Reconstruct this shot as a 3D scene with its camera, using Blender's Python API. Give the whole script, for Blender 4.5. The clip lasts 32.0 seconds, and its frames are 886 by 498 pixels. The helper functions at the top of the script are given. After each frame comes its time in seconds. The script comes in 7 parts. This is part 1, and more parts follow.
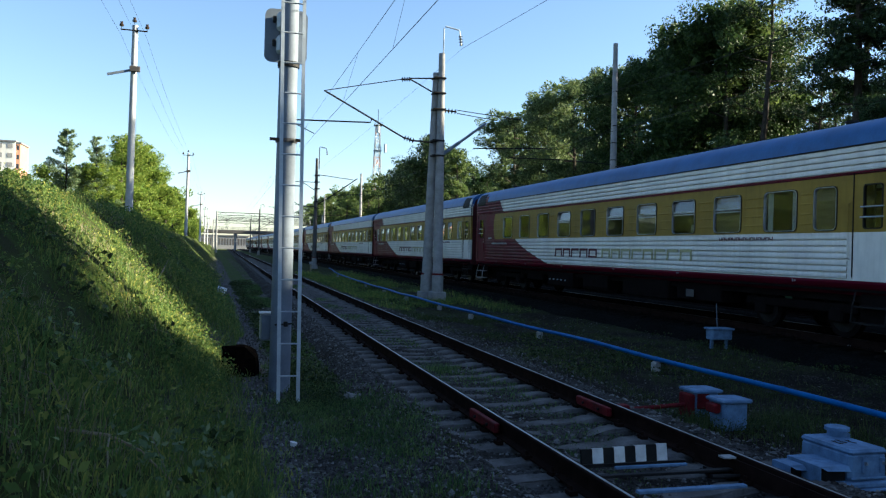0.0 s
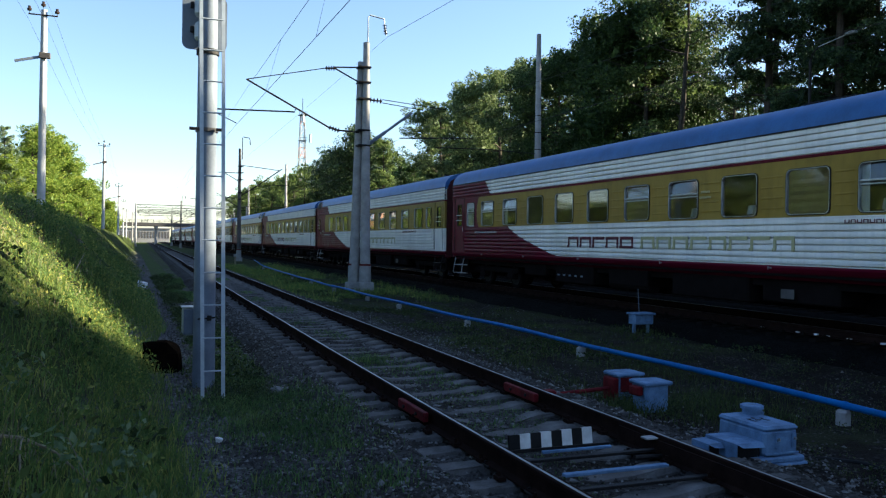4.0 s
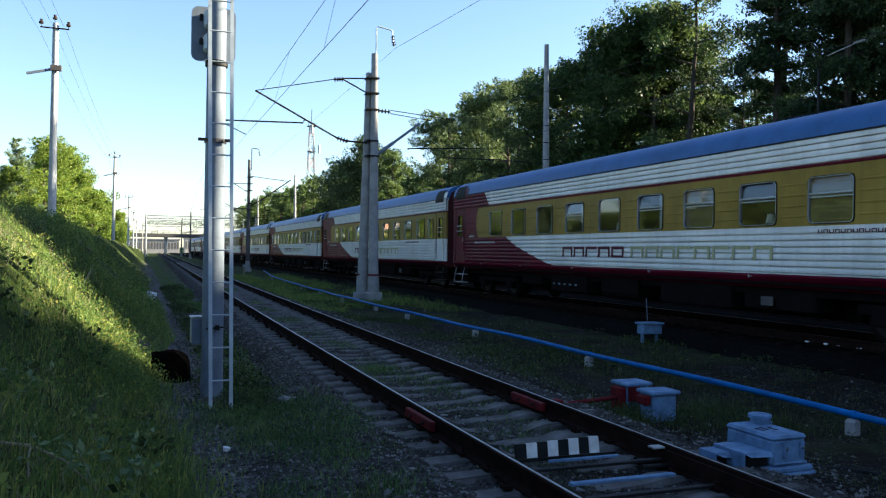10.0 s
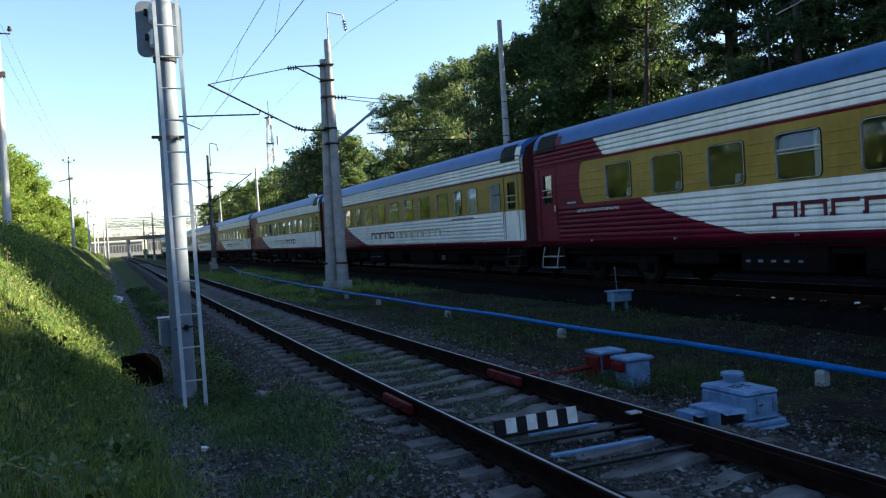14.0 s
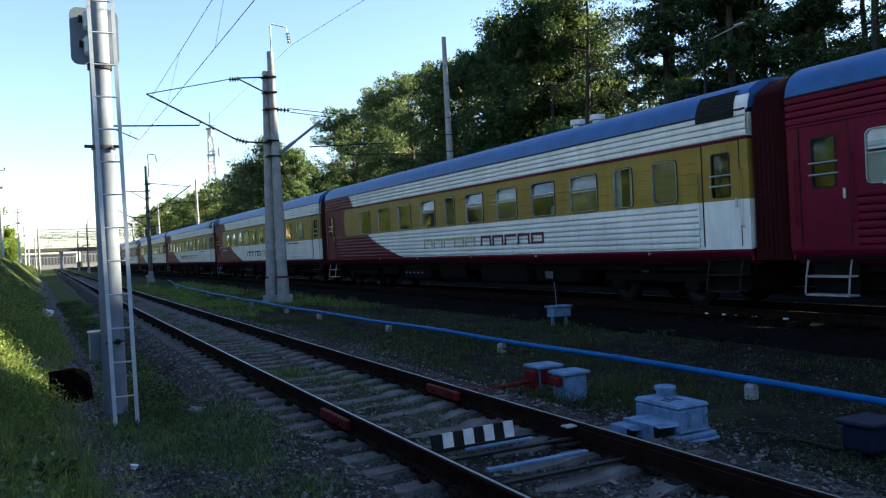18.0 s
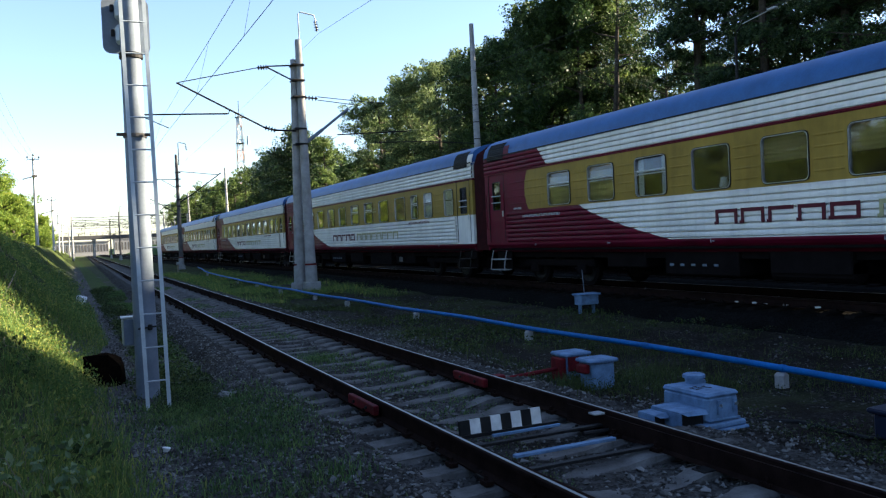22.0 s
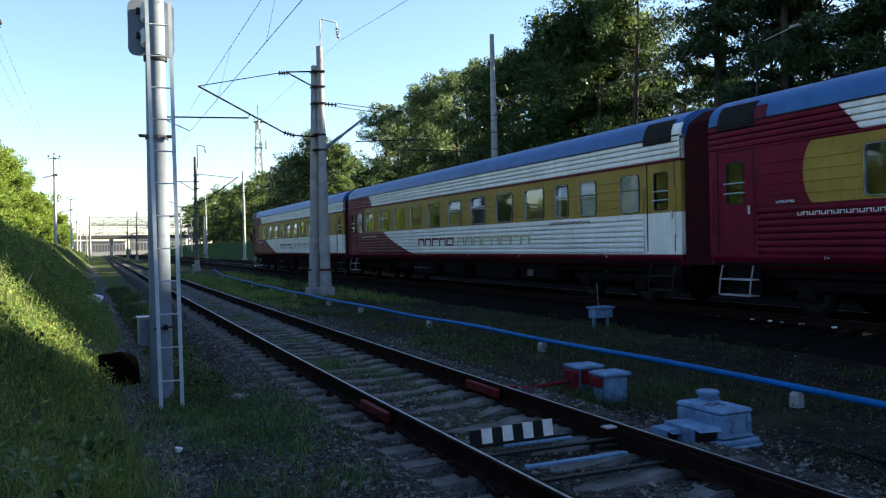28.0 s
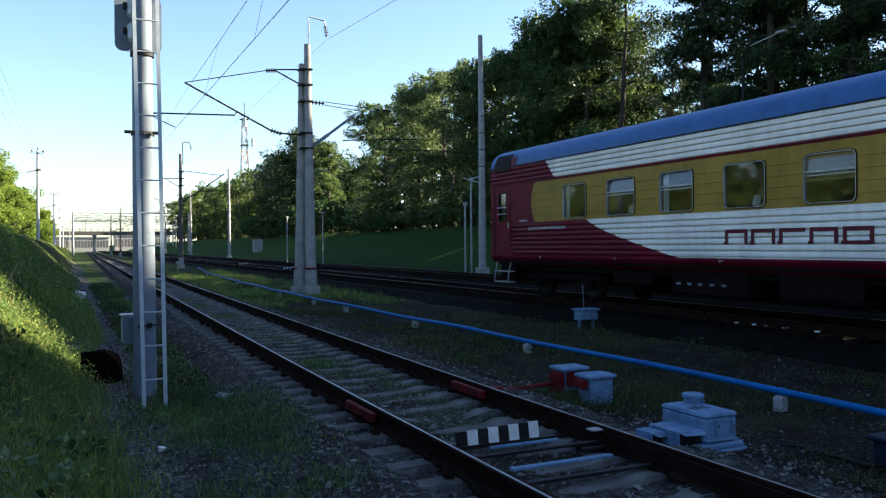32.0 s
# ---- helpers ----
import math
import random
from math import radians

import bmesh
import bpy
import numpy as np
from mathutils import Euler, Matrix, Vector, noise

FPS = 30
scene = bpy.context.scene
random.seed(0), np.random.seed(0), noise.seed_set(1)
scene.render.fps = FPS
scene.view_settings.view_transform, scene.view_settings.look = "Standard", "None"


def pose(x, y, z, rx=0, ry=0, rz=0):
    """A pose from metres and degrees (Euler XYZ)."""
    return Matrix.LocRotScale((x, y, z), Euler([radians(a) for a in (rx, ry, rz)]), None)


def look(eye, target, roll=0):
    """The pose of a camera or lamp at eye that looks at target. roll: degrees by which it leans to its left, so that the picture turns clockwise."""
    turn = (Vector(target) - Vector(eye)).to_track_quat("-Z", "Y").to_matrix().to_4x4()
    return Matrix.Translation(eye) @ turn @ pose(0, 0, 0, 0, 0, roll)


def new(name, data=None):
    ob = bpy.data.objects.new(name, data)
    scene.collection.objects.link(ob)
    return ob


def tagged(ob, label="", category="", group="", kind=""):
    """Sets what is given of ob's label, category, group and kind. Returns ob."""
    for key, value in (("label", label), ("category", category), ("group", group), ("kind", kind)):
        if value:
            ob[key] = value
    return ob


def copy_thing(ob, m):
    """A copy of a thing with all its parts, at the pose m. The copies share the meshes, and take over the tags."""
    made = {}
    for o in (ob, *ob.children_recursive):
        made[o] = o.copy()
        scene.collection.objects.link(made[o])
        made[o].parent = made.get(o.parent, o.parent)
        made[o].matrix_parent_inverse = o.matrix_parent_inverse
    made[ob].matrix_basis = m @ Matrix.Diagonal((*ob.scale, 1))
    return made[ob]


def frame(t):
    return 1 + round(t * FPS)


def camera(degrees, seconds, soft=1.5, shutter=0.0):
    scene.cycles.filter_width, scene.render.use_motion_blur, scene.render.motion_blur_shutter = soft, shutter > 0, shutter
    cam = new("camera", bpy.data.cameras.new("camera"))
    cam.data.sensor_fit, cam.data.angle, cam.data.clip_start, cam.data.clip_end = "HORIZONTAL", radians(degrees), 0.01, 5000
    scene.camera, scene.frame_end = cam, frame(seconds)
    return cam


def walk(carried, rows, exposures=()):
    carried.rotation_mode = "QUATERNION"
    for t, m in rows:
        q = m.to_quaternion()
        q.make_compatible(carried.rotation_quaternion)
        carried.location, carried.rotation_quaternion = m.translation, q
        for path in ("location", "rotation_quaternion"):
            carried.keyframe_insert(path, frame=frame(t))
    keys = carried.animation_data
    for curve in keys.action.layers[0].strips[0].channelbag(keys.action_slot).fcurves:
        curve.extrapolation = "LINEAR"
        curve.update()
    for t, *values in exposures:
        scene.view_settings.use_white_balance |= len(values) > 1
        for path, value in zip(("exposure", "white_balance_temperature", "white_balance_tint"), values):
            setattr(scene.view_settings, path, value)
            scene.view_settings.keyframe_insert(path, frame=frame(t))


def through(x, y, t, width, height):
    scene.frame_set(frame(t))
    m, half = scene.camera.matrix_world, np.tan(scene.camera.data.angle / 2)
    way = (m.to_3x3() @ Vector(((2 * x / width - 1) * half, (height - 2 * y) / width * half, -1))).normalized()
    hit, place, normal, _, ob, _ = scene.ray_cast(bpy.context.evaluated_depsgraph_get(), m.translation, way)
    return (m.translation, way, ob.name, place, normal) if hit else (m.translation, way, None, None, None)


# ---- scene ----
cam = camera(57.83, 32.0, soft=1.25)
# Handheld: a standing place, small sways and turns.
PATH = [
    (0.0, pose(-2.918, 0.001, 1.714, 90.17, -1.65, -16.00)),
    (0.5, pose(-2.918, 0.004, 1.711, 89.84, -0.63, -17.52)),
    (1.0, pose(-2.905, -0.010, 1.711, 89.59, -0.74, -18.91)),
    (1.5, pose(-2.903, -0.015, 1.711, 89.15, -0.21, -20.49)),
    (2.0, pose(-2.907, -0.010, 1.723, 89.57, -0.12, -20.94)),
    (2.5, pose(-2.899, 0.004, 1.718, 89.92, -0.78, -20.99)),
    (4.5, pose(-2.907, 0.014, 1.711, 89.32, -0.97, -21.34)),
    (5.0, pose(-2.920, 0.012, 1.714, 89.14, -1.09, -21.65)),
    (5.5, pose(-2.919, 0.003, 1.707, 89.58, -0.88, -20.40)),
    (6.0, pose(-2.905, 0.002, 1.708, 89.87, -0.62, -20.73)),
    (6.5, pose(-2.902, 0.001, 1.705, 90.14, -0.53, -21.66)),
    (7.0, pose(-2.899, -0.005, 1.711, 90.54, -0.39, -22.44)),
    (7.5, pose(-2.910, 0.004, 1.700, 90.06, -0.33, -22.58)),
    (8.0, pose(-2.906, 0.018, 1.707, 89.53, -0.35, -21.41)),
    (8.5, pose(-2.897, 0.012, 1.714, 89.63, 0.12, -21.01)),
    (9.0, pose(-2.891, 0.000, 1.704, 90.30, -0.21, -20.79)),
    (9.5, pose(-2.890, -0.008, 1.705, 90.97, -0.24, -21.03)),
    (10.0, pose(-2.890, -0.018, 1.701, 90.30, -0.80, -20.54)),
    (10.5, pose(-2.888, -0.020, 1.697, 90.11, -0.72, -21.78)),
    (11.0, pose(-2.899, 0.002, 1.697, 89.33, -0.23, -21.99)),
    (11.5, pose(-2.883, 0.000, 1.696, 89.33, 0.42, -21.82)),
    (12.0, pose(-2.882, -0.002, 1.693, 88.79, 1.16, -22.67)),
    (12.5, pose(-2.881, 0.004, 1.696, 89.07, 1.73, -22.89)),
    (13.0, pose(-2.875, 0.009, 1.694, 88.94, 2.18, -23.23)),
    (13.5, pose(-2.873, 0.014, 1.693, 89.00, 2.46, -23.24)),
    (14.0, pose(-2.864, 0.014, 1.697, 88.96, 3.23, -22.87)),
    (14.5, pose(-2.851, -0.006, 1.690, 89.48, 4.30, -23.09)),
    (16.5, pose(-2.844, -0.019, 1.688, 90.30, 2.94, -25.23)),
    (17.0, pose(-2.835, -0.015, 1.683, 90.14, 2.17, -25.78)),
    (17.5, pose(-2.832, -0.014, 1.686, 89.96, 2.30, -25.86)),
    (18.0, pose(-2.826, -0.010, 1.688, 89.82, 2.70, -26.90)),
    (18.5, pose(-2.825, -0.016, 1.680, 89.56, 2.81, -27.20)),
    (19.0, pose(-2.826, -0.008, 1.680, 89.12, 2.73, -26.83)),
    (19.5, pose(-2.832, 0.000, 1.686, 89.31, 2.52, -26.43)),
    (20.0, pose(-2.828, 0.011, 1.692, 89.38, 2.24, -26.04)),
    (20.5, pose(-2.831, -0.008, 1.680, 89.47, 2.12, -25.70)),
    (21.0, pose(-2.829, -0.021, 1.682, 89.72, 2.16, -26.21)),
    (21.5, pose(-2.827, -0.026, 1.675, 89.72, 2.60, -25.96)),
    (22.0, pose(-2.834, -0.018, 1.677, 89.05, 2.65, -24.96)),
    (22.5, pose(-2.846, -0.024, 1.683, 89.90, 2.20, -24.80)),
    (23.0, pose(-2.847, -0.020, 1.685, 90.35, 1.40, -24.25)),
    (23.5, pose(-2.862, -0.020, 1.682, 90.26, 1.61, -24.79)),
    (24.0, pose(-2.879, -0.014, 1.678, 90.41, 1.16, -23.67)),
    (24.5, pose(-2.881, -0.008, 1.680, 90.18, 0.77, -23.90)),
    (25.0, pose(-2.876, -0.001, 1.681, 90.03, 0.84, -22.93)),
    (25.5, pose(-2.867, -0.002, 1.683, 89.66, 0.80, -23.29)),
    (27.5, pose(-2.853, -0.006, 1.686, 89.84, 1.08, -23.33)),
    (28.0, pose(-2.859, -0.024, 1.674, 89.73, 1.08, -23.92)),
    (28.5, pose(-2.867, -0.025, 1.681, 89.65, 0.37, -23.63)),
    (29.0, pose(-2.861, -0.012, 1.681, 89.76, -0.02, -23.45)),
    (29.5, pose(-2.874, -0.010, 1.683, 89.64, -0.01, -22.84)),
    (30.0, pose(-2.872, -0.010, 1.684, 89.76, 0.31, -22.09)),
    (30.5, pose(-2.862, -0.014, 1.686, 89.68, 0.64, -22.47)),
    (31.0, pose(-2.864, -0.014, 1.686, 89.80, 0.81, -23.50)),
    (31.5, pose(-2.872, -0.004, 1.683, 89.89, 0.57, -24.52)),
    (32.0, pose(-2.868, 0.002, 1.681, 89.72, 0.42, -24.94)),
]
walk(cam, PATH, [(0, 2.27, 5770, 9), (1.2, 2.31, 5810, 9.6), (2, 2.44, 5920, 11.2), (5, 2.47, 5920, 11.4), (9, 2.52, 5900, 11.3), (12, 2.58, 5900, 11), (17, 2.64, 5950, 11.5), (21, 2.75, 6150, 14.5), (22.2, 2.73, 6120, 14.2), (24, 2.63, 5980, 12.5), (32, 2.6, 5980, 12)])


# ---- light ----
SUN_AZ, SUN_EL = radians(100), radians(21.5)      # clockwise from +y; the sun stands low behind the wood
world = bpy.data.worlds.new("evening_sky")
scene.world = world
world.use_nodes = True
wn = world.node_tree
sky = wn.nodes.new("ShaderNodeTexSky")
sky.sky_type, sky.sun_disc = "NISHITA", False
sky.sun_elevation, sky.sun_rotation = SUN_EL, SUN_AZ
sky.altitude, sky.air_density, sky.dust_density, sky.ozone_density = 100, 1.0, 0.5, 1.6
wn.links.new(sky.outputs[0], wn.nodes["Background"].inputs[0])
wn.nodes["Background"].inputs[1].default_value = 0.05
sun = new("sun", bpy.data.lights.new("sun", "SUN"))
sun.data.energy, sun.data.angle, sun.data.color = 5.0, radians(0.8), (1.0, 0.87, 0.58)
TO_SUN = Vector((math.sin(SUN_AZ) * math.cos(SUN_EL), math.cos(SUN_AZ) * math.cos(SUN_EL), math.sin(SUN_EL)))
sun.matrix_world = look(TO_SUN * 50, (0, 0, 0))


# ---- materials ----
class Nodes:
    """A node material in the making."""

    def __init__(self, name, rough=0.7, metal=0.0, spec=0.5):
        self.mat = bpy.data.materials.new(name)
        self.mat.use_nodes = True
        self.t = self.mat.node_tree
        self.b = self.t.nodes["Principled BSDF"]
        self.set("Roughness", rough), self.set("Metallic", metal), self.set("Specular IOR Level", spec)

    def set(self, key, value):
        if hasattr(value, "links"):
            self.t.links.new(value, self.b.inputs[key])
        else:
            self.b.inputs[key].default_value = (*value, 1) if isinstance(value, tuple) and len(value) == 3 else value
        return self

    def plug(self, socket, value):
        if hasattr(value, "links"):
            self.t.links.new(value, socket)
        else:
            socket.default_value = (*value, 1) if isinstance(value, tuple) and len(value) == 3 else value

    def coord(self, kind="Object"):
        return self.t.nodes.new("ShaderNodeTexCoord").outputs[kind]

    def world(self):
        return self.t.nodes.new("ShaderNodeNewGeometry").outputs["Position"]

    def island(self):
        return self.t.nodes.new("ShaderNodeNewGeometry").outputs["Random Per Island"]

    def chance(self):
        return self.t.nodes.new("ShaderNodeObjectInfo").outputs["Random"]

    def noise(self, scale, detail=4.0, rough=0.6, vector=None, stretch=None):
        n = self.t.nodes.new("ShaderNodeTexNoise")
        n.inputs["Scale"].default_value, n.inputs["Detail"].default_value, n.inputs["Roughness"].default_value = scale, detail, rough
        v = vector or self.coord()
        if stretch:
            m = self.t.nodes.new("ShaderNodeMapping")
            m.inputs["Scale"].default_value = stretch
            self.t.links.new(v, m.inputs[0])
            v = m.outputs[0]
        self.t.links.new(v, n.inputs["Vector"])
        return n.outputs["Fac"]

    def cells(self, scale, vector=None, out="Color"):
        n = self.t.nodes.new("ShaderNodeTexVoronoi")
        n.inputs["Scale"].default_value = scale
        self.t.links.new(vector or self.coord(), n.inputs["Vector"])
        return n.outputs[out]

    def ramp(self, fac, *stops):
        n = self.t.nodes.new("ShaderNodeValToRGB")
        while len(n.color_ramp.elements) < len(stops):
            n.color_ramp.elements.new(0.5)
        for e, (p, c) in zip(n.color_ramp.elements, stops):
            e.position, e.color = p, (*c, 1) if isinstance(c, tuple) else (c, c, c, 1)
        self.plug(n.inputs[0], fac)
        return n.outputs[0]

    def mix(self, fac, a, b, mode="MIX"):
        n = self.t.nodes.new("ShaderNodeMix")
        n.data_type, n.blend_type = "RGBA", mode
        self.plug(n.inputs[0], fac), self.plug(n.inputs[6], a), self.plug(n.inputs[7], b)
        return n.outputs[2]

    def math(self, op, a, b=0.0, c=0.0):
        n = self.t.nodes.new("ShaderNodeMath")
        n.operation = op
        for s, v in zip(n.inputs, (a, b, c)):
            self.plug(s, v)
        return n.outputs[0]

    def axes(self, vector=None):
        n = self.t.nodes.new("ShaderNodeSeparateXYZ")
        self.t.links.new(vector or self.coord(), n.inputs[0])
        return n.outputs[0], n.outputs[1], n.outputs[2]

    def bump(self, height, strength=0.3, distance=0.02):
        n = self.t.nodes.new("ShaderNodeBump")
        n.inputs["Strength"].default_value, n.inputs["Distance"].default_value = strength, distance
        self.t.links.new(height, n.inputs["Height"])
        self.t.links.new(n.outputs[0], self.b.inputs["Normal"])
        return self


def worn(name, base, dark, scale=6.0, rough=0.7, metal=0.0, bump=0.15, lo=0.35, hi=0.75, spec=None):
    """A surface of two tones, with fine grain."""
    m = Nodes(name, rough, metal, spec if spec is not None else min(0.4, 0.08 + max(base)))
    big, fine = m.noise(scale), m.noise(scale * 14, 3)
    c = m.ramp(big, (lo, dark), (hi, base))
    m.set("Base Color", m.mix(0.25, c, m.ramp(fine, (0.3, dark), (0.7, base))))
    m.bump(fine, bump, 0.01)
    return m.mat


def foliage(name, lo, hi, tip, through=0.25, patch=0.0):
    m = Nodes(name, 0.55, 0.0, 0.18)
    c = m.ramp(m.island(), (0.0, lo), (0.6, hi), (1.0, tip))
    c = m.mix(m.math("MULTIPLY", m.chance(), 0.35), c, m.mix(0.5, c, tip))
    if patch:
        # tufts of a darker and of a drier kind
        p = m.world()
        c = m.mix(m.ramp(m.noise(1.7, 4, 0.6, p), (0.44, patch), (0.60, 0.0)), c, m.mix(0.75, c, lo))
        c = m.mix(m.ramp(m.noise(0.9, 4, 0.65, p), (0.56, 0.0), (0.70, patch * 0.7)), c, m.mix(0.5, c, (0.24, 0.215, 0.085)))
    m.set("Base Color", c)
    m.set("Transmission Weight", 0.0)
    tr = m.t.nodes.new("ShaderNodeBsdfTranslucent")
    m.plug(tr.inputs[0], c)
    mx = m.t.nodes.new("ShaderNodeMixShader")
    mx.inputs[0].default_value = through
    out = m.t.nodes["Material Output"]
    m.t.links.new(m.b.outputs[0], mx.inputs[1]), m.t.links.new(tr.outputs[0], mx.inputs[2]), m.t.links.new(mx.outputs[0], out.inputs[0])
    return m.mat


def ground_material():
    m = Nodes("soil_and_grass", 0.95, 0.0, 0.05)
    p = m.world()
    x, y, z = m.axes(p)
    big, mid, fine = m.noise(0.35, 5, 0.65, p), m.noise(2.2, 5, 0.6, p), m.noise(30, 4, 0.7, p)
    pebble = m.cells(34, p, "Color")
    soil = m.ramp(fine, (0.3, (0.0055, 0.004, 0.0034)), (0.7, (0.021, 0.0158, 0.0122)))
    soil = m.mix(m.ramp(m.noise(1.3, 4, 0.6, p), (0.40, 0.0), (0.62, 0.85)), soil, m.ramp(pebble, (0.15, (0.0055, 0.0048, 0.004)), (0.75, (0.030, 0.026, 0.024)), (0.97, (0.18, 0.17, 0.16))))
    grass = m.ramp(fine, (0.25, (0.020, 0.034, 0.008)), (0.75, (0.070, 0.095, 0.020)))
    dry = m.mix(m.ramp(mid, (0.42, 0.0), (0.6, 1.0)), grass, (0.030, 0.034, 0.014))
    lush = m.math("MULTIPLY", m.math("SUBTRACT", m.math("MINIMUM", y, 45.0), 10.0), 0.0032)
    fac = m.ramp(m.math("ADD", lush, m.math("ADD", m.math("MULTIPLY", big, 0.6), m.math("MULTIPLY", mid, 0.4))), (0.50, 0.0), (0.62, 0.8))
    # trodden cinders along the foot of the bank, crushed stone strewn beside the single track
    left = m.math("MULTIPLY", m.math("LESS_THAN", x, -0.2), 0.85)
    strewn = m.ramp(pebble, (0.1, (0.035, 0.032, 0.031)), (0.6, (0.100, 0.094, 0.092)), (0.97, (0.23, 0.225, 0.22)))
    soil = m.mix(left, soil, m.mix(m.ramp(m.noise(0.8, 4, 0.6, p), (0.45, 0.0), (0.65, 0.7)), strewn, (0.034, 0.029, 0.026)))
    path = m.math("MULTIPLY", m.math("LESS_THAN", m.math("ABSOLUTE", m.math("ADD", x, m.math("ADD", 2.22, m.math("MULTIPLY", m.math("SUBTRACT", mid, 0.5), 0.5)))), 0.33), m.math("GREATER_THAN", y, 9.0))
    strip = m.math("MULTIPLY", m.math("LESS_THAN", m.math("ABSOLUTE", m.math("ADD", x, m.math("ADD", 1.45, m.math("MULTIPLY", m.math("SUBTRACT", mid, 0.5), 0.6)))), 0.46), m.math("GREATER_THAN", y, 9.5))
    fac = m.math("MAXIMUM", fac, m.math("MULTIPLY", strip, 0.85))
    fac = m.math("MULTIPLY", fac, m.math("SUBTRACT", 1.0, m.math("MULTIPLY", path, 0.9)))
    # slopes and far land are wholly grown over
    grown = m.math("MAXIMUM", m.ramp(m.math("DIVIDE", z, 3.0), (0.0, 0.0), (0.05, 1.0)), m.ramp(m.math("DIVIDE", y, 400.0), (0.22, 0.0), (0.35, 1.0)))
    lawn = m.ramp(fine, (0.2, (0.011, 0.031, 0.007)), (0.8, (0.028, 0.066, 0.012)))
    cover = m.mix(m.ramp(m.math("DIVIDE", x, 40.0), (0.47, 0.0), (0.51, 1.0)), dry, lawn)
    verge = m.ramp(fine, (0.25, (0.022, 0.044, 0.009)), (0.75, (0.075, 0.115, 0.022)))
    ground = m.mix(m.math("MAXIMUM", fac, grown), soil, cover)
    m.set("Base Color", m.mix(m.math("MULTIPLY", strip, m.ramp(mid, (0.35, 0.9), (0.62, 0.35))), ground, verge))
    return m.bump(fine, 0.6, 0.04).mat


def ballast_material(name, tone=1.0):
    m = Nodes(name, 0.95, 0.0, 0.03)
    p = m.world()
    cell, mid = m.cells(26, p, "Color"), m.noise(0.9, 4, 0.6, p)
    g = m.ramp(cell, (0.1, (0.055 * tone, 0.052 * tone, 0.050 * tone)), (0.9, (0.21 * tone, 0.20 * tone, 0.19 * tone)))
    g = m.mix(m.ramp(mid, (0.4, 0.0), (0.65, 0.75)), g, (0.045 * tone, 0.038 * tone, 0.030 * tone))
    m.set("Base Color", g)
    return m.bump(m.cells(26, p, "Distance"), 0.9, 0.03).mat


def stone_material():
    m = Nodes("crushed_stone", 0.9, 0.0, 0.1)
    c = m.ramp(m.island(), (0.0, (0.022, 0.020, 0.019)), (0.6, (0.088, 0.082, 0.079)), (1.0, (0.25, 0.245, 0.24)))
    m.set("Base Color", m.mix(0.3, c, m.ramp(m.noise(40), (0.3, (0.018, 0.016, 0.014)), (0.7, (0.075, 0.072, 0.066)))))
    return m.mat


def coach_paint():
    """The livery: cream sides, an olive-yellow window band, a wine-red end that sweeps off in a curve."""
    m = Nodes("coach_livery", 0.45, 0.0, 0.09)
    x, y, z = m.axes()
    s = m.math("MULTIPLY", y, -1.0)
    dirt, streak = m.noise(1.1, 5, 0.65), m.noise(3.0, 4, 0.6, None, (1, 2.5, 0.25))
    cream = m.ramp(dirt, (0.3, (0.60, 0.58, 0.54)), (0.7, (0.80, 0.77, 0.72)))
    olive = m.ramp(dirt, (0.3, (0.205, 0.135, 0.026)), (0.7, (0.305, 0.205, 0.042)))
    red = m.ramp(dirt, (0.3, (0.078, 0.0025, 0.013)), (0.7, (0.130, 0.005, 0.021)))

    def above(v, edge):
        return m.math("GREATER_THAN", v, edge)

    def below(v, edge):
        return m.math("LESS_THAN", v, edge)

    band = m.math("MULTIPLY", above(z, 2.17), below(z, 3.30))
    c = m.mix(band, cream, olive)
    c = m.mix(m.math("MULTIPLY", above(z, 3.30), below(z, 3.36)), c, red)
    # upper stripe
    up = m.math("MULTIPLY", above(z, 3.36), below(s, m.math("ADD", 3.35, m.math("MULTIPLY", m.math("SUBTRACT", 3.85, z), 0.9))))
    # window band: the yellow begins as a round bow
    dz = m.math("DIVIDE", m.math("SUBTRACT", z, 2.74), 0.62)
    bow = m.math("SUBTRACT", 2.90, m.math("MULTIPLY", 0.34, m.math("SQRT", m.math("MAXIMUM", 0.0, m.math("SUBTRACT", 1.0, m.math("MULTIPLY", dz, dz))))))
    mid = m.math("MULTIPLY", band, below(s, bow))
    # lower stripe: the sweep
    u = m.math("MAXIMUM", 0.0, m.math("DIVIDE", m.math("SUBTRACT", 2.17, z), 0.85))
    sweep = m.math("ADD", 5.3, m.math("MULTIPLY", 2.9, m.math("POWER", u, 1.35)))
    low = m.math("MULTIPLY", below(z, 2.17), below(s, sweep))
    c = m.mix(m.math("MAXIMUM", m.math("MAXIMUM", up, mid), m.math("MAXIMUM", low, below(z, 1.22))), c, red)
    grime = m.math("MULTIPLY", m.ramp(streak, (0.45, 0.0), (0.75, 1.0)), 0.22)
    m.set("Base Color", m.mix(grime, c, m.mix(0.75, c, (0.02, 0.016, 0.013))))
    m.set("Roughness", m.ramp(dirt, (0.3, 0.36), (0.7, 0.55)))
    return m.bump(m.noise(0.9, 2), 0.05, 0.02).mat


def glass_material():
    m = Nodes("window_glass", 0.03, 0.0, 0.5)
    m.set("Base Color", (0.55, 0.60, 0.60)).set("Transmission Weight", 1.0).set("IOR", 1.5)
    return m.mat


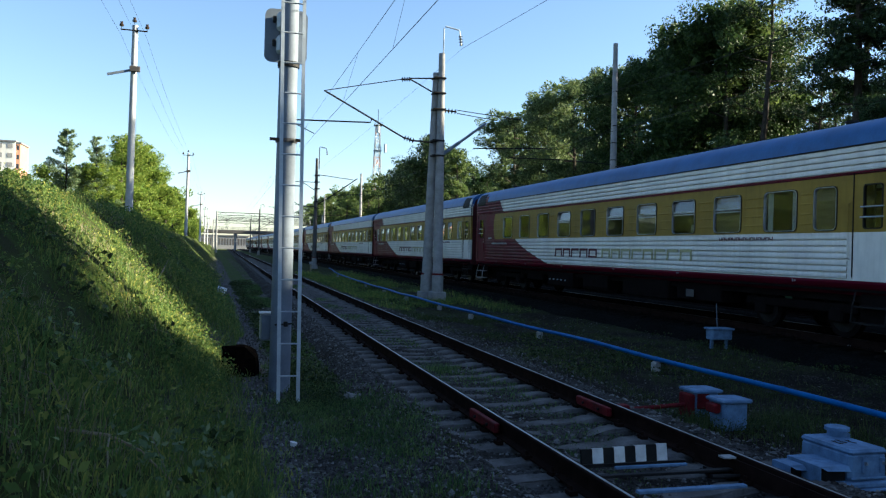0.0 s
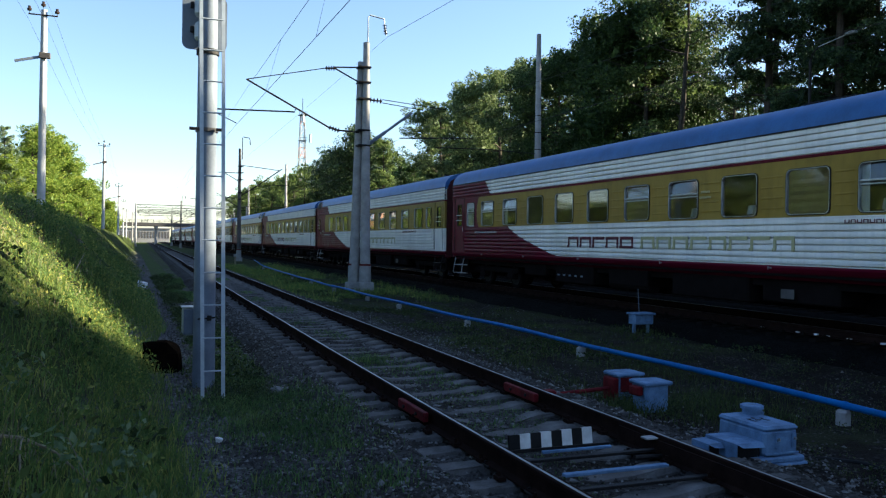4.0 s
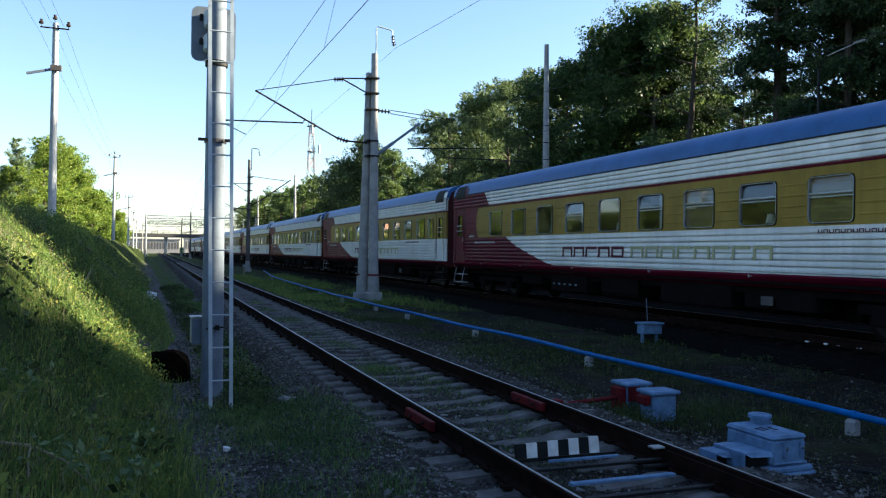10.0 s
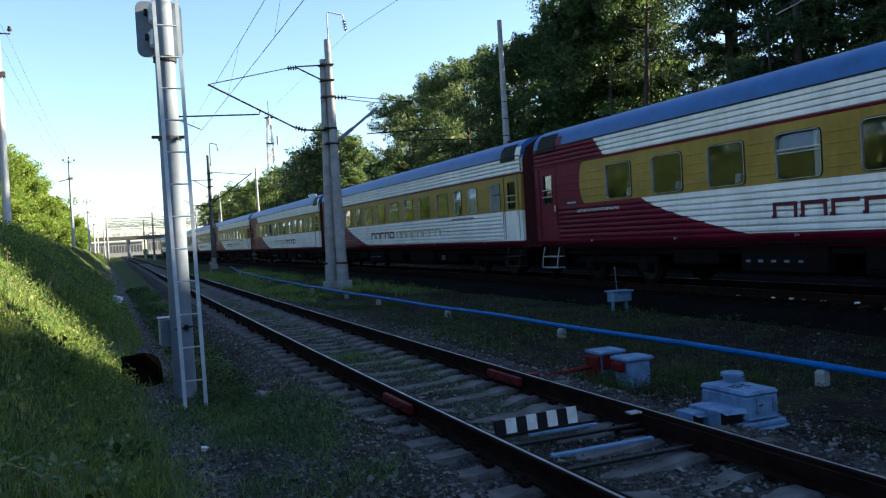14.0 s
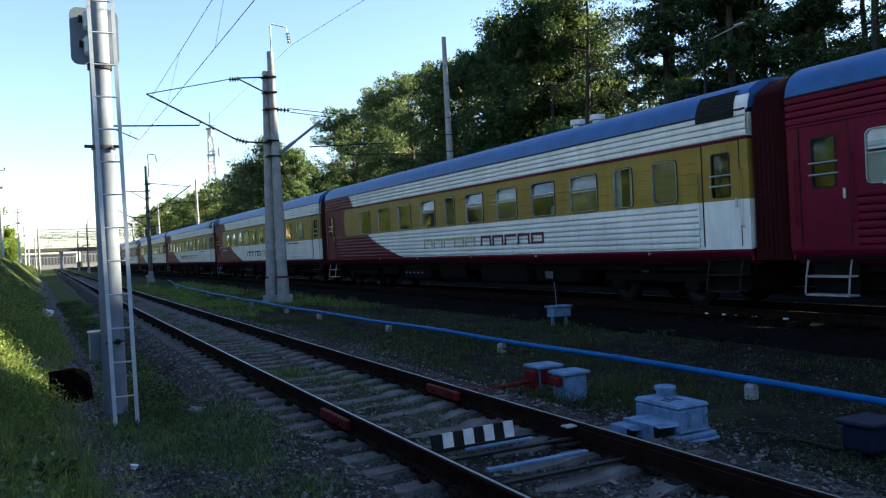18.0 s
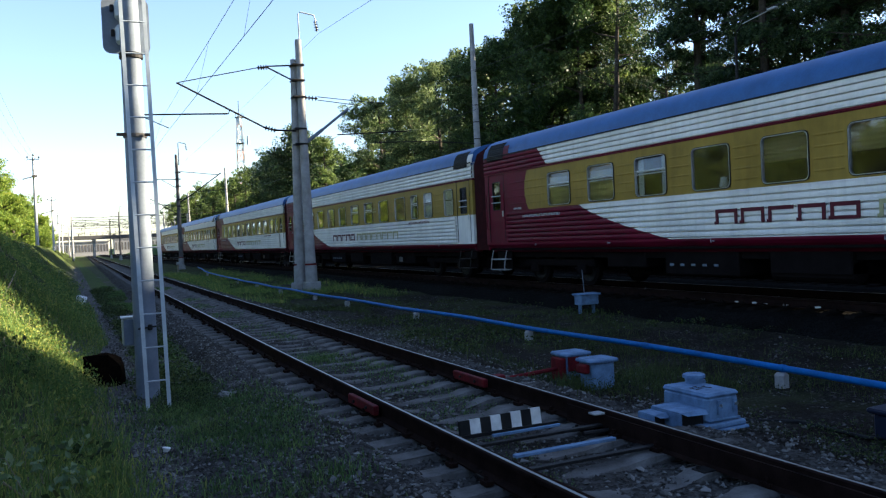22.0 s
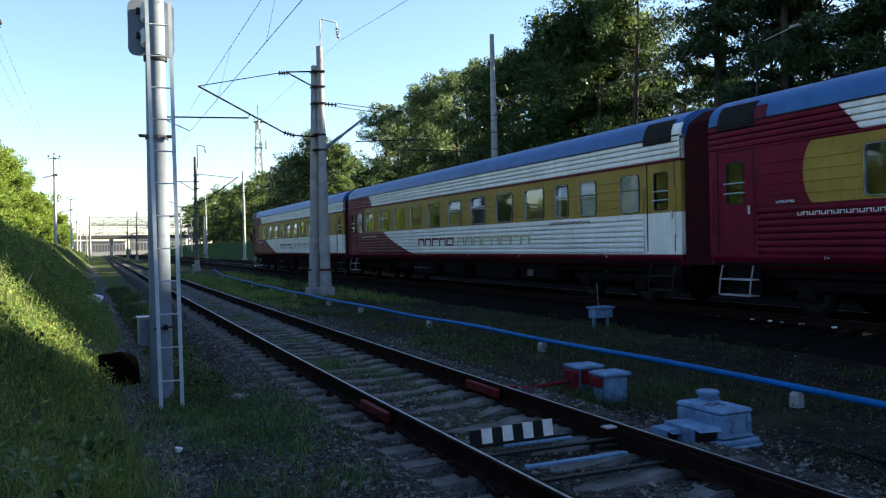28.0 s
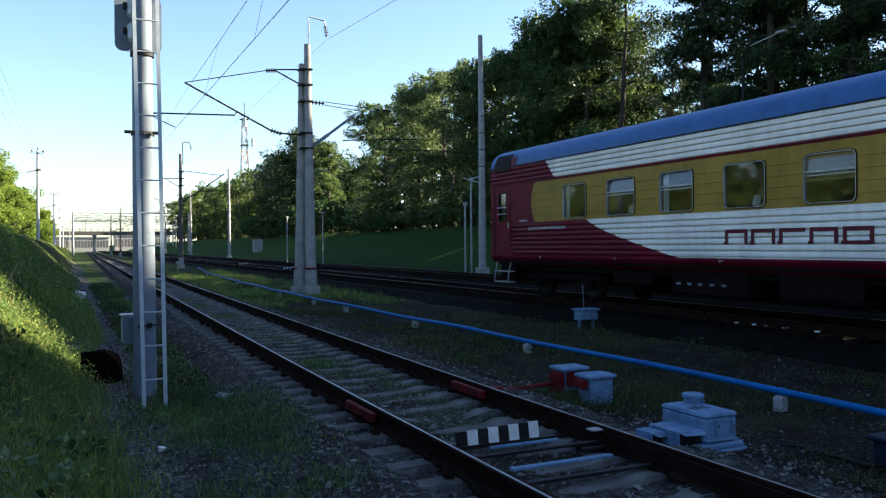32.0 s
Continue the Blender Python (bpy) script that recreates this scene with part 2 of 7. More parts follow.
M = {
    "ground": ground_material(),
    "ballast": ballast_material("ballast", 0.42),
    # same stone, far darker: the shade under the train is in this tone
    "ballast_dark": ballast_material("shaded_ballast", 0.06),
    "stone": stone_material(),
    "livery": coach_paint(),
    "glass": glass_material(),
    "rail": worn("rusty_rail_steel", (0.027, 0.015, 0.012), (0.008, 0.005, 0.0045), 5, 0.9, 0.0, spec=0.02),
    "rail_top": worn("polished_rail_head", (0.42, 0.42, 0.43), (0.20, 0.18, 0.17), 3, 0.40, 1.0, 0.05),
    "sleeper": worn("weathered_concrete_sleeper", (0.165, 0.158, 0.155), (0.05, 0.046, 0.043), 3.2, 0.95, spec=0.05),
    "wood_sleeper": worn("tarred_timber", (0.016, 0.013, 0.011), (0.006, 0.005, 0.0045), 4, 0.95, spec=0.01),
    "concrete": worn("grey_concrete", (0.37, 0.36, 0.365), (0.19, 0.185, 0.185), 2.5, 0.9),
    "concrete_dark": worn("sooty_concrete", (0.13, 0.122, 0.12), (0.06, 0.056, 0.055), 2.0, 0.9),
    "pole": worn("weathered_pale_concrete", (0.50, 0.51, 0.54), (0.33, 0.335, 0.355), 2.5, 0.9),
    "concrete_pale": worn("whitewashed_concrete", (0.34, 0.34, 0.34), (0.19, 0.19, 0.19), 4, 0.9),
    "silver": worn("aluminium_paint", (0.42, 0.46, 0.50), (0.28, 0.31, 0.34), 5, 0.5, 0.2, 0.08),
    "bluegrey": worn("blue_grey_paint", (0.150, 0.250, 0.400), (0.062, 0.105, 0.175), 7, 0.65, 0.0, 0.1, 0.3, 0.62, spec=0.15),
    "blue": worn("sky_blue_pipe_paint", (0.003, 0.140, 0.44), (0.003, 0.070, 0.22), 5, 0.55, 0.0, 0.08, spec=0.12),
    "darkblue": worn("dark_blue_paint", (0.016, 0.022, 0.05), (0.009, 0.011, 0.022), 6, 0.5),
    "red": worn("red_paint", (0.17, 0.010, 0.014), (0.045, 0.006, 0.008), 8, 0.7, spec=0.1),
    "bellows": worn("red_gangway_rubber", (0.052, 0.0035, 0.006), (0.018, 0.002, 0.003), 5, 0.6),
    "white": worn("white_paint", (0.72, 0.72, 0.70), (0.45, 0.44, 0.42), 9, 0.6),
    "black": worn("black_paint", (0.018, 0.018, 0.018), (0.008, 0.008, 0.008), 8, 0.55),
    "iron": worn("dark_iron", (0.030, 0.028, 0.028), (0.012, 0.011, 0.011), 8, 0.6, 0.4),
    "under": worn("sooty_underframe", (0.014, 0.011, 0.011), (0.006, 0.005, 0.005), 3, 0.9, spec=0.01),
    # the blue of the reflected sky is put into the roof's base colour
    "roof": worn("coach_roof_sky_tint", (0.036, 0.122, 0.325), (0.022, 0.072, 0.19), 1.6, 0.42, 0.0, 0.05, spec=0.22),
    "rubber": worn("window_rubber", (0.02, 0.02, 0.02), (0.01, 0.01, 0.01), 9, 0.5),
    "chrome": worn("bright_steel", (0.52, 0.53, 0.54), (0.34, 0.34, 0.35), 6, 0.38, 0.85, 0.03),
    "inner": worn("brown_compartment_wall", (0.10, 0.07, 0.045), (0.06, 0.042, 0.03), 3, 0.6),
    "curtain": worn("white_curtain_cloth", (0.62, 0.62, 0.60), (0.44, 0.44, 0.43), 5, 0.9),
    "maroon": worn("maroon_lettering", (0.10, 0.010, 0.020), (0.06, 0.008, 0.014), 9, 0.5),
    "oliveink": worn("faded_olive_lettering", (0.40, 0.38, 0.20), (0.28, 0.26, 0.13), 9, 0.5),
    "blind": worn("ochre_blind_cloth", (0.30, 0.22, 0.085), (0.21, 0.15, 0.06), 4, 0.9),
    "porcelain": worn("brown_insulator_glaze", (0.05, 0.035, 0.03), (0.02, 0.015, 0.014), 9, 0.25),
    "wire": worn("copper_wire", (0.05, 0.045, 0.04), (0.03, 0.028, 0.025), 9, 0.5, 0.5),
    "postgrey": worn("aluminium_paint_weathered", (0.18, 0.215, 0.270), (0.105, 0.125, 0.16), 3, 0.7, 0.0, 0.1),
    "soot": worn("charred_wood", (0.0035, 0.003, 0.003), (0.0015, 0.0014, 0.0014), 5, 1.0, 0.0, 0.5, spec=0.0),
    "bark": worn("tree_bark", (0.070, 0.058, 0.046), (0.024, 0.020, 0.017), 5, 0.95, 0.0, 0.5),
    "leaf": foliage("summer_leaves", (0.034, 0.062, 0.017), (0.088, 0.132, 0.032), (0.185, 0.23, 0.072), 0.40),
    "leaf_young": foliage("young_leaves", (0.055, 0.105, 0.014), (0.125, 0.195, 0.028), (0.27, 0.31, 0.055), 0.45),
    "leaf_blue": foliage("bluish_leaves", (0.07, 0.115, 0.055), (0.145, 0.210, 0.105), (0.28, 0.33, 0.17), 0.45),
    # two darker leaf tones: the wood's own shade is put into their colour
    "leaf_shade": foliage("shaded_leaves", (0.012, 0.028, 0.011), (0.031, 0.062, 0.018), (0.074, 0.116, 0.029), 0.24),
    "leaf_deep_shade": foliage("deep_shaded_foliage", (0.010, 0.024, 0.010), (0.026, 0.050, 0.017), (0.066, 0.098, 0.034), 0.18),
    "poplar": foliage("grey_green_leaves", (0.026, 0.050, 0.017), (0.078, 0.118, 0.042), (0.20, 0.245, 0.098), 0.34),
    "grass": foliage("grass_blades", (0.042, 0.096, 0.027), (0.130, 0.236, 0.060), (0.42, 0.385, 0.092), 0.44, 0.6),
    "weed": foliage("weed_leaves", (0.036, 0.080, 0.023), (0.126, 0.220, 0.052), (0.41, 0.385, 0.088), 0.46, 0.6),
    "turf": foliage("verge_grass_blades", (0.026, 0.064, 0.022), (0.088, 0.172, 0.056), (0.21, 0.26, 0.085), 0.40, 0.6),
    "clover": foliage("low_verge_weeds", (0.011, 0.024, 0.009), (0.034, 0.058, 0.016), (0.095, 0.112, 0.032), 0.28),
    "dry": worn("dry_stalk", (0.30, 0.25, 0.17), (0.16, 0.13, 0.09), 12, 0.9),
    "paper": worn("crumpled_white_paper", (0.75, 0.75, 0.76), (0.55, 0.55, 0.56), 9, 0.8),
    "brickwall": worn("red_brick_facade", (0.50, 0.27, 0.19), (0.40, 0.20, 0.13), 0.8, 0.9),
    "whitewall": worn("white_panel_facade", (0.70, 0.68, 0.66), (0.58, 0.56, 0.54), 0.2, 0.9),
    "darkpane": worn("dark_window_pane", (0.05, 0.06, 0.075), (0.03, 0.035, 0.045), 0.8, 0.15),
    "roofing": worn("grey_sheet_roof", (0.20, 0.20, 0.21), (0.13, 0.13, 0.14), 0.8, 0.6),
}


# ---- mesh building ----
class Mesh:
    """Vertices and faces of one part."""

    def __init__(self):
        self.v, self.f, self.m, self.mats = [], [], [], []

    def use(self, mat):
        if mat not in self.mats:
            self.mats.append(mat)
        return self.mats.index(mat)

    def add(self, verts, faces, mat=None):
        n = len(self.v)
        i = self.use(mat) if mat else 0
        self.v += [tuple(p) for p in verts]
        self.f += [tuple(n + k for k in f) for f in faces]
        self.m += [i] * len(faces)
        return self

    def box(self, x0, x1, y0, y1, z0, z1, mat=None, bevel=0.0, m=None):
        b = min(bevel, (x1 - x0) * 0.45, (y1 - y0) * 0.45, (z1 - z0) * 0.45)
        if b <= 0:
            vs = [(x, y, z) for z in (z0, z1) for y in (y0, y1) for x in (x0, x1)]
            fs = [(0, 2, 3, 1), (4, 5, 7, 6), (0, 1, 5, 4), (2, 6, 7, 3), (0, 4, 6, 2), (1, 3, 7, 5)]
        else:
            def ring(z, d):
                a = [(x0 + d + b, y0 + d), (x1 - d - b, y0 + d), (x1 - d, y0 + d + b), (x1 - d, y1 - d - b), (x1 - d - b, y1 - d), (x0 + d + b, y1 - d), (x0 + d, y1 - d - b), (x0 + d, y0 + d + b)]
                return [(p[0], p[1], z) for p in a]
            vs = ring(z0, b * 0.7) + ring(z0 + b, 0) + ring(z1 - b, 0) + ring(z1, b * 0.7)
            fs = [tuple(range(7, -1, -1)), tuple(range(24, 32))]
            fs += [(r * 8 + k, r * 8 + (k + 1) % 8, r * 8 + 8 + (k + 1) % 8, r * 8 + 8 + k) for r in range(3) for k in range(8)]
        if m:
            vs = [m @ Vector(p) for p in vs]
        return self.add(vs, fs, mat)

    def tube(self, points, radii, n=8, mat=None, cap=True):
        """A round bar along points, with a radius at each."""
        points = [Vector(p) for p in points]
        if not hasattr(radii, "__len__"):
            radii = [radii] * len(points)
        vs, fs = [], []
        for i, (p, r) in enumerate(zip(points, radii)):
            d = (points[min(i + 1, len(points) - 1)] - points[max(i - 1, 0)]).normalized()
            a = d.cross(Vector((0, 0, 1)) if abs(d.z) < 0.9 else Vector((1, 0, 0))).normalized()
            b = d.cross(a)
            vs += [p + (a * math.cos(2 * math.pi * k / n) + b * math.sin(2 * math.pi * k / n)) * r for k in range(n)]
        for i in range(len(points) - 1):
            fs += [(i * n + k, i * n + (k + 1) % n, (i + 1) * n + (k + 1) % n, (i + 1) * n + k) for k in range(n)]
        if cap:
            fs += [tuple(range(n - 1, -1, -1)), tuple(range((len(points) - 1) * n, len(points) * n))]
        return self.add(vs, fs, mat)

    def sweep(self, profile, y0, y1, mat=None, closed=True, caps=True, steps=1):
        """A profile of (x, z) pushed along y."""
        n = len(profile)
        ys = [y0 + (y1 - y0) * k / steps for k in range(steps + 1)]
        vs = [(x, y, z) for y in ys for x, z in profile]
        fs = [(r * n + k, r * n + (k + 1) % n, (r + 1) * n + (k + 1) % n, (r + 1) * n + k) for r in range(steps) for k in range(n if closed else n - 1)]
        if caps and closed:
            fs += [tuple(range(n - 1, -1, -1)), tuple(range(steps * n, steps * n + n))]
        return self.add(vs, fs, mat)

    def data(self, name, smooth=False):
        d = bpy.data.meshes.new(name)
        d.from_pydata(self.v, [], self.f)
        for mat in self.mats or ["concrete"]:
            d.materials.append(M[mat])
        if len(self.mats) > 1:
            d.polygons.foreach_set("material_index", self.m)
        if smooth:
            d.polygons.foreach_set("use_smooth", [True] * len(self.f))
            d.set_sharp_from_angle(angle=radians(35))
        d.update()
        return d


def part(name, mesh, parent, label="", smooth=False, at=None):
    ob = new(name, mesh.data(name, smooth) if isinstance(mesh, Mesh) else mesh)
    ob.parent = parent
    if at is not None:
        ob.matrix_basis = at
    return tagged(ob, label)


def thing(name, label, category, at=None, group="", kind=""):
    ob = new(name)
    ob.empty_display_size = 0.3
    if at is not None:
        ob.matrix_basis = at
    return tagged(ob, label, category, group, kind)


def single(name, mesh, label, category, at=None, group="", kind="", smooth=False):
    ob = new(name, mesh.data(name, smooth) if isinstance(mesh, Mesh) else mesh)
    if at is not None:
        ob.matrix_basis = at
    return tagged(ob, label, category, group, kind)


# ---- ground and tracks ----
def smooth01(v):
    v = max(0.0, min(1.0, v))
    return v * v * (3 - 2 * v)


def bank_foot(y):
    return -2.55 - 0.25 * math.sin(y * 0.21) - 0.1 * math.sin(y * 0.83 + 1)


def ground_z(x, y):
    """The cutting: a steep grassy bank on one side, a flat bed, a gentle wooded slope on the other."""
    foot = bank_foot(y)
    if x < foot:
        u = (foot - x) / 2.95
        z = -0.32 + 2.75 * (0.75 * min(u, 1) + 0.25 * smooth01(u)) + 0.05 * max(0, min(u - 1, 3)) * 2.95
        z += 0.12 * noise.noise(Vector((x * 0.9, y * 0.5, 0))) * min(1, u * 2)
    elif x > 19:
        z = -0.32 + 4.2 * smooth01((x - 19) / 17)
    else:
        z = -0.32
    near = 1 if -80 < y < 200 else 0
    return z + near * (0.05 * noise.noise(Vector((x * 0.5, y * 0.5, 3))) + 0.02 * noise.noise(Vector((x * 2, y * 2, 7))))


def build_ground():
    xs = [-2500, -400, -80, -40, -25, -16, -11, -8.5] + [-7.5 + 0.25 * k for k in range(24)] + [-1.5 + k * 0.75 for k in range(28)] + [20 + k for k in range(18)] + [42, 50, 70, 120, 500, 2500]
    ys = [-2500, -400, -120, -60, -30, -15, -8, -4] + [-2 + 0.5 * k for k in range(80)] + [38 + 2 * k for k in range(40)] + [120 + 15 * k for k in range(20)] + [500, 800, 1500, 4500]
    m = Mesh()
    nx = len(xs)
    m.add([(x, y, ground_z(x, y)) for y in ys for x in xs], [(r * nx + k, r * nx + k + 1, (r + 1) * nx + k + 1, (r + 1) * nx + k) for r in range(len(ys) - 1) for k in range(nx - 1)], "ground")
    single("ground", m, "grassy railway cutting with bare soil between the tracks", "ground", kind="structure", smooth=True)


build_ground()



def swing(y):
    """The single track leaves the turnout at a slight angle."""
    return 0.0118 * (math.sqrt((y - 9) ** 2 + 9) + (y - 9)) / 2 if y > -40 else 0.0


RAIL = [(-0.075, -0.180), (0.075, -0.180), (0.075, -0.165), (0.012, -0.150), (0.010, -0.045), (0.036, -0.035), (0.036, -0.006), (0.028, 0.0), (-0.028, 0.0), (-0.036, -0.006), (-0.036, -0.035), (-0.010, -0.045), (-0.012, -0.150), (-0.075, -0.165)]


def rail_mesh(y0, y1, curved):
    half = 0.013 if curved else 0.027
    m = Mesh()
    m.sweep(RAIL, y0, y1, "rail", steps=120)
    n = 120
    ys = [y0 + (y1 - y0) * k / n for k in range(n + 1)]
    m.add([(x, y, 0.002) for y in ys for x in (-half, half)], [(2 * k, 2 * k + 1, 2 * k + 3, 2 * k + 2) for k in range(n)], "rail_top")
    if curved:
        m.v = [(x + swing(y), y, z) for x, y, z in m.v]
    return m


def bed_z(u, y):
    """Ballast of the single track, u metres from its middle: low between the sleepers, banked up at their ends."""
    a = abs(u)
    n = noise.noise(Vector((u * 1.7, y * 1.7, 21))), noise.noise(Vector((u * 5.5, y * 5.5, 22)))
    rough = 0.030 * n[0] + 0.022 * n[1]
    if a < 1.15:
        return -0.238 + rough
    if a < 1.6:
        return -0.238 + (0.035 if u > 0 else 0.072) * smooth01((a - 1.15) / (0.3 if u > 0 else 0.16)) + rough * (1.0 if u > 0 else 1.3)
    near = 1 - smooth01((y - 8.5) / 4.0)
    drop = (a - 1.6) / (0.55 + 0.8 * near if u < 0 else 0.8)
    return (-0.203 if u > 0 else -0.166) - (0.34 - 0.15 * near if u < 0 else 0.32) * min(drop, 1.3) + rough


def bed_top(x, y):
    """The upper of soil and ballast."""
    return max(ground_z(x, y), bed_z(x - 0.795 - swing(y), y)) if -2.4 < x < 3.6 else ground_z(x, y)


def near_bed():
    us = [-3.2 + 0.1 * k for k in range(59)]
    ys = [-60, -30, -12, -6, -3] + [-1.5 + 0.1 * k for k in range(160)] + [14.6 + 0.3 * k for k in range(56)] + [32 + 2 * k for k in range(30)] + [95, 120, 160, 220, 300, 420]
    n = len(us)
    m = Mesh()
    m.add([(u + swing(y), y, bed_z(u, y)) for y in ys for u in us], [(r * n + k, r * n + k + 1, (r + 1) * n + k + 1, (r + 1) * n + k) for r in range(len(ys) - 1) for k in range(n - 1)], "ballast")
    return m


def sleeper_mesh(mat, wide=0.085, half=1.35, seed=0, worn=0.0):
    """A concrete sleeper with raised rail seats, sloped flanks, chipped edges, and a clip on each side of both rails."""
    rnd = random.Random(seed)
    m = Mesh()
    prof = [(-half, -0.13), (-half + 0.12, -0.012), (-1.05, 0.0), (-0.79, 0.0), (-0.5, -0.002), (-0.32, -0.04), (0.0, -0.045), (0.32, -0.04), (0.5, -0.002), (0.79, 0.0), (1.05, 0.0), (half - 0.12, -0.012), (half, -0.13)]
    n = len(prof)
    rows = ((-wide - 0.065, -0.22), (-wide - 0.012, -0.022), (-wide + 0.02, 0.0), (wide - 0.02, 0.0), (wide + 0.012, -0.022), (wide + 0.065, -0.22))
    vs = []
    for y, dz in rows:
        for x, z in prof:
            q = worn if abs(abs(x) - 0.79) > 0.2 else 0.0
            vs.append((x + rnd.uniform(-1, 1) * q * 0.5, y + rnd.uniform(-1, 1) * q, -0.22 if dz == -0.22 else z + dz - max(0.0, rnd.uniform(-0.6, 1.0)) * q))
    fs = [(r * n + k, r * n + k + 1, (r + 1) * n + k + 1, (r + 1) * n + k) for r in range(5) for k in range(n - 1)]
    fs += [tuple(r * n for r in range(6)), tuple(r * n + n - 1 for r in range(5, -1, -1))]
    m.add(vs, fs, mat)
    for r in (-0.795, 0.795):
        for sgn in (-1, 1):
            m.box(r + sgn * 0.105 - 0.035, r + sgn * 0.105 + 0.035, -0.05, 0.05, 0.0, 0.035, "rail")
            m.tube([(r + sgn * 0.11, 0, 0.03), (r + sgn * 0.11, 0, 0.075)], 0.016, 6, "rail")
    return m


def track(x, z, y0, y1, label, singles=None, mat="sleeper", ballast="ballast", name="railway_track", curved=False):
    t = thing(name, label, "railway track", pose(x, 0, z), kind="structure")
    m = Mesh()
    w = 1.75
    m.sweep([(-w - 0.75, -0.55), (-w, -0.245), (-0.5, -0.235), (0.5, -0.235), (w, -0.245), (w + 0.75, -0.55)], y0, y1, ballast, steps=60)
    part("ballast_bed", near_bed() if curved else m, t, "grey crushed-stone ballast bed", smooth=curved)
    for rx in (-0.795, 0.795):
        part("rail", rail_mesh(y0, y1, curved), t, "rusty steel rail with a polished head", at=pose(rx, 0, 0))
    lone, rest = [], Mesh()
    count = int((y1 - y0) / 0.56)
    src = sleeper_mesh(mat)
    for k in range(count):
        y = y0 + 0.28 + k * 0.56
        if singles and singles[0] < y < singles[1]:
            lone.append(y)
        elif -30 < y < 130:
            rest.add([(vx + (swing(y) if curved else 0), vy + y, vz - 0.18) for vx, vy, vz in src.v], src.f)
    rest.mats = [mat]
    rest.m = []
    if rest.v:
        tagged(part("sleepers", rest, t), "distant sleepers in a row", kind="stuff")
    return t, lone


near_track, near_sleepers = track(0.795, 0.0, -60, 420, "single track with rusty rails on concrete sleepers", (-6, 62), curved=True)
track(10.7, 0.15, -60, 420, "dark track under the passing train, shade toned into its ballast", None, "wood_sleeper", "ballast_dark")
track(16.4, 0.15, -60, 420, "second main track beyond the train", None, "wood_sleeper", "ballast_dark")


# ---- passenger train ----
LEN, PITCH, NOSE = 24.75, 25.5, 0.14
SIDE = -1.55
WIDE, SLIM = 1.05, 0.62
STANDARD = [(3.84 + 1.90 * i, WIDE) for i in range(10)]
LAYOUT = {
    "plain": STANDARD + [(22.52, SLIM)],
    "bare": [(3.82 + 1.88 * i, WIDE) for i in range(9)] + [(20.98, WIDE)],
    "last": [(4.21 + 1.95 * i, WIDE) for i in range(5)] + [(13.75 + 1.82 * i, WIDE) for i in range(5)],
    "slim": [(1.66, 0.68)] + [(3.0 + 1.86 * i, WIDE) for i in range(9)] + [(19.58, SLIM), (20.82, 0.7), (22.58, 0.7)],
    "diner": [(4.58, WIDE), (6.51, WIDE), (8.47, WIDE), (10.42, WIDE), (12.28, SLIM), (13.68, WIDE), (15.56, WIDE), (17.39, WIDE), (19.15, WIDE), (20.85, SLIM), (22.15, 0.72)],
}
# the last coach: which windows have a transom, and what hangs or stands behind them
LAST = ((0, 0.50), (1, 0.75), (1, 0.50), (0, 0.80), (1, 0.25), (1, 0.50), (0, 0.80), (0, 0.10), (1, 0.50), (0, 0.80))
WZ0, WZ1 = 2.23, 3.10


def rib_profile(z0, z1, n, depth=0.06):
    """A corrugated panel edge from z0 up to z1: shallow swells parted by deep, narrow grooves."""
    out = [(SIDE, z0)]
    h = (z1 - z0) / n
    for k in range(n):
        a = z0 + k * h
        out += [(SIDE + depth, a + h * 0.02), (SIDE + depth, a + h * 0.13), (SIDE - 0.014, a + h * 0.19), (SIDE - 0.020, a + h * 0.55), (SIDE - 0.012, a + h * 0.93)]
    return out + [(SIDE, z1)]


def ribbed(m, z0, z1, n, s0, s1):
    m.sweep(rib_profile(z0, z1, n), -s1, -s0, "livery", closed=False)


def rounded(y0, y1, z0, z1, r, n=4):
    pts = []
    for cy, cz, a0 in ((y1 - r, z1 - r, 0), (y0 + r, z1 - r, 90), (y0 + r, z0 + r, 180), (y1 - r, z0 + r, 270)):
        pts += [(cy + r * math.cos(radians(a0 + 90 * k / n)), cz + r * math.sin(radians(a0 + 90 * k / n))) for k in range(n + 1)]
    return pts


def window_ring(m, w, h, x, mat, grow, inner, depth=0.03, r=0.10):
    a = rounded(-w / 2 - grow, w / 2 + grow, -grow, h + grow, r + grow)
    b = rounded(-w / 2 + inner, w / 2 - inner, inner, h - inner, r)
    n = len(a)
    vs = [(x - depth, p, q) for p, q in a] + [(x - depth, p, q) for p, q in b] + [(x + 0.05, p, q) for p, q in b] + [(x + 0.05, p, q) for p, q in a]
    fs = [(j * n + k, j * n + (k + 1) % n, ((j + 1) % 4) * n + (k + 1) % n, ((j + 1) % 4) * n + k) for j in range(4) for k in range(n)]
    m.add(vs, fs, mat)


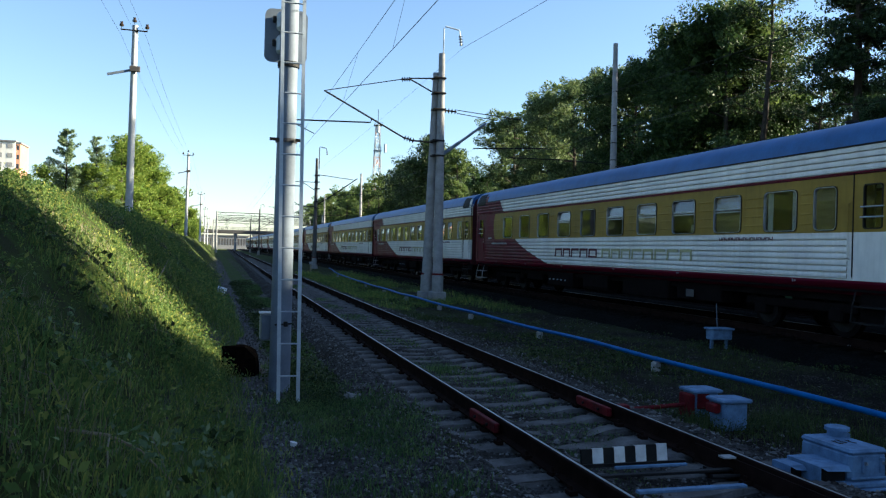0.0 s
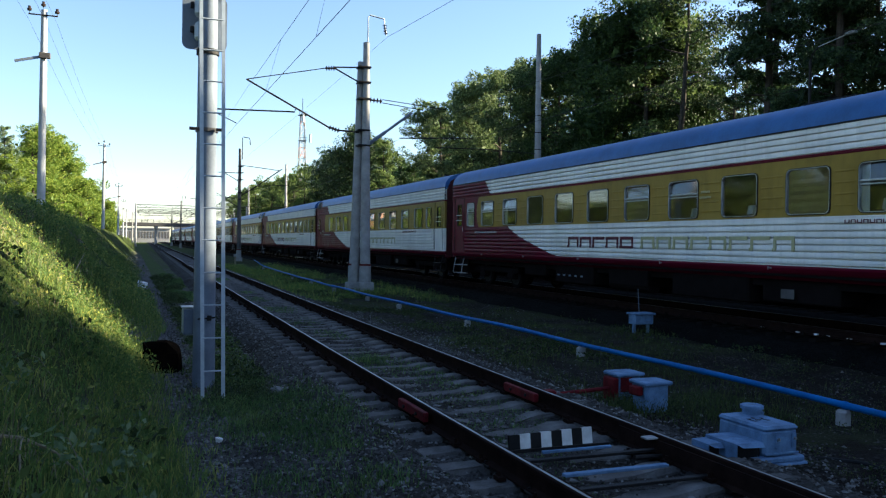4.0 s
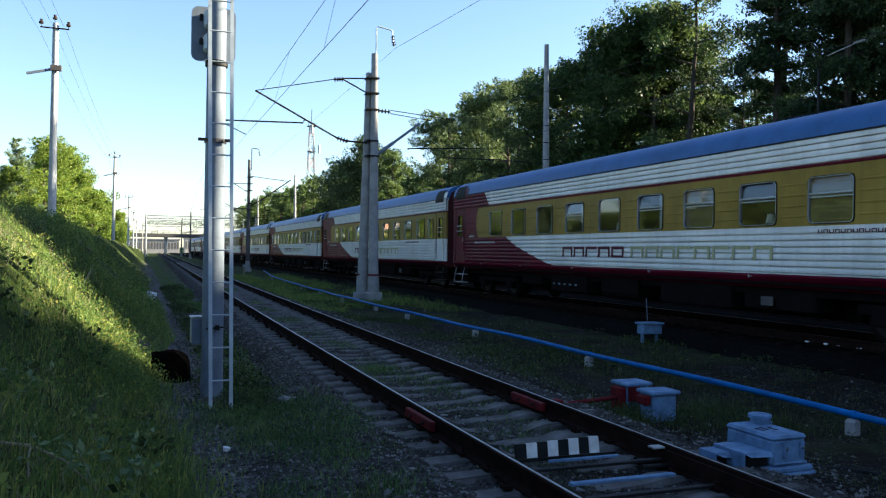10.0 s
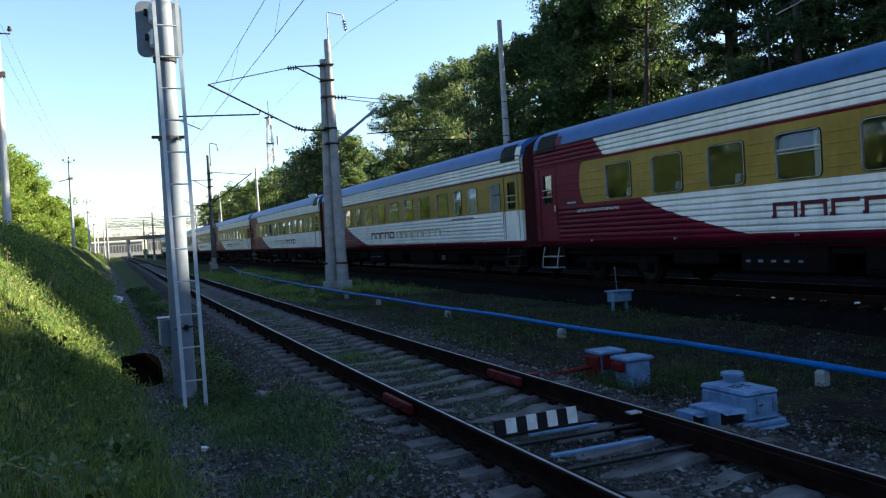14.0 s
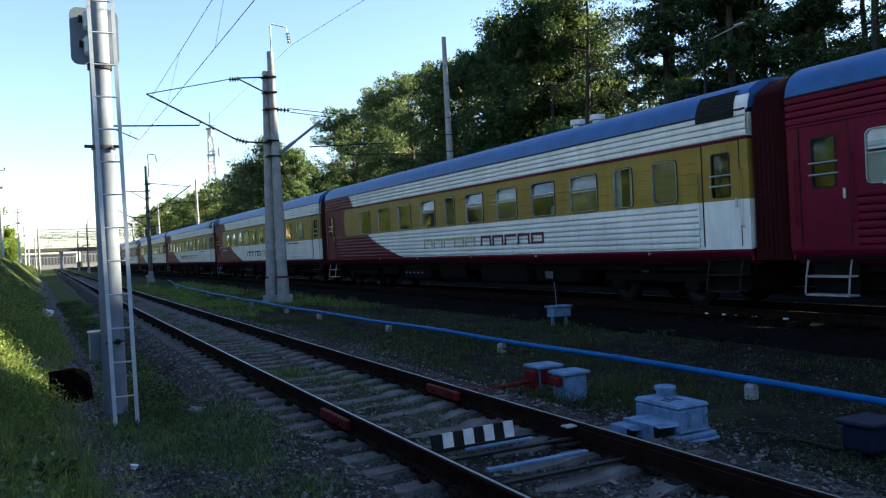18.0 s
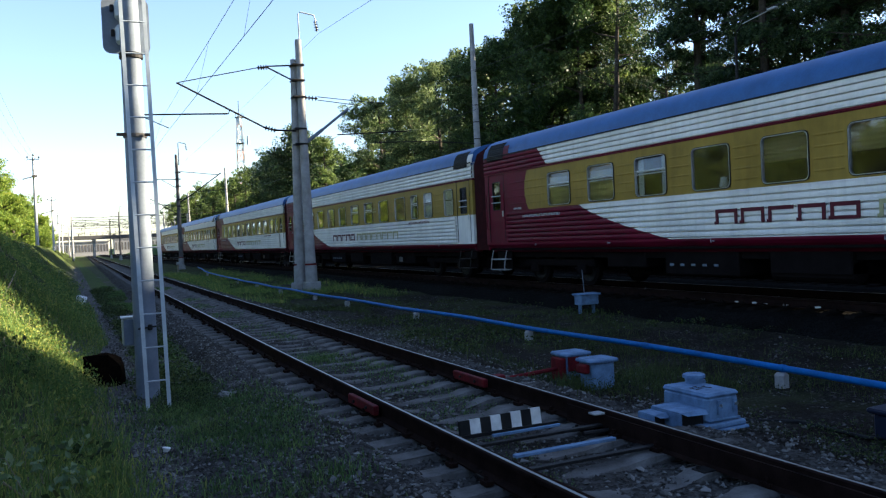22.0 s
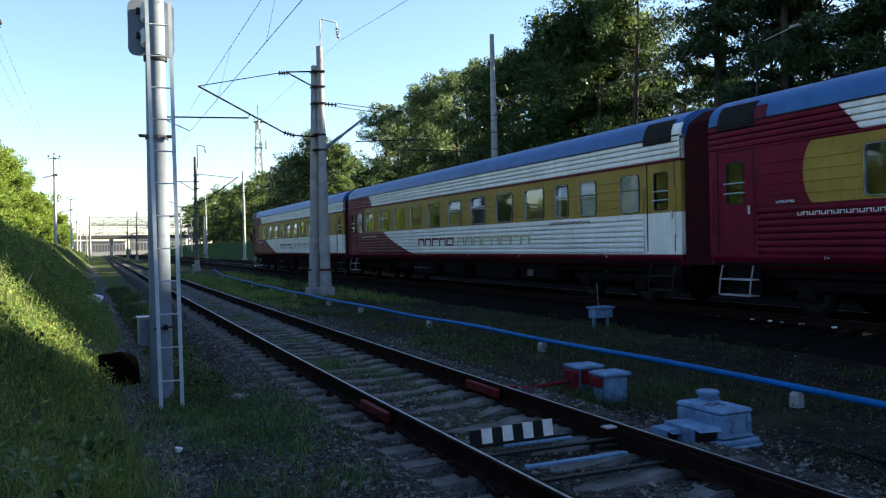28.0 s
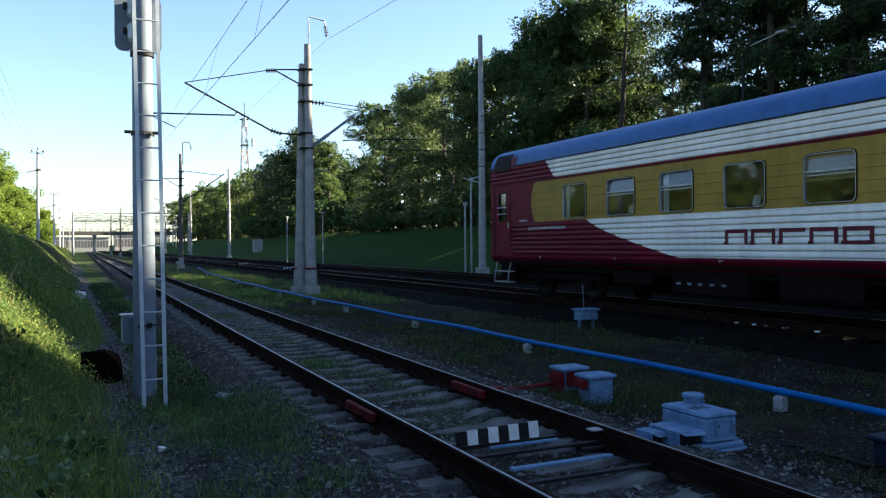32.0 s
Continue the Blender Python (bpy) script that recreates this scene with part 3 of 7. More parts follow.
def coach_window(parent, s, w, split):
    h = WZ1 - WZ0
    m = Mesh()
    window_ring(m, w, h, SIDE, "rubber", 0.024, 0.0, 0.020)
    window_ring(m, w, h, SIDE, "chrome", 0.007, 0.004, 0.026)
    win = part("window", m, parent, "rounded coach window in a black rubber seal", at=pose(0, -s - w / 2, WZ0))
    # a window with a transom has a hopper on top, tipped a little inwards
    for z0, z1, tip in ((0.0, 0.6 * h, 0.0), (0.6 * h, h, 0.13)) if split else ((0.0, h, 0.0),):
        p = Mesh()
        p.box(SIDE + 0.010, SIDE + 0.018, -w / 2, w / 2, z0, z1, "glass")
        p.v = [(x + tip * (z - z0), y, z) for x, y, z in p.v]
        pane = part("pane", p, win, "dark reflecting glass")
        pane.visible_shadow = False
    if split:
        b = Mesh()
        b.box(SIDE - 0.022, SIDE + 0.008, -w / 2 + 0.02, w / 2 - 0.02, h * 0.62, h * 0.66, "chrome", 0.004)
        b.box(SIDE - 0.016, SIDE + 0.008, -w / 2 + 0.02, w / 2 - 0.02, h * 0.55, h * 0.575, "chrome", 0.004)
        part("transom", b, win, "bright metal transom bars")


def coach_door(parent, s0, s1, red):
    m = Mesh()
    x = SIDE + 0.03
    z0, z1, g0, g1 = 1.28, 3.32, 2.25, 3.08
    a, b = -s1, -s0
    ring = [(a + 0.004, z0), (b - 0.004, z0), (b - 0.004, z1), (a + 0.004, z1), (a + 0.26, g0), (b - 0.26, g0), (b - 0.26, g1), (a + 0.26, g1)]
    faces = []
    for k in range(4):
        n = (k + 1) % 4
        faces += [(k, n, 4 + n, 4 + k), (8 + n, 8 + k, 12 + k, 12 + n), (n, k, 8 + k, 8 + n), (4 + k, 4 + n, 12 + n, 12 + k)]
    m.add([(x - 0.02, y, z) for y, z in ring] + [(x + 0.03, y, z) for y, z in ring], faces, "livery")
    door = part("door", m, parent, "wine-red entrance door" if red else "cream and yellow entrance door")
    p = Mesh()
    p.box(x + 0.0, x + 0.01, a + 0.26, b - 0.26, g0, g1, "glass")
    pane = part("pane", p, door, "dark door glass")
    pane.visible_shadow = False
    f = Mesh()
    for y0, y1, q0, q1 in ((a - 0.012, a + 0.006, z0, z1), (b - 0.006, b + 0.012, z0, z1), (a, b, z1 - 0.004, z1 + 0.014)):
        f.box(SIDE - 0.008, SIDE + 0.03, y0, y1, q0, q1, "rubber")
    part("door_seal", f, door, "dark gap round the door")
    f = Mesh()
    window_ring(f, b - a - 0.52, g1 - g0, x - 0.02, "rubber", 0.022, 0.004, 0.012, 0.04)
    f.v = [(p, y + (a + b) / 2, z + g0) for p, y, z in f.v]
    part("glass_seal", f, door, "rounded black seal of the door glass")
    r = Mesh()
    for z in (2.46, 2.66):
        r.tube([(x - 0.05, a + 0.2, z), (x - 0.05, b - 0.2, z)], 0.017, 6, "chrome")
    part("guard_bar", r, door, "bright bars across the glass")
    k = Mesh()
    k.box(x - 0.06, x - 0.02, a + 0.07, a + 0.12, 2.02, 2.2, "chrome", 0.01)
    part("door_handle", k, door, "chrome handle")
    for y in (a - 0.07, b + 0.07):
        g = Mesh()
        g.tube([(SIDE + 0.02, y, 1.62), (SIDE - 0.06, y, 1.68), (SIDE - 0.06, y, 2.72), (SIDE + 0.02, y, 2.78)], 0.017, 6, "livery")
        part("grab_rail", g, parent, "upright grab rail beside the door")
    st, metal = Mesh(), "concrete" if red else "iron"
    for y in (a + 0.06, b - 0.06):
        st.tube([(SIDE + 0.05, y, 1.0), (SIDE - 0.02, y, 0.72), (SIDE - 0.06, y, 0.42), (SIDE - 0.02, y, 0.40)], 0.016, 6, metal)
    for z, d in ((0.40, 0.26), (0.72, 0.24)):
        st.box(SIDE - 0.05, SIDE - 0.05 + d, a + 0.06, b - 0.06, z - 0.015, z + 0.015, metal)
    st.box(SIDE + 0.2, SIDE + 0.24, a + 0.04, b - 0.04, 0.4, 1.0, "under")
    part("step", st, parent, "folding metal boarding steps")


def bogie(parent, s):
    m = Mesh()
    for x in (-1.0, 1.0):
        m.box(x - 0.09, x + 0.09, -1.75, 1.75, 0.52, 0.72, "under", 0.03)
        for y in (-1.2, 1.2):
            m.box(x - 0.14, x + 0.14, y - 0.2, y + 0.2, 0.32, 0.62, "under", 0.04)
            for d in (-0.34, 0.34):
                m.tube([(x, y + d, 0.55), (x, y + d, 0.95)], 0.09, 8, "under")
    m.box(-1.05, 1.05, -0.22, 0.22, 0.5, 0.95, "under", 0.04)
    bg = part("bogie", m, parent, "dark four-wheel bogie", at=pose(0, -s, 0))
    for y in (-1.2, 1.2):
        w = Mesh()
        for x in (-0.8, 0.8):
            w.tube([(x - 0.065, y, 0.475), (x + 0.065, y, 0.475)], 0.475, 24, "under")
            w.tube([(x - 0.09, y, 0.475), (x + 0.09, y, 0.475)], 0.36, 20, "iron")
            w.tube([(x - 0.2, y, 0.475), (x + 0.2, y, 0.475)], 0.13, 12, "iron")
        w.tube([(-0.8, y, 0.475), (0.8, y, 0.475)], 0.09, 8, "iron")
        part("wheelset", w, bg, "steel wheels on an axle")


def glyphs(parent, s0, s1, z0, z1, n, mat, seed):
    """Plain arches and bars in a row, in place of a painted brand."""
    rnd = random.Random(seed)
    step = (s1 - s0) / n
    x0, x1, t = SIDE - 0.036, SIDE - 0.026, 0.075
    for k in range(n):
        m = Mesh()
        a, b = -(s0 + k * step + step * 0.86), -(s0 + k * step)
        kind = rnd.choice((0, 0, 1, 2))
        m.box(x0, x1, a, b, z1 - t, z1, mat)
        if kind != 1:
            m.box(x0, x1, a, a + t, z0, z1 - t, mat)
        m.box(x0, x1, b - t, b, z0, z1 - t, mat)
        m.box(x0, x1, b, b + t * 0.5, z0, z0 + t * 0.8, mat)
        if kind == 2:
            m.box(x0, x1, a + t, b - t, z0, z0 + t * 0.8, mat)
        part("painted_shape", m, parent, "maroon painted shape" if mat == "maroon" else "faded olive painted shape")


def bars(m, s0, s1, z, h, n, mat):
    """A row of small plain bars, in place of small lettering."""
    step = (s1 - s0) / n
    x0, x1, t = SIDE - 0.036, SIDE - 0.028, 0.016
    for k in range(n):
        a, b = -(s0 + k * step + step * 0.78), -(s0 + k * step)
        m.box(x0, x1, a, a + t, z, z + h, mat)
        m.box(x0, x1, b - t, b, z, z + h, mat)
        m.box(x0, x1, a + t, b - t, z + h - t if k % 2 else z, z + h if k % 2 else z + t, mat)


def roof_profile(grow=0.0):
    pts = []
    for k in range(17):
        a = math.pi * k / 16
        c, s = math.cos(a), math.sin(a)
        pts.append((-(1.56 + grow) * (abs(c) ** 0.62) * (1 if c >= 0 else -1), 3.80 + (0.72 + grow) * (abs(s) ** 0.78)))
    return pts


def make_coach(kind):
    c = thing("passenger_coach", "cream, yellow and wine-red sleeping coach in a moving train", "train coach", group="coaches of the train")
    if kind == "diner":
        tagged(c, "cream, yellow and wine-red dining coach in a moving train")
    wins = LAYOUT[kind]
    m = Mesh()
    D0, D1, D2, D3 = 0.38, 1.34, 23.58, 24.54
    # near side: ribbed panels, the window band with its openings
    ribbed(m, 1.24, 2.15, 7, D1 + 0.12, D2 - 0.12)
    ribbed(m, 3.36, 3.86, 4, NOSE, LEN)
    m.box(SIDE, SIDE + 0.04, -D2 + 0.12, -D1 - 0.12, 2.15, WZ0, "livery")
    m.box(SIDE, SIDE + 0.04, -LEN, -NOSE, WZ1 + 0.235, 3.36, "livery")
    m.box(SIDE, SIDE + 0.04, -D2 + 0.12, -D1 - 0.12, WZ1, WZ1 + 0.235, "livery")
    m.box(SIDE - 0.028, SIDE, -LEN, -NOSE, 3.325, 3.36, "livery")
    m.box(SIDE - 0.026, SIDE, -D2 + 0.12, -D1 - 0.12, 2.145, 2.175, "livery")
    edges = [D1 + 0.12] + [e for s, w in wins for e in (s, s + w)] + [D2 - 0.12]
    for a, b in zip(edges[::2], edges[1::2]):
        m.box(SIDE, SIDE + 0.04, -b, -a, WZ0, WZ1, "livery")
        if b - a > 0.5:
            for q in range(4):
                z = WZ0 + 0.12 + q * 0.21
                m.box(SIDE - 0.014, SIDE, -b + 0.1, -a - 0.1, z, z + 0.035, "livery", 0.006)
    for a, b in ((NOSE, D0), (D1, D1 + 0.12), (D2 - 0.12, D2), (D3, LEN)):
        m.box(SIDE, SIDE + 0.05, -b, -a, 1.24, 3.34, "livery")
    for a, b in ((D0, D1), (D2, D3)):
        m.box(SIDE + 0.02, SIDE + 0.05, -b, -a, 1.24, 1.28, "livery")
    # sill, far side, ends and floor
    m.sweep([(SIDE, 1.24), (SIDE + 0.004, 1.17), (SIDE + 0.05, 1.10), (SIDE + 0.24, 0.93), (SIDE + 0.30, 0.93), (SIDE + 0.30, 1.24)], -LEN, -NOSE, "livery")
    m.box(1.50, 1.55, -LEN, -NOSE, 0.95, 3.86, "livery")
    m.box(SIDE + 0.05, 1.5, -NOSE - 0.05, -NOSE, 1.0, 3.9, "livery")
    m.box(SIDE + 0.05, 1.5, -LEN, -LEN + 0.05, 1.0, 3.9, "livery")
    m.box(SIDE + 0.1, 1.5, -LEN + 0.05, -NOSE - 0.05, 1.0, 1.24, "under")
    part("body", m, c, "ribbed steel coach body with a curved wine-red end")
    r = Mesh()
    r.sweep(roof_profile(), -LEN, -NOSE, "roof", caps=True)
    part("roof", r, c, "arched roof with the sky's blue toned into its colour", smooth=True)
    g = Mesh()
    g.box(SIDE - 0.035, SIDE + 0.03, -LEN, -NOSE, 3.855, 3.885, "iron")
    part("rain_gutter", g, c, "thin dark rain gutter")
    i = Mesh()
    i.box(-0.62, -0.58, -LEN + 1.6, -1.6, 1.24, 3.75, "inner")
    part("corridor_wall", i, c, "brown wall inside")
    rnd = random.Random(len(kind))
    for k, (s, w) in enumerate(wins):
        split, fate = rnd.random() < 0.5, rnd.random()
        if kind == "last":
            split, fate = LAST[k]
        coach_window(c, s, w, split)
        if w == 0.7 or w == 0.68:
            q = Mesh()
            q.box(SIDE + 0.03, SIDE + 0.04, -s - w, -s, WZ0, WZ0 + 0.5, "curtain")
            q.box(SIDE + 0.03, SIDE + 0.04, -s - w, -s, WZ0 + 0.54, WZ1, "curtain")
            part("frosted_pane", q, c, "white frosted washroom pane")
            continue
        if fate < 0.30:
            q = Mesh()
            drop = WZ0 if fate < 0.2 else WZ0 + 0.45 * (WZ1 - WZ0)
            n = 12
            zs = [drop + (WZ1 + 0.03 - drop) * d / n for d in range(n + 1)]
            q.add([(SIDE + 0.045 + 0.008 * (d % 2), y, z) for d, z in enumerate(zs) for y in (-s - w - 0.01, -s + 0.01)], [(2 * d, 2 * d + 1, 2 * d + 3, 2 * d + 2) for d in range(n)], "blind")
            part("blind", q, c, "ochre pleated blind drawn down")
        elif fate < 0.72:
            for side in ((-1, 1) if fate < 0.45 else (rnd.choice((-1, 1)),)):
                q = Mesh()
                y = -s - w / 2 + side * w * 0.38
                ys = [y + 0.018 * d for d in range(-5, 6)]
                q.add([(SIDE + 0.07 + 0.015 * (d % 2), yy, z) for d, yy in enumerate(ys) for z in (WZ0, WZ1)], [(2 * d, 2 * d + 2, 2 * d + 3, 2 * d + 1) for d in range(10)], "curtain")
                part("curtain", q, c, "white pleated curtain")
        if fate > 0.55:
            q = Mesh()
            q.tube([(SIDE + 0.30, -s - w * 0.55, WZ0 - 0.06), (SIDE + 0.30, -s - w * 0.55, WZ0 + 0.02), (SIDE + 0.30, -s - w * 0.55, WZ0 + 0.05), (SIDE + 0.30, -s - w * 0.55, WZ0 + 0.24)], [0.09, 0.03, 0.10, 0.07], 12, "curtain")
            part("table_lamp", q, c, "small white table lamp behind the glass")
    coach_door(c, D0, D1, True)
    coach_door(c, D2, D3, False)
    b = Mesh()
    arch = [(-1.50, 1.0), (-1.50, 3.75), (-1.36, 4.12), (-0.95, 4.38), (-0.4, 4.50), (0.4, 4.50), (0.95, 4.38), (1.36, 4.12), (1.50, 3.75), (1.50, 1.0)]
    n, rings = len(arch), 17
    vs = []
    for k in range(rings):
        f = 0.0 if k % 2 else 0.055
        vs += [(x * (1 - f), -LEN - 0.03 - 0.0525 * k, 1.0 + (z - 1.0) * (1 - 0.5 * f)) for x, z in arch]
    b.add(vs, [(r * n + q, r * n + (q + 1) % n, (r + 1) * n + (q + 1) % n, (r + 1) * n + q) for r in range(rings - 1) for q in range(n)], "bellows")
    part("gangway", b, c, "dark red rubber gangway bellows")
    u = Mesh()
    u.box(-1.2, 1.2, -LEN + 0.2, -NOSE - 0.2, 0.78, 1.0, "under")
    part("underframe", u, c, "sooty steel underframe")
    for s0, s1, z in ((8.2, 10.4, 0.42), (11.2, 13.0, 0.5), (14.0, 16.6, 0.40)):
        e = Mesh()
        e.box(-1.32, -0.5, -s1, -s0, z, 0.95, "under", 0.03)
        part("equipment_box", e, c, "dark battery box under the floor")
    # added dark boxes that keep the bright lawn from showing under the coach
    e = Mesh()
    e.box(-0.35, 0.35, -19.2, -5.7, 0.30, 0.80, "under", 0.03)
    part("water_tank", e, c, "long dark filler box between the bogies")
    for s0, s1 in ((0.35, 1.65), (LEN - 1.65, LEN - 0.25)):
        e = Mesh()
        e.box(-0.95, 0.95, -s1, -s0, 0.42, 0.80, "under", 0.04)
        part("coupling_gear", e, c, "dark filler box under the coach end")
    for s0, s1, z in ((5.9, 7.4, 0.55), (16.9, 18.9, 0.46)):
        e = Mesh()
        e.box(-1.22, -0.6, -s1, -s0, z, 0.93, "under", 0.03)
        part("equipment_box", e, c, "dark battery box under the floor")
    for q in range(5):
        e = Mesh()
        e.box(-1.335, -1.325, -8.5 - q * 0.34, -8.38 - q * 0.34, 0.62, 0.67, "postgrey")
        part("latch", e, c, "small pale latch")
    t = Mesh()
    t.tube([(-1.1, -11.2, 0.55), (-1.1, -13.0, 0.55)], 0.2, 12, "under")
    part("air_tank", t, c, "dark air tank")
    bogie(c, 3.4), bogie(c, 21.5)
    for q in (3.0, 6.4, 9.9, 13.8, 17.4, 21.9):
        e = Mesh()
        e.box(SIDE - 0.008, SIDE + 0.01, -q - 0.02, -q, 1.13, 1.20, "concrete")
        e.box(SIDE - 0.008, SIDE + 0.01, -q - 0.10, -q - 0.05, 1.15, 1.18, "concrete")
        part("sill_mark", e, c, "small pale mark on the sill")
    e = Mesh()
    e.box(-1.345, -1.33, -17.9, -17.55, 0.55, 0.74, "concrete_dark", 0.006)
    part("plate", e, c, "pale plate on a battery box")
    for q in (2.6, 12.2, 22.4):
        e = Mesh()
        e.tube([(-0.55, -q, 4.44), (-0.55, -q, 4.56), (-0.55, -q, 4.565), (-0.55, -q, 4.60)], [0.10, 0.10, 0.16, 0.14], 12, "iron")
        part("roof_cowl", e, c, "dark round ventilator on the roof")
    e = Mesh()
    e.tube([(-0.35, -19.0, 4.46), (-0.35, -18.4, 4.60), (-0.35, -17.2, 4.62), (-0.35, -16.6, 4.47)], 0.02, 6, "iron")
    part("roof_rail", e, c, "thin dark rail on the roof")
    for s in (5.0, 9.5, 14.2, 19.6):
        v = Mesh()
        v.box(-0.24, 0.24, -s - 0.3, -s + 0.3, 4.48, 4.62, "roof", 0.05)
        part("roof_vent", v, c, "low grey roof vent")
    if kind == "diner":
        for q in (17.9, 18.75):
            v = Mesh()
            v.tube([(-0.3, -q, 4.42), (-0.3, -q, 4.64), (-0.3, -q, 4.65), (-0.3, -q, 4.78)], [0.13, 0.13, 0.2, 0.2], 16, "white")
            part("kitchen_flue", v, c, "short pale kitchen flue")
        glyphs(c, 10.6, 14.3, 1.50, 1.80, 5, "oliveink", 3), glyphs(c, 14.55, 18.0, 1.50, 1.80, 5, "maroon", 1)
    else:
        s = 10.1 if kind in ("last", "bare") else 9.42
        glyphs(c, s, s + 3.4, 1.50, 1.80, 5, "maroon", 1), glyphs(c, s + 3.65, s + 8.8, 1.50, 1.80, 8, "oliveink", 2)
    w = Mesh()
    if kind != "diner":
        bars(w, 2.45, 4.4, 1.95, 0.070, 15, "curtain"), bars(w, 1.95, 2.4, 2.20, 0.05, 5, "curtain")
        tagged(part("small_lettering", w, c, "row of small pale bars"), kind="stuff")
    w = Mesh()
    if kind not in ("diner", "last"):
        bars(w, 19.3, 21.3, 2.03, 0.07, 15, "maroon")
    bars(w, 15.35, 15.65, 2.78, 0.05, 4, "oliveink"), bars(w, 15.3, 15.7, 2.66, 0.05, 5, "oliveink")
    tagged(part("small_lettering", w, c, "row of small dark bars"), kind="stuff")
    return c


def louvre(parent, s):
    """A black grille across the gutter, set in a cream panel."""
    def strip(m, pts, y0, y1, mat):
        n = len(pts)
        m.add([(x, y, z) for y in (y0, y1) for x, z in pts] + [(x + 0.02, y, z - 0.01) for y in (y0, y1) for x, z in pts], [(k, k + 1, n + k + 1, n + k) for k in range(n - 1)] + [(2 * n + k + 1, 2 * n + k, 3 * n + k, 3 * n + k + 1) for k in range(n - 1)] + [(0, n, 3 * n, 2 * n), (2 * n - 1, n - 1, 3 * n - 1, 4 * n - 1)], mat)
    m = Mesh()
    strip(m, [(SIDE - 0.02, 3.86)] + roof_profile(0.010)[1:3], -s - 1.30, -s - 0.98, "livery")
    lv = part("louvre_panel", m, parent, "cream panel beside the louvre")
    pts = [(SIDE - 0.042, 3.76), (SIDE - 0.042, 3.87)] + roof_profile(0.016)[1:4]
    m = Mesh()
    strip(m, pts, -s - 0.98, -s, "black")
    part("roof_louvre", m, lv, "black ventilation louvre in the roof's edge")
    for k in range(9):
        f = (k + 0.5) / 9 * (len(pts) - 1)
        p = Vector(pts[int(f)]).lerp(Vector(pts[int(f) + 1]), f - int(f))
        q = Mesh()
        q.tube([(p.x - 0.008, -s - 0.96, p.y), (p.x - 0.008, -s - 0.02, p.y)], 0.009, 5, "iron")
        part("slat", q, lv)


KIND = {0: "last", 1: "slim", 2: "plain", 3: "slim", 4: "bare", 5: "diner", 6: "slim", 7: "plain", 8: "plain", 9: "plain", 10: "slim", 11: "plain", 12: "plain"}
FAR_LOUVRE, NEAR_LOUVRE = {0, 2, 4, 7, 8, 9, 11}, {10, 7, 6, 5, 3, 1}
coaches, first = {}, {}
for k in range(13):
    kind = KIND[k]
    if kind in first:
        coaches[k] = copy_thing(first[kind], pose(0, 0, 0))
    else:
        coaches[k] = make_coach(kind)
        first[kind] = coaches[k]
for k, c in coaches.items():
    if k in FAR_LOUVRE:
        louvre(c, 0.42)
    if k in NEAR_LOUVRE:
        louvre(c, 23.5)


LAG = ((0, 0.25), (3, 0.3), (6, 0.28), (9, 0.05), (13, -0.13), (18, -0.08), (20.5, 0.16), (23, 0.16), (28, 0.18), (30, 0.08), (32, 0.0))


def coach_rows(k):
    """The train gathers speed towards the camera's side of the cutting, with a little surge in its couplings."""
    rows = []
    for t in range(0, 33, 2):
        (ta, a), (tb, b) = next((p, q) for p, q in zip(LAG, LAG[1:]) if p[0] <= t <= q[0])
        surge = a + (b - a) * (t - ta) / (tb - ta)
        rows.append((t, pose(10.7, 316.06 - surge - PITCH * k - 7.64 * t - 0.04805 * t * t + 0.1 * max(0.0, 12 - t), 0.15)))
    return rows


def motions():
    for k, c in coaches.items():
        walk(c, coach_rows(k))


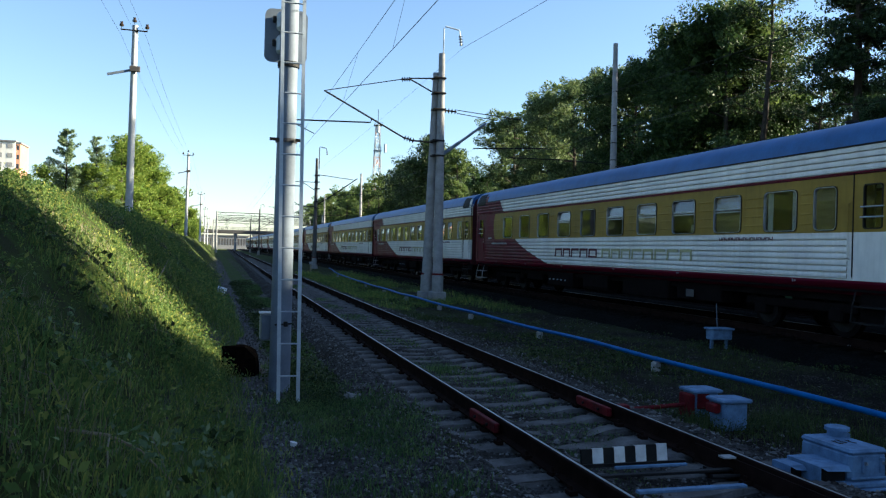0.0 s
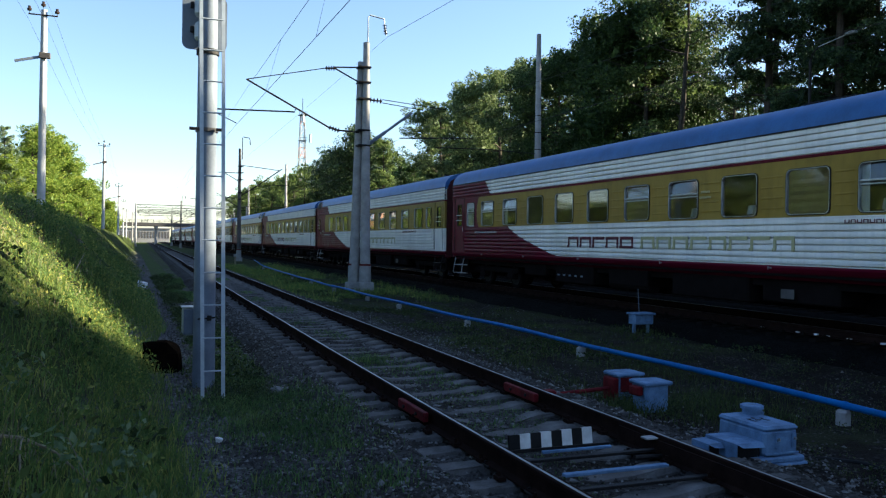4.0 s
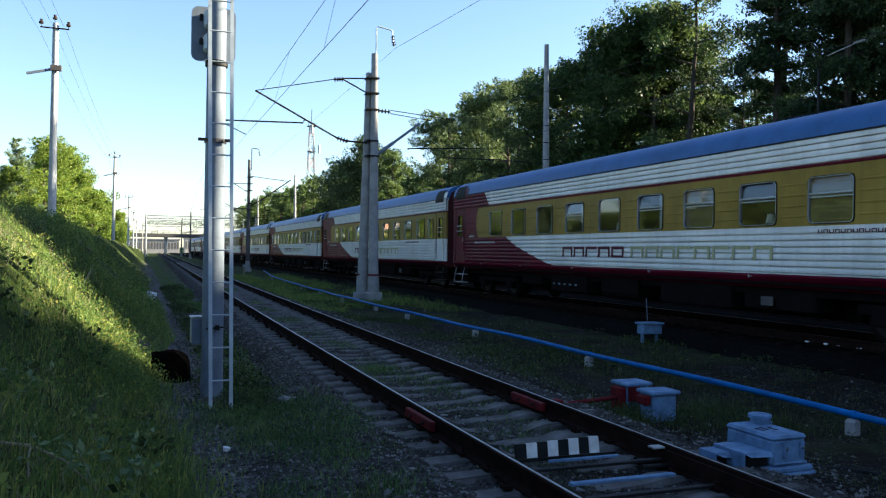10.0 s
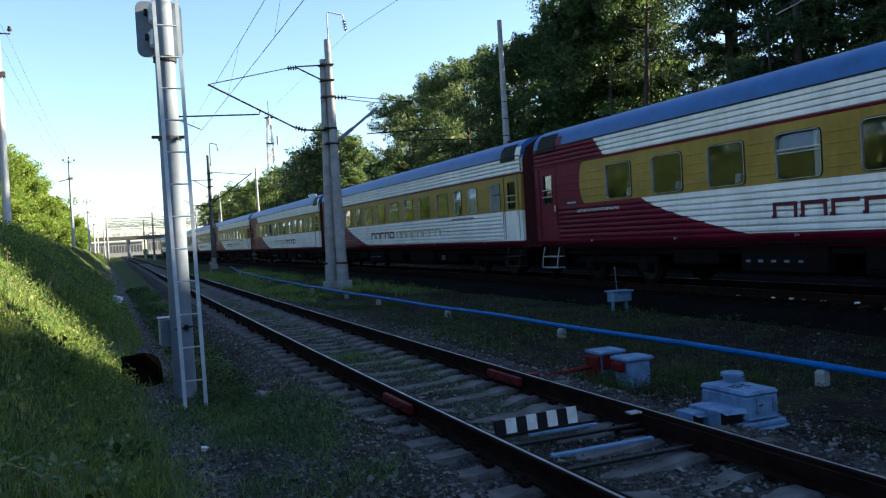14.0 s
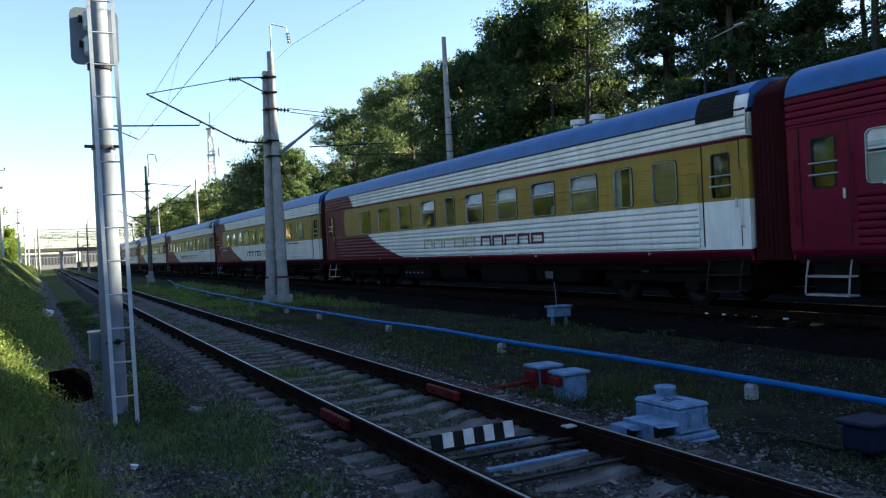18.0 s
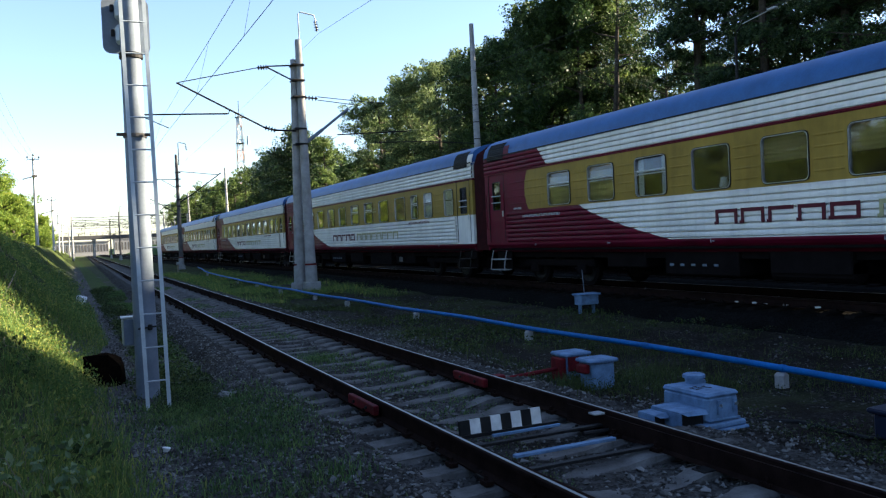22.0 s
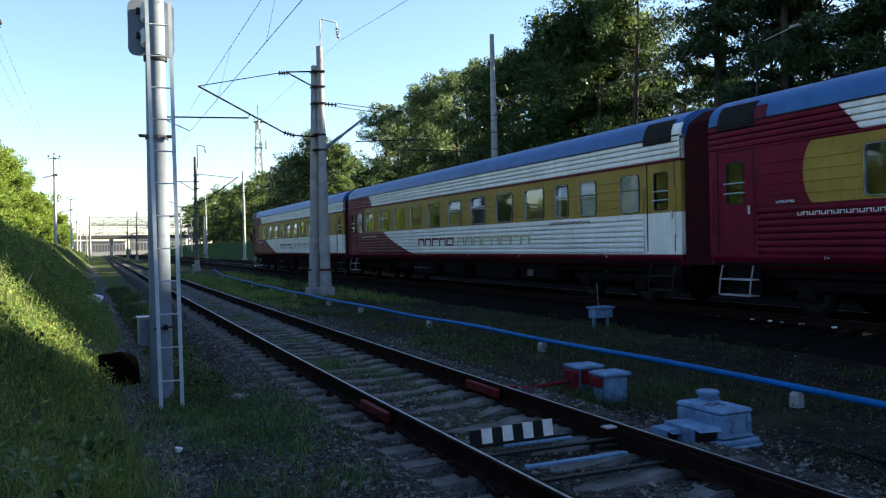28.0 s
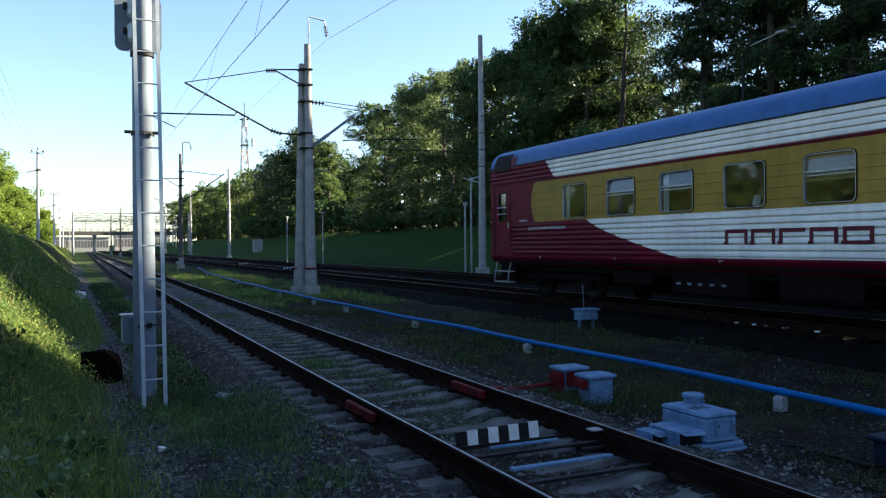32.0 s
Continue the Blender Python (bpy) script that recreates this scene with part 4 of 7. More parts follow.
# ---- signal mast beside the path ----
def signal_mast():
    t = thing("signal_mast", "silver-painted signal mast with a white ladder, seen from behind", "signal mast", pose(-1.97, 11.45, -0.32))
    m = Mesh()
    m.tube([(0, 0, 0), (0, 0, 3.0), (0.0, 0, 8.0)], [0.150, 0.136, 0.112], 20, "postgrey")
    part("post", m, t, "silver-painted round post", smooth=True)
    for z in (3.52,):
        m = Mesh()
        m.tube([(0, 0, z - 0.025), (0, 0, z + 0.025)], 0.152, 20, "concrete_dark")
        m.box(-0.24, -0.12, -0.16, -0.13, z - 0.02, z + 0.02, "iron")
        m.box(0.11, 0.19, -0.16, -0.13, z - 0.02, z + 0.02, "iron")
        part("clamp", m, t, "weathered clamp with iron lugs")
    # ladder, leaning on the post
    def rail_at(x0, x1, y0, y1):
        q = Mesh()
        q.box(-0.023, 0.023, -0.012, 0.012, 0, 1, "silver")
        a, b = Vector((x0, y0, -0.05)), Vector((x1, y1, 7.6))
        q.v = [tuple(a.lerp(b, p[2]) + Vector((p[0], p[1], 0))) for p in q.v]
        part("ladder_rail", q, t, "pale painted ladder rail")
    rail_at(-0.085, -0.15, -0.95, -0.20)
    rail_at(0.165, 0.15, -0.95, -0.20)
    for k in range(18):
        z = 0.36 + k * 0.415
        u = z / 7.65
        q = Mesh()
        y = -0.95 + 0.75 * u
        q.tube([(-0.085 - 0.065 * u, y, z), (0.165 - 0.015 * u, y, z)], 0.011, 6, "silver")
        part("rung", q, t)
    # cable box, head, back plate
    m = Mesh()
    m.box(-0.28, 0.05, 0.12, 0.32, 0.70, 1.08, "silver", 0.03)
    m.box(-0.262, 0.032, 0.108, 0.12, 0.72, 1.06, "postgrey", 0.004)
    bx = part("cable_box", m, t, "pale grey cable box with a rounded rim")
    m = Mesh()
    m.box(-0.295, 0.065, 0.105, 0.335, 1.08, 1.10, "white", 0.006)
    part("lid", m, bx, "pale lid")
    m = Mesh()
    m.tube([(-0.1, -0.15, 0.95), (0.13, -0.16, 0.97)], 0.012, 6, "iron")
    m.box(0.02, 0.08, -0.2, -0.14, 0.93, 1.0, "iron", 0.01)
    part("padlock", m, t, "iron clasp with a padlock")
    pts = rounded(-0.33, 0.27, 4.66, 5.42, 0.10, 5)
    m = Mesh()
    n = len(pts)
    m.add([(x, 0.22, z) for x, z in pts] + [(x, 0.20, z) for x, z in pts], [tuple(range(n)), tuple(range(2 * n - 1, n - 1, -1))] + [(k, (k + 1) % n, n + (k + 1) % n, n + k) for k in range(n)], "postgrey")
    part("back_plate", m, t, "rounded grey back plate of the signal")
    for z in (4.76, 5.09):
        m = Mesh()
        m.box(-0.17, 0.12, 0.02, 0.20, z, z + 0.26, "silver", 0.04)
        m.box(-0.23, -0.18, 0.06, 0.12, z + 0.1, z + 0.19, "iron", 0.01)
        part("lamp_case", m, t, "grey lamp case with a hinge")
    m = Mesh()
    m.tube([(0, 0, 4.55), (0, 0, 4.62)], 0.152, 20, "iron")
    m.box(-0.05, 0.05, 0.1, 0.22, 4.52, 4.7, "iron", 0.01)
    part("bracket", m, t, "iron bracket")
    return t


signal_mast()


# ---- overhead line ----
def insulator(m, a, b, r=0.105, n=4):
    a, b = Vector(a), Vector(b)
    m.tube([a, b], r * 0.3, 6, "porcelain")
    for k in range(n):
        p = a.lerp(b, (k + 0.5) / n)
        d = (b - a).normalized() * 0.025
        m.tube([p - d, p, p + d], [r * 0.5, r, r * 0.5], 10, "porcelain")


def bar(parent, name, pts, r, mat="iron", label=""):
    m = Mesh()
    m.tube(pts, r, 7, mat)
    return part(name, m, parent, label)


def catenary_mast(x, y, twin, height=9.7):
    t = thing("catenary_mast", "pair of grey concrete overhead-line posts on pale footings" if twin else "grey concrete overhead-line post with bracket arms", "mast", pose(x, y, -0.32), group="masts along the line")
    z0 = 0.32
    if twin:
        posts = [((-0.10, 0.45), (-0.02, 0.12), 9.2), ((0.22, -0.10), (0.15, -0.05), 9.95)]
    else:
        posts = [((0, 0), (0.0, 0.0), height + z0)]
    stone = "concrete" if twin else "concrete_dark"
    for (x0, y0), (x1, y1), h in posts:
        m = Mesh()
        m.tube([(x0, y0, 0.2), (x1, y1, h)], [0.215, 0.125], 16, stone)
        part("post", m, t, "tapered round concrete post", smooth=True)
        m = Mesh()
        m.box(x0 - 0.30, x0 + 0.30, y0 - 0.28, y0 + 0.28, -0.1, 0.42 - 0.05 * y0, "concrete_pale", 0.03)
        m.tube([(x0, y0, 0.42), (x0, y0, 1.05)], [0.235, 0.228], 16, "concrete_pale")
        part("footing", m, t, "whitewashed concrete footing")
        m = Mesh()
        m.tube([(x0 * 0.95 + x1 * 0.05, y0, 1.08), (x0 * 0.95 + x1 * 0.05, y0, 1.15)], 0.228, 16, "red")
        part("band", m, t, "red painted band")
    for z in (8.95, 8.35, 7.7, 6.45, 5.85):
        m = Mesh()
        m.box(-0.18, 0.32, -0.24, 0.26, z - 0.035, z + 0.035, "iron", 0.015)
        part("clamp", m, t, "dark iron clamp")
    if twin:
        tip = (-4.5, 0, 8.1)
        bar(t, "tie_rod", [(-1.45, 0, 8.80), tip], 0.018, label="thin tie rod")
        bar(t, "strut", [(-0.1, 0, 8.95), (-1.15, 0, 8.86)], 0.03)
        bar(t, "strut", [(-0.1, 0, 8.35), (-1.1, 0, 8.82)], 0.03)
        m = Mesh()
        insulator(m, (-1.1, 0, 8.83), (-1.48, 0, 8.79))
        part("insulator", m, t, "dark ribbed insulator")
        bar(t, "bracket_tube", [(-1.25, 0, 6.46), tip], 0.035, label="slanting bracket tube")
        bar(t, "strut", [(-0.1, 0, 6.38), (-0.9, 0, 6.40)], 0.035)
        m = Mesh()
        insulator(m, (-0.88, 0, 6.38), (-1.32, 0, 6.50), 0.115)
        part("insulator", m, t, "dark ribbed insulator")
        bar(t, "registration_arm", [(-6.15, 0, 6.88), (-2.66, 0, 7.0), (-2.62, 0, 7.12)], 0.03, label="level registration arm")
        bar(t, "steady_arm", [(-5.65, 0.0, 6.78), (-4.84, 0.0, 6.42)], 0.018)
        bar(t, "tie_rod", [(0.85, 0, 7.75), (3.6, 0, 7.55)], 0.016)
        bar(t, "tie_rod", [(0.85, 0, 7.62), (2.6, 0, 7.45)], 0.016)
        m = Mesh()
        insulator(m, (0.3, 0, 7.70), (0.85, 0, 7.68))
        part("insulator", m, t, "dark ribbed insulator")
        bar(t, "strut", [(0.2, 0, 5.85), (1.0, 0, 6.45)], 0.075, "postgrey")
        bar(t, "bracket_tube", [(1.0, 0, 6.45), (2.1, 0, 7.3)], 0.055, "postgrey", label="slanting bracket tube")
        bar(t, "registration_arm", [(1.6, 0, 6.25), (4.8, 0, 6.45)], 0.025)
    h = posts[-1][2]
    if not twin:
        bar(t, "tie_rod", [(0.1, 0, h - 1.55), (3.75, 0, h - 1.9)], 0.03, label="thin tie rod")
        bar(t, "bracket_tube", [(0.15, 0, h - 4.4), (1.2, 0, h - 3.75), (3.95, 0, h - 1.75)], 0.05, label="slanting bracket tube")
        bar(t, "registration_arm", [(1.5, 0, h - 3.5), (4.6, 0, h - 3.25)], 0.025)
        bar(t, "arm", [(-2.0, 0, h - 2.3), (0, 0, h - 2.3)], 0.035, label="level iron arm")
        bar(t, "strut", [(-1.4, 0, h - 2.3), (0, 0, h - 3.15)], 0.03)
        bar(t, "arm", [(-1.35, 0, h - 4.65), (0, 0, h - 4.65)], 0.035, label="level iron arm")
        bar(t, "strut", [(-2.9, 0, h - 3.8), (-1.9, 0, h - 4.35), (0, 0, h - 5.6)], 0.035)
    bar(t, "top_hook", [(0.22, 0, h - 1.0), (0.22, 0, h + 1.05), (0.30, 0, h + 1.12), (0.86, 0, h + 1.03), (0.90, 0, h + 0.85)], 0.028 if twin else 0.04, "silver" if twin else "iron", "bent steel tube over the top")
    m = Mesh()
    insulator(m, (0.90, 0, h + 0.82), (0.97, 0, h + 0.40), 0.095)
    part("insulator", m, t, "hanging ribbed insulator")
    return t


MASTS = [(5.53, 31.0), (6.45, 77.5), (7.2, 128.0), (6.9, 184.0), (7.2, 234.0)]
catenary_mast(*MASTS[0], True)
for p, h in zip(MASTS[1:], (10.3, 10.2, 10.0, 10.0)):
    catenary_mast(*p, False, h)


def lone_post(x, y, h, base_z):
    t = thing("concrete_post", "plain grey concrete post beyond the tracks", "post", pose(x, y, base_z), group="posts beyond the tracks")
    m = Mesh()
    m.tube([(0, 0, 0), (0.0, 0, h * 0.55), (-0.05, 0, h)], [0.23, 0.19, 0.13], 14, "concrete")
    part("shaft", m, t, "tapered concrete shaft", smooth=True)
    m = Mesh()
    m.box(-0.32, 0.32, -0.32, 0.32, -0.2, 0.45, "concrete_pale", 0.03)
    part("footing", m, t, "whitewashed footing")
    for k in range(6):
        m = Mesh()
        z = h * (0.45 + 0.07 * k)
        m.tube([(-0.01, 0, z), (-0.01, 0, z + 0.05)], 0.215 - 0.006 * k * 2, 12, "iron")
        part("band", m, t, "thin iron band")
    bar(t, "arm", [(0.1, 0, h * 0.503), (-3.0, 0, h * 0.51), (-6.4, 0, h * 0.505)], 0.028)
    bar(t, "tie_rod", [(0.0, 0, h * 0.66), (-3.2, 0, h * 0.525)], 0.012)
    return t


lone_post(19.15, 41.85, 14.1, -0.1)
lone_post(18.35, 120.0, 13.2, -0.1)
lone_post(19.5, 170.0, 13.0, -0.1)
lone_post(19.7, 220.0, 12.5, -0.1)


def wire(pts, name, label, r=0.012, sag=0.0):
    out = []
    for a, b in zip(pts, pts[1:]):
        a, b = Vector(a), Vector(b)
        n = 12
        for k in range(n):
            u = k / n
            p = a.lerp(b, u)
            out.append(p - Vector((0, 0, 4 * sag * u * (1 - u))))
    out.append(Vector(pts[-1]))
    m = Mesh()
    m.tube(out, r, 5, "wire", cap=False)
    return single(name, m, label, "wire", group="wires of the overhead line")


ys = [-19.0] + [y for x, y in MASTS] + [290.0]
near_pole, on_line = ys[:2], ys[1:]


def contact_x(y):
    return 0.69 + 0.8 * max(0.0, swing(y) - swing(31.0))


for span, r in ((near_pole, 0.008), (on_line, 0.005)):
    wire([(1.02 + swing(y) * 0.8 - (0.5 if y < 0 else 0), y, 7.72) for y in span], "messenger_wire", "dark messenger wire of the overhead line", r, 0.12)
    wire([(contact_x(y), y, 6.05) for y in span], "contact_wire", "dark contact wire over the single track", r, 0.0)
    wire([(11.2, -19.0, 10.0) if y < 0 else (6.55 + 0.02 * (y - 31), y, 9.95) for y in span], "feeder_wire", "feeder cable slung from the mast tops", r, 0.1)
wire([(10.9, y, 7.9) for y in ys], "messenger_wire", "dark messenger wire over the main track", 0.007, 0.6)
wire([(10.7, y, 6.2) for y in ys], "contact_wire", "dark contact wire over the main track", 0.007, 0.05)
for y in (8.0, 17.0, 24.0, 39.0, 48.0, 58.0, 68.0):
    a, b = (-19.0, 31.0) if y < 31 else (31.0, 77.5)
    u = (y - a) / (b - a)
    z = 7.72 - 4 * 0.12 * u * (1 - u)
    xa, xb = (1.02 + swing(q) * 0.8 - (0.5 if q < 0 else 0) for q in (a, b))
    xm = xa + (xb - xa) * u
    xc = contact_x(a) + (contact_x(b) - contact_x(a)) * u
    m = Mesh()
    m.tube([(xm, y, z + 0.01), (xc, y, 6.04)], 0.004, 4, "wire")
    single("dropper_wire", m, "thin dropper between the overhead wires", "wire", group="wires of the overhead line")


# ---- wooden and concrete line poles on the bank ----
def line_pole(x, y, h):
    z = ground_z(x, y)
    t = thing("line_pole", "pale concrete power-line pole with a crossarm, on the bank", "utility pole", pose(x, y, z - 0.2), group="poles along the bank")
    h += 0.55
    m = Mesh()
    m.tube([(0, 0, 0), (0.04, 0, h)], [0.165, 0.115], 12, "pole")
    part("shaft", m, t, "tapered pale concrete shaft", smooth=True)
    m = Mesh()
    m.box(-0.52, 0.55, -0.14, -0.10, h - 0.26, h - 0.21, "iron", 0.006)
    part("crossarm", m, t, "thin iron crossarm")
    m = Mesh()
    m.box(-1.02, 0.30, -0.20, -0.13, -0.05, 0.05, "postgrey", 0.01, Matrix.Translation((0, 0, h - 1.9)) @ Matrix.Rotation(radians(-15), 4, "Y"))
    m.box(-0.12, 0.30, -0.24, -0.12, h - 1.98, h - 1.74, "concrete_dark", 0.02)
    part("switch_arm", m, t, "slanting arm of a line switch")
    for dx, dz in ((-0.48, -0.2), (0.02, 0.02), (0.52, -0.22)):
        m = Mesh()
        m.tube([(dx, -0.12, h + dz), (dx, -0.12, h + dz + 0.12)], 0.012, 6, "iron")
        m.tube([(dx, -0.12, h + dz + 0.10), (dx, -0.12, h + dz + 0.17), (dx, -0.12, h + dz + 0.20), (dx, -0.12, h + dz + 0.28)], [0.085, 0.095, 0.055, 0.06], 10, "porcelain")
        part("insulator", m, t, "dark bell insulator")
    return t


POLES = [(-6.36, 36.0, 8.0), (-5.7, 88.0, 8.4), (-5.1, 140.0, 7.6), (-4.9, 192.0, 7.8), (-4.6, 244.0, 7.8)]
for p in POLES:
    line_pole(*p)
for dx, dz in ((-0.48, 0.05), (0.02, 0.25), (0.52, 0.03)):
    pts = [(x + dx, y - 0.12, ground_z(x, y) - 0.2 + h + dz) for x, y, h in [(-7.0, -16.0, 8.0)] + POLES]
    wire(pts, "power_line", "thin power line between the poles", 0.005, 0.5)


# ---- blue pipe on supports ----
def blue_pipe():
    t = thing("blue_pipe", "sky-blue painted pipe running low along the track", "pipe")
    def run(y):
        return 4.74 + 0.10 * math.sin(y * 0.182) + 0.012 * math.sin(y * 1.3) + 0.06 * max(0.0, y - 31) * smooth01((y - 31) / 42)

    def height(y):
        return -0.10 + 0.012 * math.sin(y * 0.9)
    ys = [-2.0 + 0.8 * k for k in range(60)] + [50, 56, 62, 68, 74]
    m = Mesh()
    m.tube([(run(y), y, height(y)) for y in ys], 0.041, 12, "blue")
    part("tube", m, t, "sky-blue steel tube", smooth=True)
    for y in (1.7, 6.99, 12.77, 17.9, 23.0, 26.5, 31.6, 36.5, 42.0, 49.0, 57.0):
        x = run(y)
        q = Mesh()
        q.box(x - 0.10, x + 0.045, y - 0.07, y + 0.07, -0.45, -0.146, "concrete_pale" if y > 9 else "concrete", 0.03)
        part("support", q, t, "small pale concrete support block")
        q = Mesh()
        q.tube([(x, y - 0.03, height(y)), (x, y + 0.03, height(y))], 0.048, 12, "blue")
        part("clip", q, t)
    for y in (3.9, 9.5, 15.1, 20.4, 27.2, 32.0):
        q = Mesh()
        q.tube([(run(y + d), y + d, height(y + d)) for d in (-0.06, 0.06)], 0.0465, 12, "blue")
        part("weld_sleeve", q, t)
    return t


blue_pipe()


# ---- turnout gear ----
def striped_board(at):
    t = thing("striped_board", "black and white striped board between the rails", "marker board", at, group="striped boards in the turnouts")
    m = Mesh()
    m.box(0.0, 1.0, -0.02, 0.10, -0.06, -0.03, "iron")
    part("tray", m, t, "dark steel tray")
    tilt = Matrix.Translation((0, 0.0, -0.03)) @ Matrix.Rotation(radians(-10), 4, "X")
    for k in range(8):
        q = Mesh()
        w = 0.1045
        q.box(k * w, k * w + w - 0.002, 0.0, 0.03, -0.03 + 0.004 * k, 0.125 + 0.003 * k, "white" if k % 2 else "black", 0.0, tilt)
        part("stripe", q, t, "white stripe" if k % 2 else "black stripe")
    return t


striped_board(pose(0.187, 6.30, -0.055))
striped_board(pose(11.0, 74.0, 0.10))
striped_board(pose(10.8, 56.5, 0.10))


def point_machine():
    t = thing("point_machine", "blue-grey electric point machine beside the turnout", "point machine", pose(2.72, 6.05, -0.30))
    m = Mesh()
    m.box(-0.52, 0.27, -0.33, 0.40, 0.0, 0.035, "bluegrey", 0.012)
    m.box(-0.36, 0.25, -0.31, 0.38, 0.035, 0.09, "bluegrey", 0.015)
    part("base", m, t, "blue-grey cast base")
    # housing with slightly leaning flanks
    m = Mesh()
    m.box(-0.20, 0.20, -0.27, 0.36, 0.09, 0.335, "bluegrey", 0.03)
    m.v = [(x * (1.03 - 0.12 * (z - 0.09)), y, z) for x, y, z in m.v]
    part("housing", m, t, "blue-grey cast housing")
    m = Mesh()
    m.box(-0.204, 0.204, -0.276, 0.366, 0.322, 0.372, "bluegrey", 0.022)
    m.v = [(x, y, z - 0.03 * max(0.0, abs(x) - 0.08)) for x, y, z in m.v]
    part("lid", m, t, "worn housing lid")
    for x, y in ((-0.10, 0.00), (-0.03, 0.03), (0.05, 0.00)):
        q = Mesh()
        q.box(x - 0.018, x + 0.018, y - 0.055, y - 0.035, 0.372, 0.375, "black")
        q.box(x - 0.018, x - 0.006, y - 0.035, y + 0.055, 0.372, 0.375, "black")
        q.box(x - 0.006, x + 0.018, y + 0.035, y + 0.055, 0.372, 0.375, "black")
        part("mark", q, t, "stencilled dark mark")
    m = Mesh()
    m.tube([(0.12, 0.25, 0.34), (0.12, 0.25, 0.42), (0.12, 0.25, 0.425), (0.12, 0.25, 0.455), (0.12, 0.25, 0.462)], [0.088, 0.088, 0.112, 0.112, 0.095], 20, "bluegrey")
    m.box(0.17, 0.235, 0.19, 0.30, 0.30, 0.40, "bluegrey", 0.015)
    part("motor_cap", m, t, "round motor cap")
    for x in (-0.055, 0.14):
        q = Mesh()
        q.box(x - 0.028, x + 0.028, -0.286, -0.262, 0.16, 0.30, "bluegrey", 0.008)
        q.tube([(x, -0.305, 0.25), (x, -0.28, 0.25)], 0.015, 8, "chrome")
        part("latch", q, t, "cast latch with a bright bolt")
    m = Mesh()
    m.box(-0.19, 0.20, -0.284, -0.262, 0.105, 0.125, "bluegrey", 0.006)
    part("rib", m, t, "cast rib along the foot of the housing")
    # two hoods over the drive rods, open in front, and a low plate beyond
    for a, b, y0, z in ((-0.50, -0.20, -0.25, 0.215), (-0.66, -0.50, -0.06, 0.185)):
        q = Mesh()
        q.box(a, b, y0, 0.18, z, z + 0.014, "bluegrey", 0.006)
        q.box(a, a + 0.014, y0, 0.18, 0.03, z, "bluegrey", 0.004)
        q.add([(a, y0, z + 0.012), (b, y0, z + 0.012), (b, y0 - 0.03, z - 0.03), (a + 0.05, y0 - 0.03, z - 0.018)], [(0, 1, 2, 3)], "bluegrey")
        part("cover", q, t, "bent sheet hood over the drive rods")
        # black block fills the opening, in place of the shade inside the hood
        q = Mesh()
        q.box(a + 0.03, b - 0.005, y0 + 0.03, 0.16, 0.036, z - 0.006, "black", 0.006)
        part("rod_guide", q, t, "black fill for the shade inside the hood")
    q = Mesh()
    q.box(-0.92, -0.66, -0.10, 0.14, 0.09, 0.106, "bluegrey", 0.005)
    part("plate", q, t, "flat blue-grey plate over the rods")
    for y in (-0.12, 0.05):
        q = Mesh()
        q.tube([(-0.8, y, 0.14), (-1.5, y, 0.16)], 0.022, 8, "iron")
        part("drive_rod", q, t, "steel drive rod")
    return t


point_machine()


def rod_across(y, z, mat, label, x0=0.0, x1=1.6, w=0.03):
    m = Mesh()
    m.box(x0, x1, y - w, y + w, z - 0.012, z + 0.012, mat, 0.004)
    return single("tie_bar", m, label, "tie bar")


rod_across(5.56, -0.11, "bluegrey", "pale painted tie bar between the switch blades", 0.30, 1.28)
rod_across(6.04, -0.12, "iron", "dark steel tie bar between the switch blades", 0.1, 1.5)
rod_across(6.20, -0.10, "bluegrey", "thin pale tie bar before the striped board", 0.45, 1.15, 0.015)
rod_across(5.30, -0.15, "iron", "dark steel tie bar between the switch blades", 0.0, 1.6)


def switch_blade(x, y0, y1, dx, label):
    m = Mesh()
    n = 8
    prof = [(-0.06, -0.17), (0.06, -0.17), (0.012, -0.14), (0.020, -0.03), (0.018, -0.008), (-0.018, -0.008), (-0.020, -0.03), (-0.012, -0.14)]
    k = len(prof)
    vs = []
    for i in range(n + 1):
        u = i / n
        vs += [(x + dx * u * u + px * (0.35 + 0.65 * u), y0 + (y1 - y0) * u, pz - 0.012 * (1 - u)) for px, pz in prof]
    m.add(vs, [(i * k + j, i * k + (j + 1) % k, (i + 1) * k + (j + 1) % k, (i + 1) * k + j) for i in range(n) for j in range(k)] + [tuple(range(k)), tuple(range(n * k, n * k + k))], "rail")
    t = thing("switch_blade", label, "switch rail")
    part("blade", m, t, "tapered rusty steel blade")
    for i in range(12):
        u = (0.35 + 0.8 * i) / (y0 - y1)
        q = Mesh()
        q.box(-0.14, 0.14, -0.07, 0.07, -0.196, -0.172, "iron", 0.006)
        q.tube([(-0.11, 0.03, -0.175), (-0.11, 0.03, -0.15)], 0.016, 6, "iron")
        q.tube([(0.11, -0.03, -0.175), (0.11, -0.03, -0.15)], 0.016, 6, "iron")
        part("slide_plate", q, t, "greasy slide plate", at=pose(x + dx * u * u, y0 + (y1 - y0) * u, 0))
    return t


switch_blade(0.06, 6.6, -3.5, 0.35, "rusty switch blade lying open beside the stock rail")
switch_blade(1.50, 6.6, -3.5, -0.05, "rusty switch blade lying against the stock rail")

